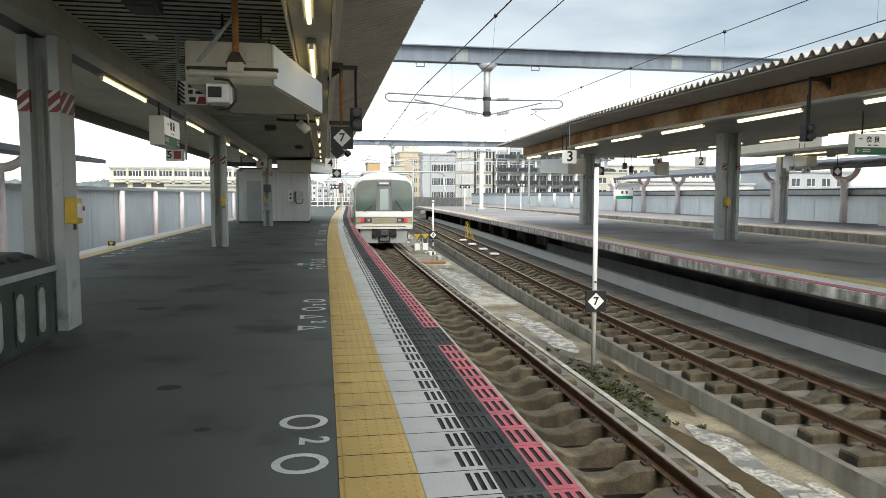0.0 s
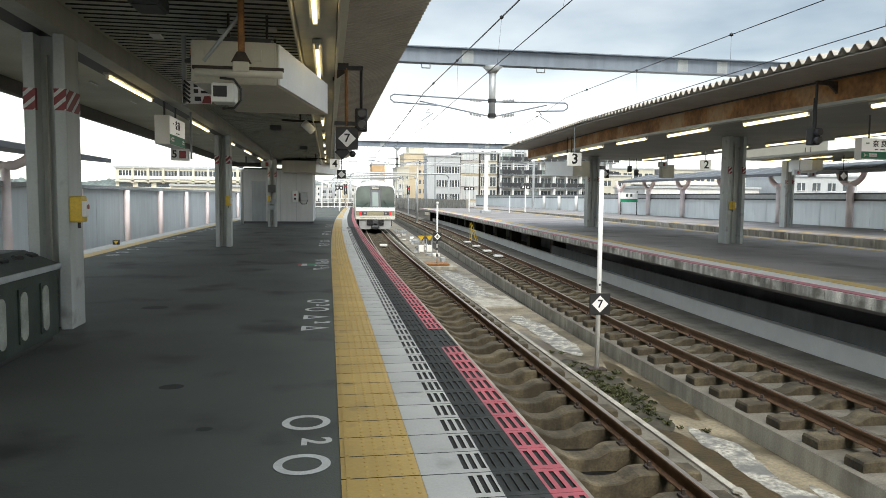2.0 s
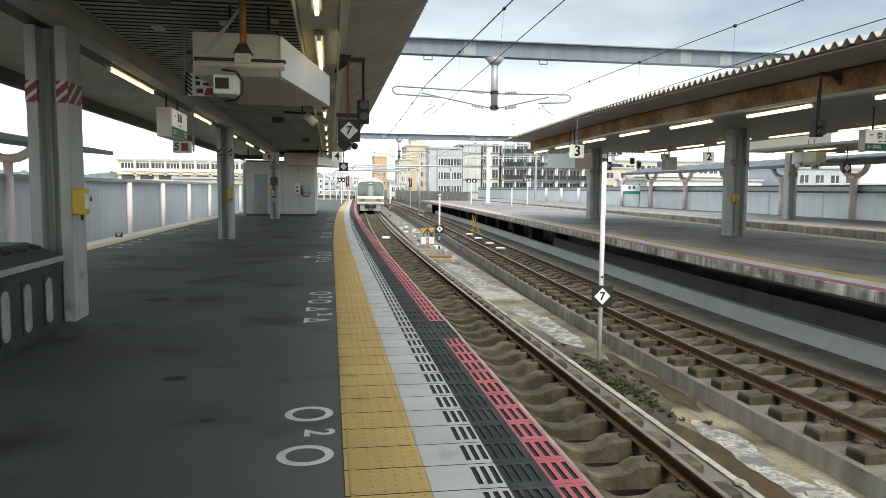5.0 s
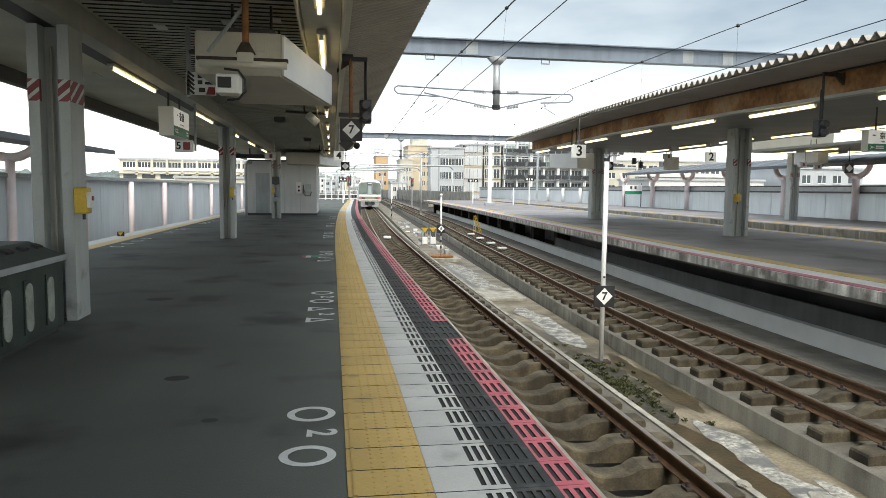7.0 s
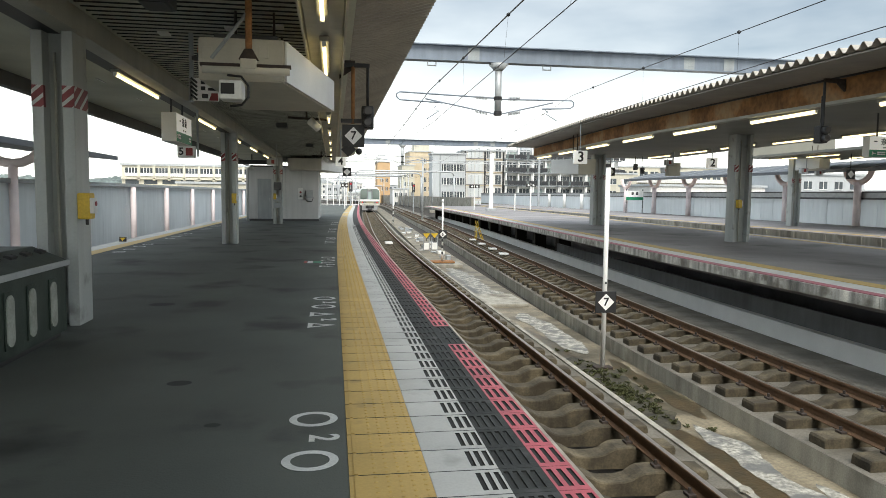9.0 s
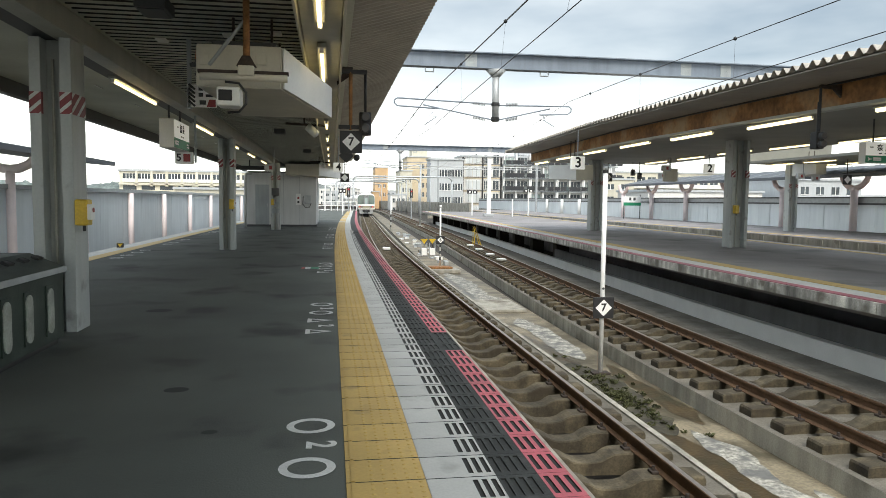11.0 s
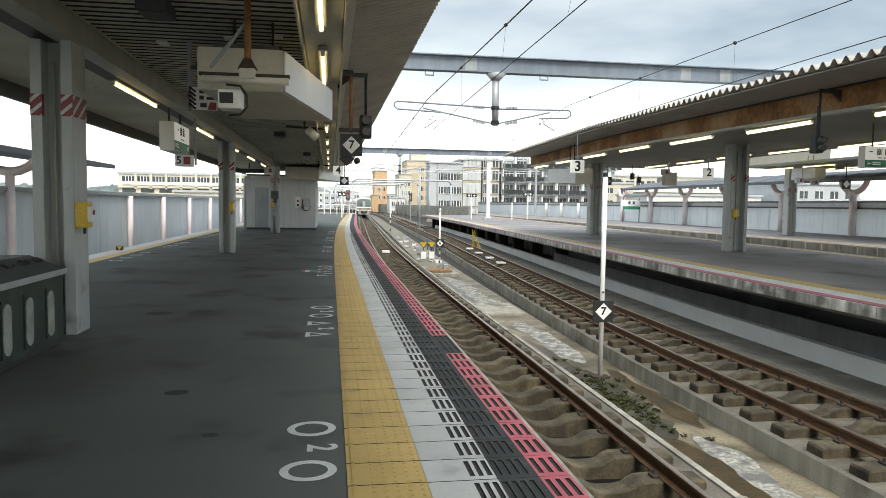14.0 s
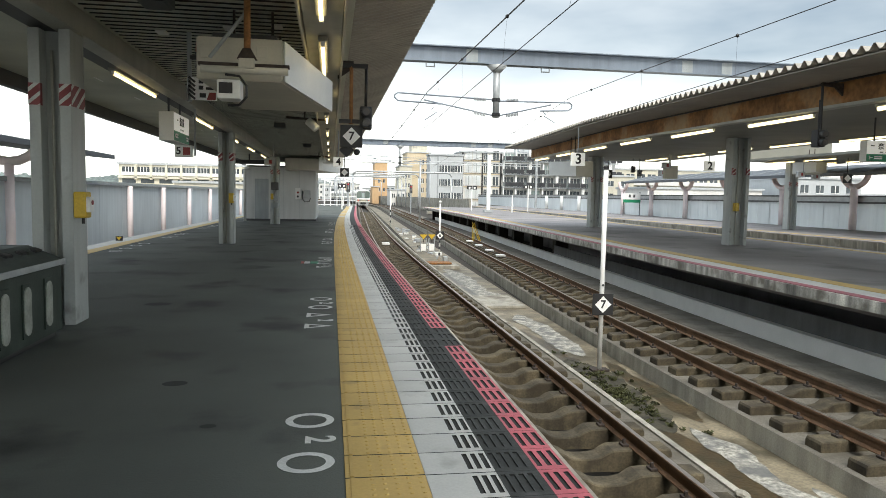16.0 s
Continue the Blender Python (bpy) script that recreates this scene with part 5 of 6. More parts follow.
    rod(bm, (x, 0, 0), (x, 0, 2.1), 0.04)
    part("post", bm, M["dark_grey"], t)
bm = B()
box(bm, -0.8, 0.8, -0.04, 0.04, 1.15, 1.95, 0.01)
bd = part("board", bm, M["white"], t)
bm = B()
box(bm, -0.8, 0.8, -0.05, -0.04, 1.15, 1.42)
part("green_band", bm, M["green"], bd)
for x in (-0.2, 0.2):
    bm = B()
    box(bm, x - 0.1, x + 0.1, -0.048, -0.04, 1.6, 1.85)
    part("lettering_bar", bm, M["dark_grey"], bd)

# masts and small poles at the island's end
t = thing("line_mast", "white square overhead line mast on the island platform", "mast", pose(14.12, 62.0, 0))
bm = B()
box(bm, -0.16, 0.16, -0.16, 0.16, 0, 5.2, 0.02)
part("shaft", bm, M["white"], t)
bm = B()
box(bm, -0.42, 0.42, -0.36, 0.36, 0, 0.25, 0.03)
part("foot", bm, M["galv"], t)
for x, y, h in ((16.5, 62.5, 1.6), (19.0, 66.0, 2.6), (13.4, 66, 2.4)):
    t = thing("signal_post", "thin white post with small lamps at the platform end", "signal post", pose(x, y, 0), "end posts")
    bm = B()
    rod(bm, (0, 0, 0), (0, 0, h), 0.06)
    part("post", bm, M["white"], t)
    if h > 2:
        bm = B()
        box(bm, -0.5, 0.5, -0.05, 0.05, h - 0.3, h, 0.01)
        hd = part("head", bm, M["black"], t)
        for s in (-0.25, 0.25):
            bm = B()
            rod(bm, (s, -0.06, h - 0.15), (s, -0.08, h - 0.15), 0.1, 10)
            part("lens", bm, M["white"], hd)

# masts along the line
for x, y, h, mt in ((7.75, 72, 6.8, "galv"), (-1.5, 98, 6.5, "galv"), (-3.8, 112, 7.0, "white"), (-2.4, 130, 7.0, "white"), (-6.5, 105, 6.5, "white"), (-2.6, 60, 6.0, "galv"), (-3.4, 75, 6.0, "galv"), (13.6, 118, 7.0, "galv")):
    t = thing("line_mast", "slender grey overhead line mast beside the tracks", "mast", pose(x + bend(y), y, -1.7), "line masts")
    bm = B()
    rod(bm, (0, 0, 0), (0, 0, h), 0.11, 12, 0.085)
    part("shaft", bm, M[mt], t, "", True)
    bm = B()
    box(bm, -0.4, 0.4, -0.4, 0.4, 0, 0.5, 0.04)
    part("footing", bm, M["concrete"], t)

# block signals beyond the platform end
for x, y, z in ((0.25, 80, 1.55), (8.6, 95, 1.6)):
    t = thing("block_signal", "black-hooded railway signal with dim red lamp", "signal", pose(x + bend(y), y, -1.6), "block signals")
    bm = B()
    rod(bm, (0, 0, 0), (0, 0, z + 2.9), 0.08)
    part("post", bm, M["galv"], t)
    bm = B()
    box(bm, -0.2, 0.2, -0.06, 0.06, z + 1.7, z + 2.9, 0.05)
    hd = part("backboard", bm, M["black"], t)
    for k in range(2):
        bm = B()
        rod(bm, (0, -0.07, z + 1.9 + 0.7 * k), (0, -0.2, z + 1.9 + 0.7 * k), 0.12, 12)
        part("lens", bm, M["signal_red"] if k == 1 else M["dark_grey"], hd)

# white end fence of this platform
t = thing("end_fence", "white pipe fence closing the end of the platform", "fence", pose(bend(84), 84, 0))
for x in [-5.6 + 0.75 * i for i in range(10)]:
    bm = B()
    rod(bm, (x, 0, 0), (x, 0, 2.3 if x < -1.8 else 1.2), 0.05)
    part("post", bm, M["white"], t)
for z in (0.15, 0.65, 1.15):
    bm = B()
    rod(bm, (-5.6, 0, z), (1.15, 0, z), 0.04)
    part("rail", bm, M["white"], t)
for x, y, z in ((0.75, 66, 2.05),):
    t = thing("repeater_lamp", "black double white-dot repeater on a white post", "signal", pose(x + bend(y) - 0.9, y, 0))
    bm = B()
    rod(bm, (0, 0, 0), (0, 0, 2.1), 0.06)
    part("post", bm, M["white"], t)
    bm = B()
    box(bm, -0.36, 0.36, -0.05, 0.05, 2.0, 2.4, 0.02)
    hd = part("head", bm, M["black"], t)
    for s in (-0.17, 0.17):
        bm = B()
        rod(bm, (s, -0.06, 2.2), (s, -0.08, 2.2), 0.09, 10)
        part("lens", bm, M["white"], hd)

t = thing("edge_marker", "small yellow and black triangle marker at the platform edge", "edge marker", pose(-5.85, 20.6, 0))
bm = B()
box(bm, -0.09, 0.09, -0.03, 0.03, 0, 0.13, 0.006)
part("plate", bm, M["black"], t)
bm = B()
bm.faces.new([bm.verts.new(v) for v in ((-0.075, -0.034, 0.115), (0, -0.034, 0.02), (0.075, -0.034, 0.115))])
part("triangle", bm, M["yellow"], t)

# slim pipe gantry beyond the platform end
t = thing("pipe_gantry", "thin grey lattice pipe gantry across the line", "gantry", pose(0, 88, 0))
for z in (5.45, 5.75):
    bm = B()
    rod(bm, (-5, 0, z), (27, 0, z), 0.05)
    part("chord", bm, M["galv"], t)
for i in range(27):
    bm = B()
    rod(bm, (-5 + 1.2 * i, 0, 5.45), (-4.4 + 1.2 * i, 0, 5.75), 0.03, 6)
    part("lattice", bm, M["galv"], t)
for x in (-4.6, 26.4):
    bm = B()
    rod(bm, (x, 0, -1.7), (x, 0, 6.2), 0.15, 10)
    part("post", bm, M["galv"], t)

# small equipment on the far column and clutter between the tracks
for z, h in ((1.55, 0.34), (1.05, 0.22), (0.75, 0.22)):
    t = thing("column_box", "dark grey equipment box on the column", "equipment box", pose(-2.52, 32.34, z), "column boxes")
    bm = B()
    box(bm, -0.16, 0.16, -0.08, 0.06, 0, h, 0.01)
    part("box", bm, M["steel_grey"] if z < 1.2 else M["dark_grey"], t)
rng = random.Random(21)
for i in range(26):
    y = 33 + 1.2 * i + rng.uniform(-0.5, 0.5)
    x = 4.1 + 0.6 * bend(y) + 0.4 * bend_far(y) + rng.uniform(0.0, 1.1)
    k = rng.choice(("cable_box", "sleeper_chunk", "cable_box"))
    w, l, h = rng.uniform(0.06, 0.18), rng.uniform(0.1, 0.3), rng.uniform(0.04, 0.18)
    t = thing("junction_box" if k == "cable_box" else "concrete_chunk", "pale cable junction box between the tracks" if k == "cable_box" else "pale concrete piece lying between the tracks", "trackside clutter", pose(x, y, -1.67, 0, 0, rng.uniform(-30, 30)), "trackside clutter")
    bm = B()
    box(bm, -w, w, -l, l, 0, h, 0.02)
    bd = part("body", bm, M["white"] if rng.random() < 0.45 else M["galv"] if k == "cable_box" else M["concrete"], t)
    if k == "cable_box":
        bm = B()
        box(bm, -w * 1.08, w * 1.08, -l * 1.05, l * 1.05, h, h + 0.03, 0.008)
        part("lid", bm, M["galv"], bd)
for x, y in ((5.56, 66.0),):
    t = thing("marker_post", "white post with black bands between the tracks", "marker post", pose(x, y, -1.6), "marker posts")
    bm = B()
    rod(bm, (0, 0, 0), (0, 0, 3.4), 0.045, 12)
    part("post", bm, M["white"], t, "", True)
    for z in (0.4, 0.9, 1.4):
        bm = B()
        rod(bm, (0, 0, z), (0, 0, z + 0.22), 0.049, 12)
        part("black_band", bm, M["black"], t)


# ---- town and distance ----
def block(name, x0, x1, y0, y1, z1, material, label, z0=-9.0):
    t = thing(name, label, "building")
    bm = B()
    box(bm, x0, x1, y0, y1, z0, z1)
    part("wall", bm, material, t)
    bm = B()
    box(bm, x0 - 0.25, x1 + 0.25, y0 - 0.25, y1 + 0.25, z1, z1 + 0.35)
    part("roof", bm, M["hazy_grey_wall"], t)
    return t


def window_row(t, x0, x1, y, z, h, n, gap=0.3, frame=True):
    w = (x1 - x0) / n
    for i in range(n):
        bm = B()
        a, b = x0 + i * w + gap * w / 2, x0 + (i + 1) * w - gap * w / 2
        box(bm, a, b, y - 0.06, y + 0.05, z, z + h)
        win = part("window", bm, M["window_dark"], t)
        if frame:
            bm = B()
            box(bm, (a + b) / 2 - 0.05, (a + b) / 2 + 0.05, y - 0.10, y - 0.06, z, z + h)
            box(bm, a, b, y - 0.12, y - 0.06, z - 0.1, z)
            part("frame", bm, M["white"], win)


# apartment block: a white bay with black lines and long balconies behind dark railings
AY, AX, AR = 156.0, 29.2, 66.0
t = block("apartment_block", AX, AR, AY, AY + 9, 11.4, M["plaster"], "white apartment block with rows of dark balconies")
BX = 38.5
for k in range(6):
    z = 9.75 - 2.95 * k
    a, n = BX + 0.4, 0
    while a < AR - 2.5:
        bm = B()
        box(bm, a, a + 2.5, AY - 0.03, AY + 0.1, z + 0.05, z + 2.15)
        w = part("window", bm, M["window_dark"] if (n * 3 + k * 5) % 7 else M["glass_sky"], t)
        for q in (0.0, 0.8, 1.62, 2.42):
            bm = B()
            box(bm, a + q, a + q + 0.08, AY - 0.08, AY - 0.03, z + 0.05, z + 2.15)
            part("frame", bm, M["white"], w)
        bm = B()
        box(bm, a + 2.62, a + 2.95, AY - 1.1, AY - 0.03, z + 0.05, z + 2.55)
        part("party_wall", bm, M["white"], t)
        a += 3.2
        n += 1
    bm = B()
    box(bm, BX, AR + 0.2, AY - 1.45, AY, z - 0.28, z)
    bal = part("balcony", bm, M["hazy_grey_wall"], t)
    bm = B()
    box(bm, BX, AR + 0.2, AY - 1.50, AY - 1.44, z - 0.16, z - 0.02)
    part("edge_line", bm, M["window_dark"], bal)
    x, n = BX, 0
    while x < AR:
        wide = 1.35 if n % 4 else 0.5
        bm = B()
        box(bm, x, x + wide, AY - 1.43, AY - 1.38, z + 0.06, z + 0.92)
        part("railing", bm, M["balcony"] if n % 4 else M["glass"], bal, "dark glass railing")
        x += wide + 0.12
        n += 1
    bm = B()
    box(bm, BX, AR + 0.2, AY - 1.46, AY - 1.36, z + 0.94, z + 1.02)
    part("handrail", bm, M["dark_grey"], bal)
    x = BX + 0.1
    while x < AR:
        bm = B()
        box(bm, x, x + 0.26, AY - 1.40, AY - 1.05, z, z + 2.65)
        part("pillar", bm, M["white"], bal)
        x += 6.4
    for xa, xb in ((0.45, 4.6), (5.0, 8.9)):
        bm = B()
        box(bm, AX + xa, AX + xb, AY - 0.14, AY, z - 0.34, z - 0.12)
        part("yellow_band", bm, M["beige"], t, "mustard floor band")
        bm = B()
        box(bm, AX + xa, AX + xb, AY - 0.18, AY, z - 0.10, z + 0.02)
        part("dark_line", bm, M["dark_grey"], t)
    for a, b, mt in ((0.9, 2.4, "wall_white"), (2.6, 4.3, "wall_white"), (5.2, 5.9, "window_dark"), (7.3, 8.6, "window_dark")):
        bm = B()
        box(bm, AX + a, AX + b, AY - 0.05, AY + 0.1, z + 0.15, z + 2.2)
        w = part("window" if mt == "window_dark" else "panel", bm, M[mt], t)
        bm = B()
        box(bm, AX + (a + b) / 2 - 0.04, AX + (a + b) / 2 + 0.04, AY - 0.09, AY - 0.05, z + 0.15, z + 2.2)
        part("mullion", bm, M["white"] if mt == "window_dark" else M["steel_grey"], w)
for x in (0.05, 4.65, 8.95):
    bm = B()
    box(bm, AX + x, AX + x + 0.34, AY - 0.3, AY, -9, 11.3)
    part("pilaster", bm, M["black"], t)
for xa, xb, z1 in ((14.0, 26.0, 14.0), (18.0, 23.0, 15.6)):
    bm = B()
    box(bm, AX + xa, AX + xb, AY + 2.5, AY + 7, 11.76, z1)
    part("penthouse", bm, M["hazy_grey_wall"], t)
for x in (9, 11, 13, 15, 18, 21):
    bm = B()
    rod(bm, (AX + x, AY + 2, 11.75), (AX + x, AY + 2, 14.6), 0.06)
    part("roof_post", bm, M["galv"], t)
for z in (13.2, 14.5):
    bm = B()
    rod(bm, (AX + 9, AY + 2, z), (AX + 21, AY + 2, z), 0.05)
    part("roof_rail", bm, M["galv"], t)

# second apartment wing behind the island canopy
t = block("apartment_wing", 67.0, 98.0, 160, 172, 8.6, M["pale_wall"], "pale apartment wing with cream balcony bands")
for k in range(5):
    z = 5.9 - 2.9 * k
    window_row(t, 67.5, 97.5, 160, z, 1.7, 11, 0.25)
    bm = B()
    box(bm, 67, 98, 158.7, 160, z - 0.95, z - 0.1)
    part("balcony", bm, M["plaster"], t)

t = block("grey_office", 21.1, 28.4, 150, 155, 10.2, M["hazy_grey_wall"], "blue-grey office building with window strips")
for k in range(5):
    window_row(t, 23.2, 28.2, 150, 6.6 - 2.95 * k, 1.45, 7, 0.06)
bm = B()
box(bm, 22.7, 23.0, 149.9, 150.0, -9, 10.1)
part("joint", bm, M["steel_grey"], t)

t = block("beige_tower", 24.2, 31.8, 225, 240, 15.2, M["beige"], "beige tower block with small dark windows")
for k in range(7):
    window_row(t, 28.6, 31.6, 225, 11.5 - 3.0 * k, 1.5, 2, 0.5)
bm = B()
box(bm, 26.0, 31.0, 228, 236, 15.5, 18.0)
part("roof_room", bm, M["pale_wall"], t)
t = block("beige_block", 21.5, 25.5, 222, 236, 10.6, M["pale_wall"], "cream lower block beside the tower")
for k in range(5):
    window_row(t, 22.0, 25.2, 222, 7.0 - 3.0 * k, 1.3, 3, 0.45)
t = block("orange_tower", 16.2, 20.9, 262, 276, 13.4, M["orange"], "tall orange-brown tower block beyond the line")
for k in range(6):
    window_row(t, 16.8, 20.6, 262, 9.2 - 3.2 * k, 1.3, 2, 0.6)
t = block("orange_annex", 14.6, 16.9, 250, 262, 4.2, M["orange"], "low orange annex beside the line")
t = block("white_house", 18.0, 23.0, 215, 226, 3.0, M["plaster"], "white house with small windows")
for k in range(3):
    window_row(t, 18.4, 22.6, 215, 0.6 - 2.8 * k, 1.3, 3, 0.4)
t = block("white_house", 9.0, 13.0, 320, 330, 6.0, M["plaster"], "small pale block at the end of the line")
for k in range(4):
    window_row(t, 9.4, 12.8, 320, 3.6 - 2.8 * k, 1.3, 3, 0.4)
for x0, x1, y0, z1, mt, nm, lab in ((50, 70, 105, 3.2, "plaster", "low_hall", "long white low hall with a pale roof"), (72, 84, 100, 5.2, "hazy_grey_wall", "grey_house", "grey block with dark windows"), (88, 120, 105, 2.8, "plaster", "low_hall", "white low building behind the wall"), (60, 68, 150, 6.5, "pale_wall", "pale_block", "pale block in the distance"), (-4, 3, 330, 5.0, "hazy_grey_wall", "grey_house", "grey block far down the line"), (-16, -8, 240, 3.2, "pale_wall", "pale_block", "pale low block far beyond the wall")):
    t = block(nm, x0, x1, y0, y0 + 12, z1, M[mt], lab)
    for k in range(3):
        window_row(t, x0 + 0.6, x1 - 0.6, y0, z1 - 2.2 - 2.8 * k, 1.2, max(2, int((x1 - x0) / 3)), 0.5)

rng = random.Random(31)
for i in range(16):
    x0, w, y0 = -62 + 6.2 * i + rng.uniform(-1.5, 1.5), rng.uniform(4.5, 8.0), rng.uniform(345, 430)
    z1 = rng.uniform(3.2, 9.5)
    mt = rng.choice(("plaster", "pale_wall", "hazy_grey_wall", "plaster", "beige"))
    t = block("town_house", x0, x0 + w, y0, y0 + 9, z1, M[mt], "small pale town house far down the line")
    for k in range(3):
        window_row(t, x0 + 0.5, x0 + w - 0.5, y0, z1 - 2.3 - 2.8 * k, 1.3, 3, 0.45, False)

# long building with gallery bays on the left
LY = 128.0
t = block("gallery_building", -36.2, -8.0, LY, LY + 14, 5.9, M["cream_wall"], "long cream building with open gallery bays")
for i in range(11):
    a = -35.6 + 2.5 * i
    bm = B()
    box(bm, a, a + 2.1, LY - 0.05, LY + 0.1, 4.05, 5.5)
    w = part("window", bm, M["window_dark"], t)
    bm = B()
    box(bm, a, a + 2.1, LY - 0.35, LY - 0.28, 4.05, 4.6)
    for s in (0.5, 1.0, 1.5):
        box(bm, a + s, a + s + 0.1, LY - 0.12, LY - 0.05, 4.05, 5.5)
    part("frame", bm, M["white"], w)
    bm = B()
    box(bm, a + 2.1, a + 2.5, LY - 0.5, LY, 3.3, 5.9)
    part("pier", bm, M["cream_wall"], t)
for z in (3.55, 2.15, 0.8):
    bm = B()
    box(bm, -36.2, -8, LY - 0.5, LY, z, z + 0.28)
    part("band", bm, M["cream_wall"], t)
    for i in range(9):
        a = -35.6 + 3.05 * i
        bm = B()
        box(bm, a, a + 2.2, LY - 0.06, LY + 0.1, z - 0.85, z - 0.12)
        part("window", bm, M["window_dark"], t)
t = block("cream_hall", -25.0, -10.5, 118, 124, 2.75, M["pale_wall"], "cream hall with small round windows and sloping gable")
for i in range(7):
    bm = B()
    rod(bm, (-23.5 + 2 * i, 117.9, 1.5), (-23.5 + 2 * i, 118.1, 1.5), 0.25, 10)
    part("window", bm, M["window_dark"], t)

# wooded hills: ridges with a ragged line of tree tops
verts, faces = [], []
for y0, base, amp, seed in ((900, 22, 15, 3), (1020, 30, 18, 8)):
    xs = [-900 + 2.2 * i for i in range(410)]
    first = len(verts)
    for j in range(7):
        v = j / 6
        for x in xs:
            h = base + amp * noise.noise((x * 0.006, seed, 0))
            z = h * v ** 0.7 + (3.2 * noise.noise((x * 0.11, j * 1.7, seed)) + 1.6 * noise.noise((x * 0.31, j * 2.3, seed))) * (0.4 + v)
            verts.append((x + 1.5 * noise.noise((x, j, seed)), y0 + 60 * v, z - 9))
    n = len(xs)
    for j in range(6):
        for i in range(n - 1):
            p = first + j * n + i
            faces.append((p, p + 1, p + n + 1, p + n))
me = bpy.data.meshes.new("hills")
me.from_pydata(verts, [], faces)
me.materials.append(M["hill"])
tagged(part("hills", me, None), "dark wooded hills far behind the town, bluish haze in their colour", "hill", "", "stuff")

# parapet of the viaduct beyond the island
bm = B()
ribbon(bm, rect(16.2, 16.5, -1.8, 1.05), steps(92, 300, 8), lambda y: bend(y))
structure("parapet_right", bm, M["concrete"], "grey concrete parapet of the viaduct", "parapet")
bm = B()
ribbon(bm, rect(-10.2, -9.9, -1.8, 1.0), steps(88, 300, 8), lambda y: bend(y))
structure("parapet_left", bm, M["concrete"], "grey concrete parapet of the viaduct", "parapet")


# ---- lime, moss and slabs in the channel ----
def patch(name, x0, x1, y0, y1, z, material, label, seed):
    """A thin deposit that runs along the channel, with ragged wandering edges."""
    bm = B()
    n = max(24, int((y1 - y0) / 0.07))
    rows = []
    for i in range(n + 1):
        u = i / n
        y = y0 + (y1 - y0) * u
        full = (x1 - x0) / 2 * min(1.0, 1.9 * math.sin(math.pi * u)) ** 0.6 if 0 < u < 1 else 0.0
        cx = (x0 + x1) / 2 + 0.12 * noise.noise((y * 0.5, seed, 0)) * (x1 - x0)
        a = cx - full * (0.68 + 0.5 * noise.noise((y * 1.1, seed, 5)) + 0.22 * noise.noise((y * 4.0, seed, 9)))
        b = cx + full * (0.68 + 0.5 * noise.noise((y * 1.1, seed, 15)) + 0.22 * noise.noise((y * 4.0, seed, 19)))
        a, b = max(a, x0), min(b, x1)
        rows.append((bm.verts.new((a, y, z + 0.002)), bm.verts.new(((a + b) / 2, y, z + 0.008)), bm.verts.new((b, y, z + 0.002))))
    for p, q in zip(rows, rows[1:]):
        for k in (0, 1):
            bm.faces.new((p[k], p[k + 1], q[k + 1], q[k]))
    return tagged(part(name, bm, material, None, "", True), label, "deposit", "", "structure")


patch("wet_patch_1", 3.93, 4.75, 3.2, 10.4, -1.668, M["wet"], "dark brown wet stain along the kerb", 11)
patch("wet_patch_2", 3.95, 4.70, 10.4, 15.5, -1.667, M["wet"], "dark damp stain in the channel", 12)
patch("wet_patch_3", 4.9, 5.38, 8.8, 12.4, -1.666, M["wet"], "dark damp stain by the channel wall", 13)
patch("wet_patch_4", 4.05, 4.9, 20.8, 27.5, -1.667, M["wet"], "dark damp stain in the channel", 14)
patch("lime_patch_4", 4.95, 5.37, 3.5, 6.6, -1.666, M["lime"], "pale crust along the channel wall", 15)
patch("lime_patch_1", 4.55, 5.10, 4.6, 8.6, -1.662, M["lime"], "pale wet lime deposit along the channel", 1)
patch("lime_patch_2", 4.45, 5.25, 12.8, 17.6, -1.662, M["lime"], "pale flaking lime deposit in the channel", 2)
patch("lime_patch_3", 4.3, 5.35, 19.2, 29.0, -1.664, M["lime"], "pale deposit on the channel floor", 3)
patch("moss_patch_1", 4.0, 5.0, 8.4, 12.6, -1.663, M["mud"], "dark mud and moss round the marker post", 4)
bm = B()
box(bm, 4.15, 5.36, 18.6, 20.6, -1.67, -1.585, 0.02)
tagged(part("channel_cover", bm, M["concrete"]), "pale slab covering the channel", "cover slab")
bm = B()
box(bm, 4.2, 5.4, 28.9, 30.4, -1.67, -1.52, 0.02)
tagged(part("channel_cover", bm, M["concrete"]), "pale slab under the far marker post", "cover slab")
rng = random.Random(9)
verts, faces = [], []
for i in range(150):
    a, q = rng.uniform(0, 6.28), abs(rng.gauss(0, 0.36))
    cx, cy, r = 4.5 + math.cos(a) * q * 0.7, 10.2 + math.sin(a) * q * 3.4, rng.uniform(0.02, 0.07)
    if not 4.0 < cx < 5.2:
        continue
    for k in range(14):
        d, l, h = rng.uniform(0, 6.28), rng.uniform(0.4, 1.0) * r, rng.uniform(0.2, 0.9) * r
        w = 0.25 * r
        n, ox, oy = len(verts), cx + rng.gauss(0, 0.4 * r), cy + rng.gauss(0, 0.4 * r)
        ux, uy = math.cos(d), math.sin(d)
        verts += [(ox - uy * w, oy + ux * w, -1.662), (ox + uy * w, oy - ux * w, -1.662), (ox + ux * l + uy * w * 0.7, oy + uy * l - ux * w * 0.7, -1.66 + h), (ox + ux * l * 1.5, oy + uy * l * 1.5, -1.66 + h * 0.8), (ox + ux * l - uy * w * 0.7, oy + uy * l + ux * w * 0.7, -1.66 + h)]
        faces.append((n, n + 1, n + 2, n + 3, n + 4))
bm = bpy.data.meshes.new("weeds")
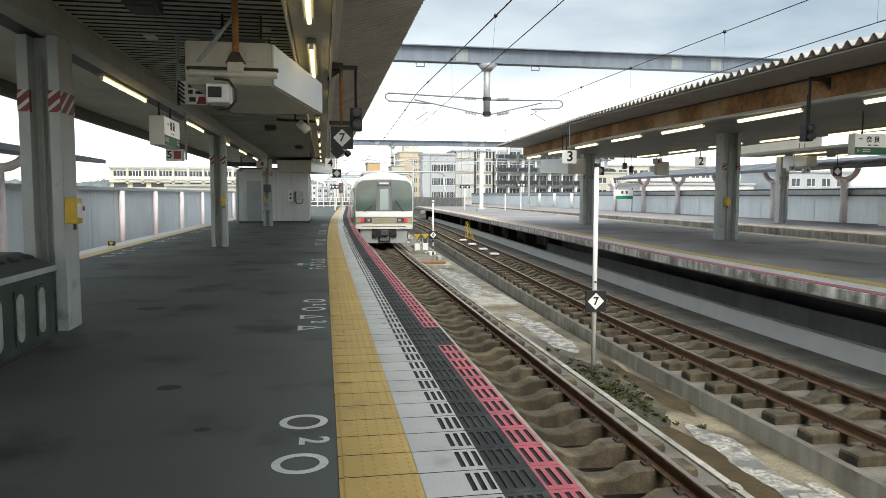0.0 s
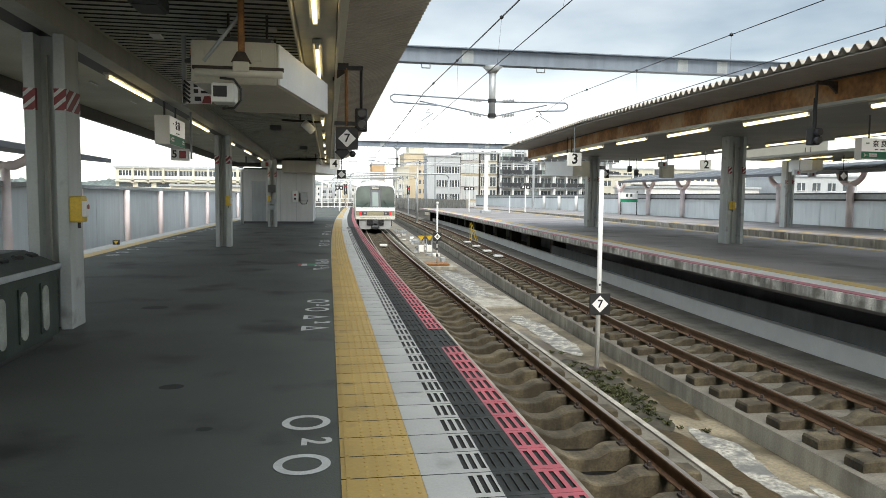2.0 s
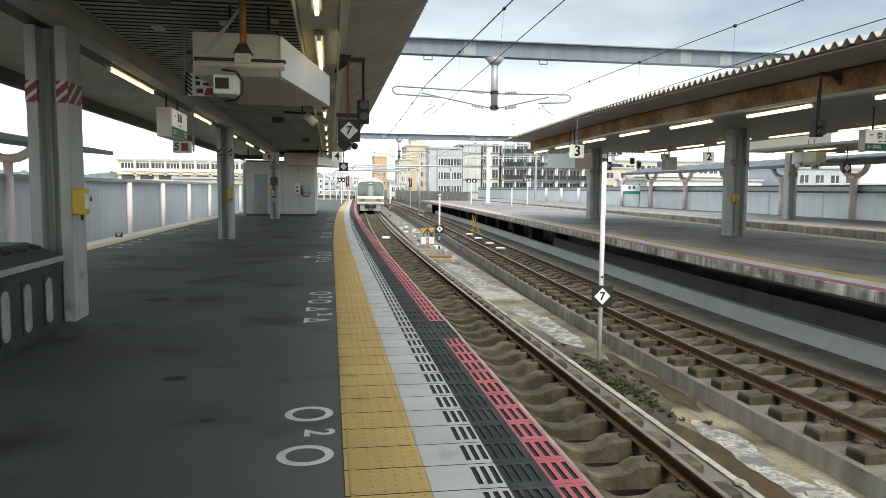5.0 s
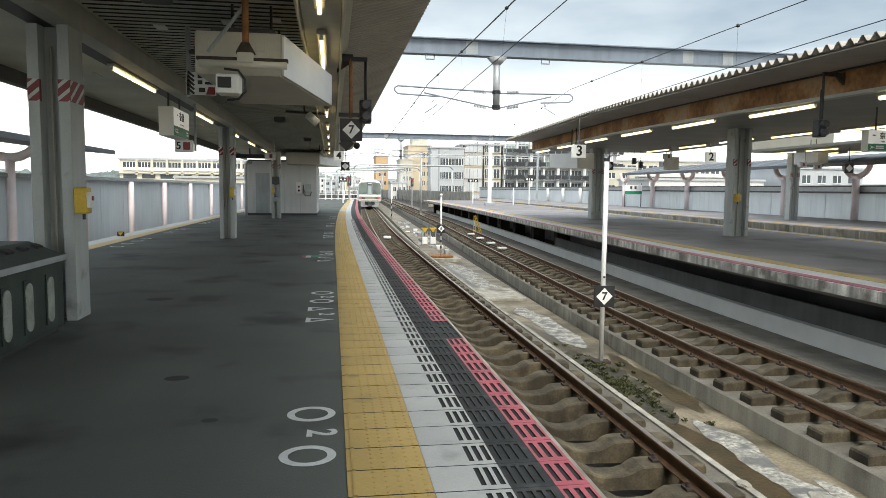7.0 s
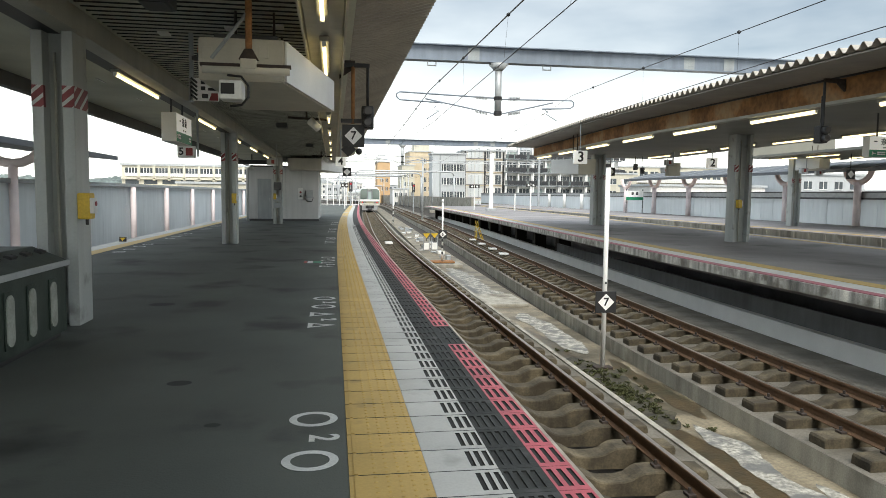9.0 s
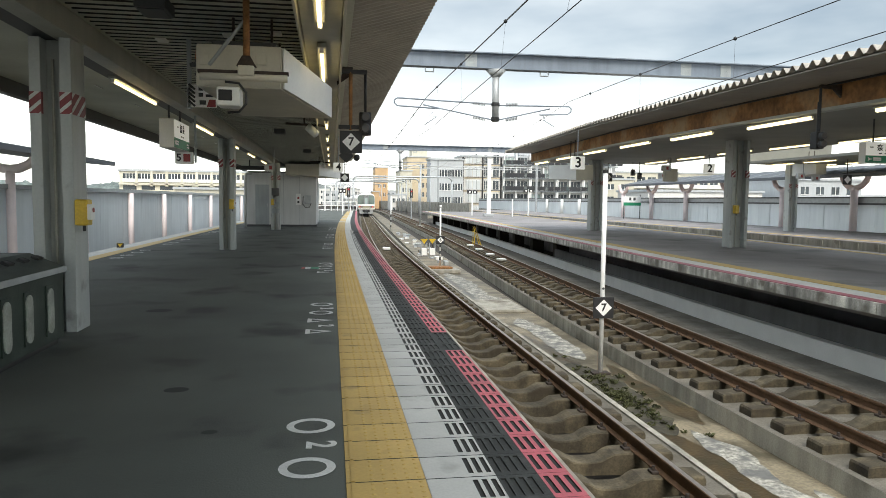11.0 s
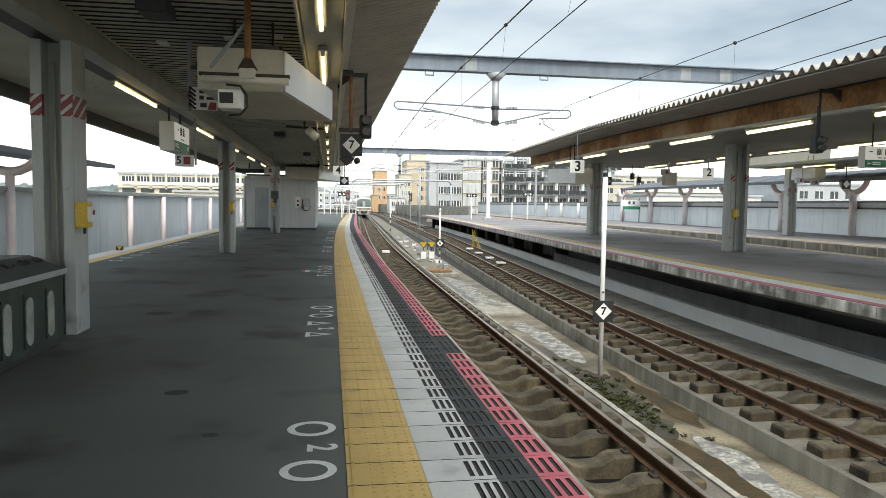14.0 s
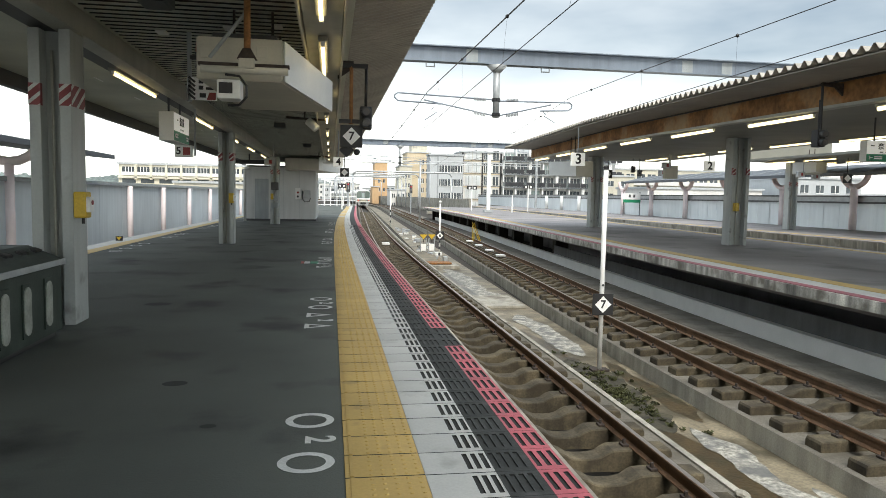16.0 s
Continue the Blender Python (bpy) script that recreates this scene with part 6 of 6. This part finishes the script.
bm.from_pydata(verts, [], faces)
bm.materials.append(M["weed"])
tagged(part("weeds", bm, None), "low dark weeds and moss round the post's foot", "weeds", "", "stuff")
for x, y, s in ((4.85, 6.15, 1.0), (4.98, 5.9, 0.7), (3.86, 5.9, 0.8)):
    t = thing("rubble", "broken grey chunk of concrete in the channel", "rubble", pose(x, y, -1.66 if x > 4 else -1.36, 0, 0, 40 * s), "rubble")
    bm = B()
    bmesh.ops.create_icosphere(bm, subdivisions=2, radius=0.09 * s)
    for v in bm.verts:
        v.co *= 1 + 0.4 * noise.noise(v.co * 14)
        v.co.z = max(v.co.z * 0.6, -0.01)
    part("chunk", bm, M["concrete"], t)
t = thing("track_beacon", "small white transponder box between the rails", "transponder", pose(TRACK + bend(38), 38.0, -1.24))
bm = B()
box(bm, -0.2, 0.2, -0.25, 0.25, -0.05, 0.06, 0.02)
part("box", bm, M["white"], t)
for y in (31.0, 34.0, 37.5, 41.0):
    t = thing("track_beacon", "small white transponder box on the second track", "transponder", pose(TRACK_FAR + bend_far(y) + 0.25, y, -1.24), "transponders")
    bm = B()
    box(bm, -0.19, 0.19, -0.2, 0.2, -0.05, 0.03, 0.02)
    part("box", bm, M["white"], t)

# ---- platform markings ----
def mark_text(text, size, x, y):
    o = words("platform_marking", text, size, pose(x, y, 0.001, 0, 0, -90), M["paint_white"], None, 0.0015)
    tagged(o, "worn white boarding mark painted on the asphalt", "floor marking", "boarding marks", "structure")


def ring_mark(x, y, w=0.30, l=0.29, thick=0.047):
    bm = B()
    n = 40
    rings = [[bm.verts.new((x + (w / 2 - d) * math.cos(2 * math.pi * i / n), y + (l / 2 - d) * math.sin(2 * math.pi * i / n), 0.003)) for i in range(n)] for d in (0.0, thick)]
    for i in range(n):
        bm.faces.new((rings[0][i], rings[0][(i + 1) % n], rings[1][(i + 1) % n], rings[1][i]))
    tagged(part("platform_marking", bm, M["paint_white"]), "worn white ring painted on the asphalt", "floor marking", "boarding marks", "structure")


def triangle_mark(x, y, w=0.30, l=0.28, thick=0.05):
    bm = B()
    out = [(x + w / 2, y), (x - w / 2, y + l / 2), (x - w / 2, y - l / 2)]
    cx, cy = x - w / 6, y
    inn = [(cx + (a - cx) * 0.5, cy + (b - cy) * 0.5) for a, b in out]
    o = [bm.verts.new((a, b, 0.003)) for a, b in out]
    i = [bm.verts.new((a, b, 0.003)) for a, b in inn]
    for k in range(3):
        bm.faces.new((o[k], o[(k + 1) % 3], i[(k + 1) % 3], i[k]))
    tagged(part("platform_marking", bm, M["paint_white"]), "worn white triangle painted on the asphalt", "floor marking", "boarding marks", "structure")


for y, kind in ((4.0, "o"), (7.85, "t"), (9.1, "o"), (14.0, "t"), (15.2, "o"), (20.5, "t"), (22.2, "o"), (26.2, "t"), (28.0, "o"), (32.5, "t"), (34.5, "o")):
    x = -0.145 + bend(y)
    for s in (-1, 1):
        (ring_mark if kind == "o" else triangle_mark)(x, y + 0.345 * s)
    mark_text("2", 0.24, x + 0.06, y)
for y in (17.5, 19.2, 22.5, 24.2, 28.0, 30.0):
    for s in (-1, 1):
        ring_mark(-4.95 + bend(y), y + 0.4 * s)
t = thing("floor_sticker", "small green, white and red notice stuck on the asphalt", "floor sticker", pose(-0.46, 14.5, 0.002), "")
for a, b, mt in ((-0.16, -0.10, "paint_red"), (-0.09, 0.02, "paint_white"), (0.03, 0.19, "paint_green")):
    bm = B()
    box(bm, a, b, -0.2, 0.2, 0, 0.003)
    part("field", bm, M[mt], t)
for y in (44, 52, 60):
    bm = B()
    box(bm, 0.05 + bend(y), 0.42 + bend(y), y - 0.6, y + 0.6, 0.014, 0.018)
    tagged(part("pale_plate", bm, M["tile_white"]), "pale plate let into the yellow line", "floor plate", "floor plates", "structure")
for x, y, w in ((-2.15, 9.1, 0.16), (-1.15, 5.3, 0.09), (-0.75, 4.3, 0.05)):
    bm = B()
    bmesh.ops.create_circle(bm, cap_ends=True, segments=24, radius=w, matrix=Matrix.Translation((x, y, 0.0015)) @ Matrix.Diagonal((1, 0.8, 1, 1)))
    tagged(part("floor_stain", bm, M["slot"]), "dark worn round stain on the asphalt", "stain", "floor stains", "structure")


# ---- the departing train ----
CAR = 20.0


def car_section(scale=1.0, top=3.74):
    w = 1.475 * scale
    pts = [(-w * 0.97, 0.86), (-w, 1.02), (-w, 2.6), (-w * 0.985, 3.0), (-w * 0.92, 3.28), (-w * 0.74, 3.50), (-w * 0.38, 3.66), (0, top - 0.02)]
    return pts + [(-x, z) for x, z in pts[-2::-1]]


def train_car(first):
    """One coach; its origin is between the rails under its near end."""
    t = thing("train_car", "cream and brown-banded commuter train car with red tail lamps" if first else "cream and brown-banded commuter train car coupled ahead", "train car", None, "train cars")
    bm = B()
    rings = []
    for y, s, dz in ((0.0, 0.965, -0.08), (0.12, 0.99, -0.03), (0.35, 1.0, 0.0), (CAR - 0.6, 1.0, 0.0)):
        rings.append([bm.verts.new((x * s, y, z + (dz if z > 2 else 0))) for x, z in car_section()])
    n = len(rings[0])
    for p, q in zip(rings, rings[1:]):
        for i in range(n - 1):
            bm.faces.new((p[i], p[i + 1], q[i + 1], q[i]))
        bm.faces.new((p[n - 1], p[0], q[0], q[n - 1]))
    bm.faces.new(rings[0][::-1])
    bm.faces.new(rings[-1])
    bmesh.ops.recalc_face_normals(bm, faces=bm.faces)
    body = part("body", bm, M["train_white"], t, "white and cream body shell")
    for s in (-1, 1):
        for z0, z1, mt in ((1.15, 1.46, "train_band"),):
            bm = B()
            box(bm, s * 1.476, s * 1.484, 0.36, CAR - 0.62, z0, z1)
            part("side_band", bm, M[mt], body, "brown side band")
        bm = B()
        box(bm, s * 1.476, s * 1.486, 1.2, CAR - 1.4, 1.85, 2.75)
        part("side_windows", bm, M["glass"], body, "dark strip of side windows")
        for y in (3.3, 9.3, 15.3):
            bm = B()
            box(bm, s * 1.48, s * 1.492, y, y + 1.35, 1.05, 2.95)
            part("side_door", bm, M["train_cream"], body)
    bm = B()
    box(bm, -1.25, 1.25, 0.5, CAR - 0.8, 0.35, 1.02)
    part("underframe", bm, M["train_under"], t)
    for y in (3.2, 16.2):
        bm = B()
        box(bm, -1.1, 1.1, y - 1.2, y + 1.2, 0.25, 0.75)
        bg = part("bogie", bm, M["train_under"], t)
        for dy in (-1.05, 1.05):
            for s in (-1, 1):
                bm = B()
                rod(bm, (s * 0.48, y + dy, 0.43), (s * 0.62, y + dy, 0.43), 0.43, 20)
                part("wheel", bm, M["iron"], bg, "", True)
    bm = B()
    box(bm, -0.95, 0.95, 5, 9.5, 3.55, 3.85, 0.08)
    part("roof_unit", bm, M["train_grey"], t)
    if not first:
        return t
    # the end wall with its glazing, lamps and skirt
    end = body

    def plate(name, x0, x1, z0, z1, mt, lab="", y=-0.012, d=0.02, bevel=0.0, parent=end):
        bm = B()
        box(bm, x0, x1, y, y + d, z0, z1, bevel)
        return part(name, bm, M[mt], parent, lab)
    bm = B()
    arch = [(1.415, 1.75), (1.42, 2.6), (1.385, 2.97), (1.30, 3.17), (1.10, 3.28), (0.40, 3.335)]
    prism(bm, arch + [(-x, z) for x, z in arch[::-1]], -0.010, 0.010)
    part("end_frame", bm, M["gangway"], end, "grey window surround")
    for s in (-1, 1):
        bm = B()
        out = [(0.40, 1.79), (1.36, 1.79), (1.405, 1.85), (1.405, 2.6), (1.36, 2.95), (1.27, 3.13), (1.08, 3.24), (0.40, 3.29)]
        prism(bm, [(s * x, z) for x, z in out], -0.026, -0.006)
        part("windscreen", bm, M["windscreen"], end, "large greenish end window")
        bm = B()
        rod(bm, (s * (0.95 if s > 0 else 1.0), -0.04, 1.72), (s * 0.56, -0.04, 2.30 if s > 0 else 2.05), 0.018)
        part("wiper", bm, M["black"], end)
    door = plate("gangway_door", -0.37, 0.37, 1.48, 3.34, "gangway", "grey end door", -0.03, 0.03, 0.02)
    plate("door_window", -0.225, 0.225, 1.80, 2.84, "glass_sky", "", -0.042, 0.015, 0.02, door)
    plate("destination_panel", -0.32, 0.32, 3.02, 3.28, "glass", "", -0.042, 0.015, 0.02, door)
    for z in (3.14,):
        plate("lettering_bar", -0.24, 0.24, z - 0.03, z + 0.05, "train_cream", "", -0.046, 0.006, 0.0, door)
    plate("cheek", -1.41, 1.41, 1.48, 1.74, "train_white", "", -0.034, 0.024)
    plate("end_band", -1.415, 1.415, 1.15, 1.44, "train_band", "brown end band", -0.034, 0.024)
    plate("dark_line", -1.415, 1.415, 1.44, 1.465, "gangway", "", -0.036, 0.024)
    plate("bumper_line", -1.10, 1.10, 0.965, 0.995, "dark_grey", "", -0.022)
    plate("cream_band", -1.42, 1.42, 0.87, 1.13, "train_cream", "", -0.018)
    for s in (-1, 1):
        a, b = sorted((s * 0.62, s * 1.16))
        hs = plate("lamp_cluster", a, b, 1.19, 1.42, "lamp_housing", "", -0.048, 0.02, 0.01)
        a, b = sorted((s * 1.01, s * 1.13))
        plate("tail_lamp", a, b, 1.21, 1.40, "tail_lamp", "glowing red tail lamp", -0.06, 0.014, 0.008, hs)
        a, b = sorted((s * 0.70, s * 0.84))
        plate("head_lamp", a, b, 1.24, 1.37, "insulator", "unlit head lamp", -0.058, 0.012, 0.008, hs)
    bm = B()
    prism(bm, [(-1.08, 0.14), (1.08, 0.14), (1.17, 0.4), (1.19, 0.86), (-1.19, 0.86), (-1.17, 0.4)], 0.12, 0.5)
    part("skirt", bm, M["train_grey"], t, "grey skirt")
    bm = B()
    box(bm, -0.62, 0.62, 0.06, 0.3, 0.42, 0.86)
    box(bm, -0.3, 0.3, 0.04, 0.3, 0.22, 0.42)
    part("coupler_recess", bm, M["black"], t)
    bm = B()
    rod(bm, (0, -0.22, 0.68), (0, 0.2, 0.68), 0.14, 12)
    box(bm, -0.2, 0.2, -0.3, -0.1, 0.55, 0.83, 0.03)
    part("coupler", bm, M["dark_grey"], t)
    bm = B()
    box(bm, -0.22, 0.22, -0.1, 0.04, 0.27, 0.48, 0.02)
    part("jumper_box", bm, M["gangway"], t)
    for s in (-1, 1):
        bm = B()
        pipe(bm, [(s * 0.3, -0.05, 0.80), (s * 0.42, -0.1, 0.56), (s * 0.60, -0.02, 0.66)], 0.03)
        part("hose", bm, M["black"], t)
    bm = B()
    rod(bm, (0, 1.0, 3.55), (0, 1.0, 3.80), 0.06, 10)
    part("antenna", bm, M["train_grey"], t)
    return t


CARS = [train_car(True)] + [train_car(False) for _ in range(5)]
# seconds, and the metres at which the train's near end stands
RUN = [(0.0, 34.9), (1.5, 47.1), (3.5, 63.6), (5.0, 76.0), (7.0, 90.5), (9.0, 104.0), (11.5, 124.0), (13.0, 136.5), (14.5, 147.0), (16.0, 155.0)]


def run_at(t):
    for (a, ya), (b, yb) in zip(RUN, RUN[1:]):
        if t <= b:
            return ya + (yb - ya) * (t - a) / (b - a)
    return RUN[-1][1]


def car_pose(y):
    a, b = bend(y), bend(y + CAR - 1)
    return pose(TRACK + 0.07 + a, y, RAIL, 0, 0, -math.degrees(math.atan2(b - a, CAR - 1)))


# ---- paved edge of this platform: tactile tiles and slotted slabs ----
def tactile_mesh():
    bm = B()
    box(bm, 0.0, 0.4, 0.005, 0.295, -0.03, 0.006)
    box(bm, 0.025, 0.045, 0.01, 0.29, 0.006, 0.011)
    for i in range(5):
        for j in range(5):
            rod(bm, (0.13 + 0.06 * i, 0.03 + 0.06 * j, 0.005), (0.13 + 0.06 * i, 0.03 + 0.06 * j, 0.011), 0.013, 6, 0.008)
    bm.normal_update()
    for f in bm.faces:
        if abs(f.normal.z) < 0.1 and f.calc_center_median().z < 0.0:
            f.material_index = 1
    return mesh_of("tactile_tile", bm, [M["tile_yellow"], M["joint"]])


def slab_mesh(name, x0, x1, material, slots):
    """A slab with a row of long slots sunk into its top."""
    bm = B()
    z = 0.004
    xs = [x0] + [v for c in slots for v in (c - 0.0135, c + 0.0135)] + [x1]
    gap = 0.004 if name == "white_slab" else 0.0015
    ys = [gap, 0.05, 0.262, 0.30 - gap]
    grid = [[bm.verts.new((x, y, z)) for y in ys] for x in xs]
    for i in range(len(xs) - 1):
        for j in range(3):
            f = bm.faces.new((grid[i][j], grid[i + 1][j], grid[i + 1][j + 1], grid[i][j + 1]))
            if i % 2 == 1 and j == 1:
                low = [bm.verts.new((v.co.x, v.co.y, z - 0.008)) for v in f.verts]
                top = list(f.verts)
                bm.faces.remove(f)
                for k in range(4):
                    g = bm.faces.new((top[k], top[(k + 1) % 4], low[(k + 1) % 4], low[k]))
                    g.material_index = 1
                g = bm.faces.new(low)
                g.material_index = 1
    for a, b, c, d in (((x0, ys[0]), (x1, ys[0]), (x1, ys[0]), (x0, ys[0])), ((x0, ys[-1]), (x1, ys[-1]), (x1, ys[-1]), (x0, ys[-1]))):
        bm.faces.new([bm.verts.new((a[0], a[1], z)), bm.verts.new((b[0], b[1], z)), bm.verts.new((c[0], c[1], -0.03)), bm.verts.new((d[0], d[1], -0.03))]).material_index = 1
    for x in (x0, x1):
        bm.faces.new([bm.verts.new((x, ys[0], z)), bm.verts.new((x, ys[-1], z)), bm.verts.new((x, ys[-1], -0.03)), bm.verts.new((x, ys[0], -0.03))])
    bmesh.ops.recalc_face_normals(bm, faces=bm.faces)
    return mesh_of(name, bm, [material, M["slot"]])


X0 = 0.055
KINDS = [("tactile_tile", tactile_mesh(), X0),
         ("white_slab", slab_mesh("white_slab", 0.0, 0.365, M["tile_white"], (0.245, 0.292, 0.339)), X0 + 0.403),
         ("black_slab", slab_mesh("black_slab", 0.0, 0.220, M["tile_black"], (0.025, 0.072, 0.119, 0.166)), X0 + 0.769),
         ("pink_slab", slab_mesh("pink_slab", 0.0, 0.168, M["tile_pink"], (0.030, 0.084, 0.138)), X0 + 0.990)]
DARK_EDGE = slab_mesh("black_slab", 0.0, 0.168, M["tile_black"], (0.030, 0.084, 0.138))
paving = thing("edge_paving", "yellow tactile tiles, pale, black and pink slotted edge slabs", "paving", kind="structure")
bm = B()
ribbon(bm, rect(1.213, EDGE, -0.20, 0.003), plat_ys, bend)
part("nosing", bm, M["concrete"], paving, "pale worn platform nosing")
bm = B()
ribbon(bm, rect(0.03, 1.2, -0.028, -0.016), plat_ys, bend)
part("bedding", bm, M["joint"], paving, "dark joint bed")
ROW0 = 3.415
rest = {k[0]: [] for k in KINDS}
for i in range(-8, 282):
    y = ROW0 + 0.3 * i
    for name, me, x in KINDS:
        gap = name == "pink_slab" and 6.55 < y + 0.15 < 7.2
        if -2 <= i < 96:
            o = new("black_slab" if gap else name, DARK_EDGE if gap else me)
            o.location, o.parent = (x + bend(y), y, 0), paving
        elif not gap:
            rest[name].append((x + bend(y), y))
for name, me, x in KINDS:
    simple = B()
    span = {"tactile_tile": 0.4, "white_slab": 0.365, "black_slab": 0.220, "pink_slab": 0.168}[name]
    lead = {"white_slab": (0.0, 0.30), "black_slab": (-0.065, 0.285)}.get(name, (0.0, span))
    for a, b in rest[name]:
        a, span = a + lead[0], lead[1]
        vs = [simple.verts.new(v) for v in ((a, b + 0.004, 0.005), (a + span, b + 0.004, 0.005), (a + span, b + 0.296, 0.005), (a, b + 0.296, 0.005))]
        simple.faces.new(vs)
    ob = part("far_" + name + "s", simple, me.materials[0], paving)
    tagged(ob, kind="stuff")

# island edge blocks
face = bpy.data.objects["island_edge_face"]
bm = B()
box(bm, -0.012, 0.0, 0.01, 0.985, -0.186, -0.014)
FACE = mesh_of("edge_block", bm, M["face_pale"])
for i in range(62):
    y = 4.0 + i
    o = new("edge_block", FACE)
    o.location, o.parent = (ISLAND + bend_far(y + 0.5), y, 0), face
    o.rotation_euler.z = -math.atan(bend_far(y + 1) - bend_far(y))


def motions():
    for i, car in enumerate(CARS):
        rows = []
        for k in range(33):
            t = 0.5 * k
            rows.append((t, car_pose(run_at(t) + CAR * i)))
        walk(car, rows)


motions()
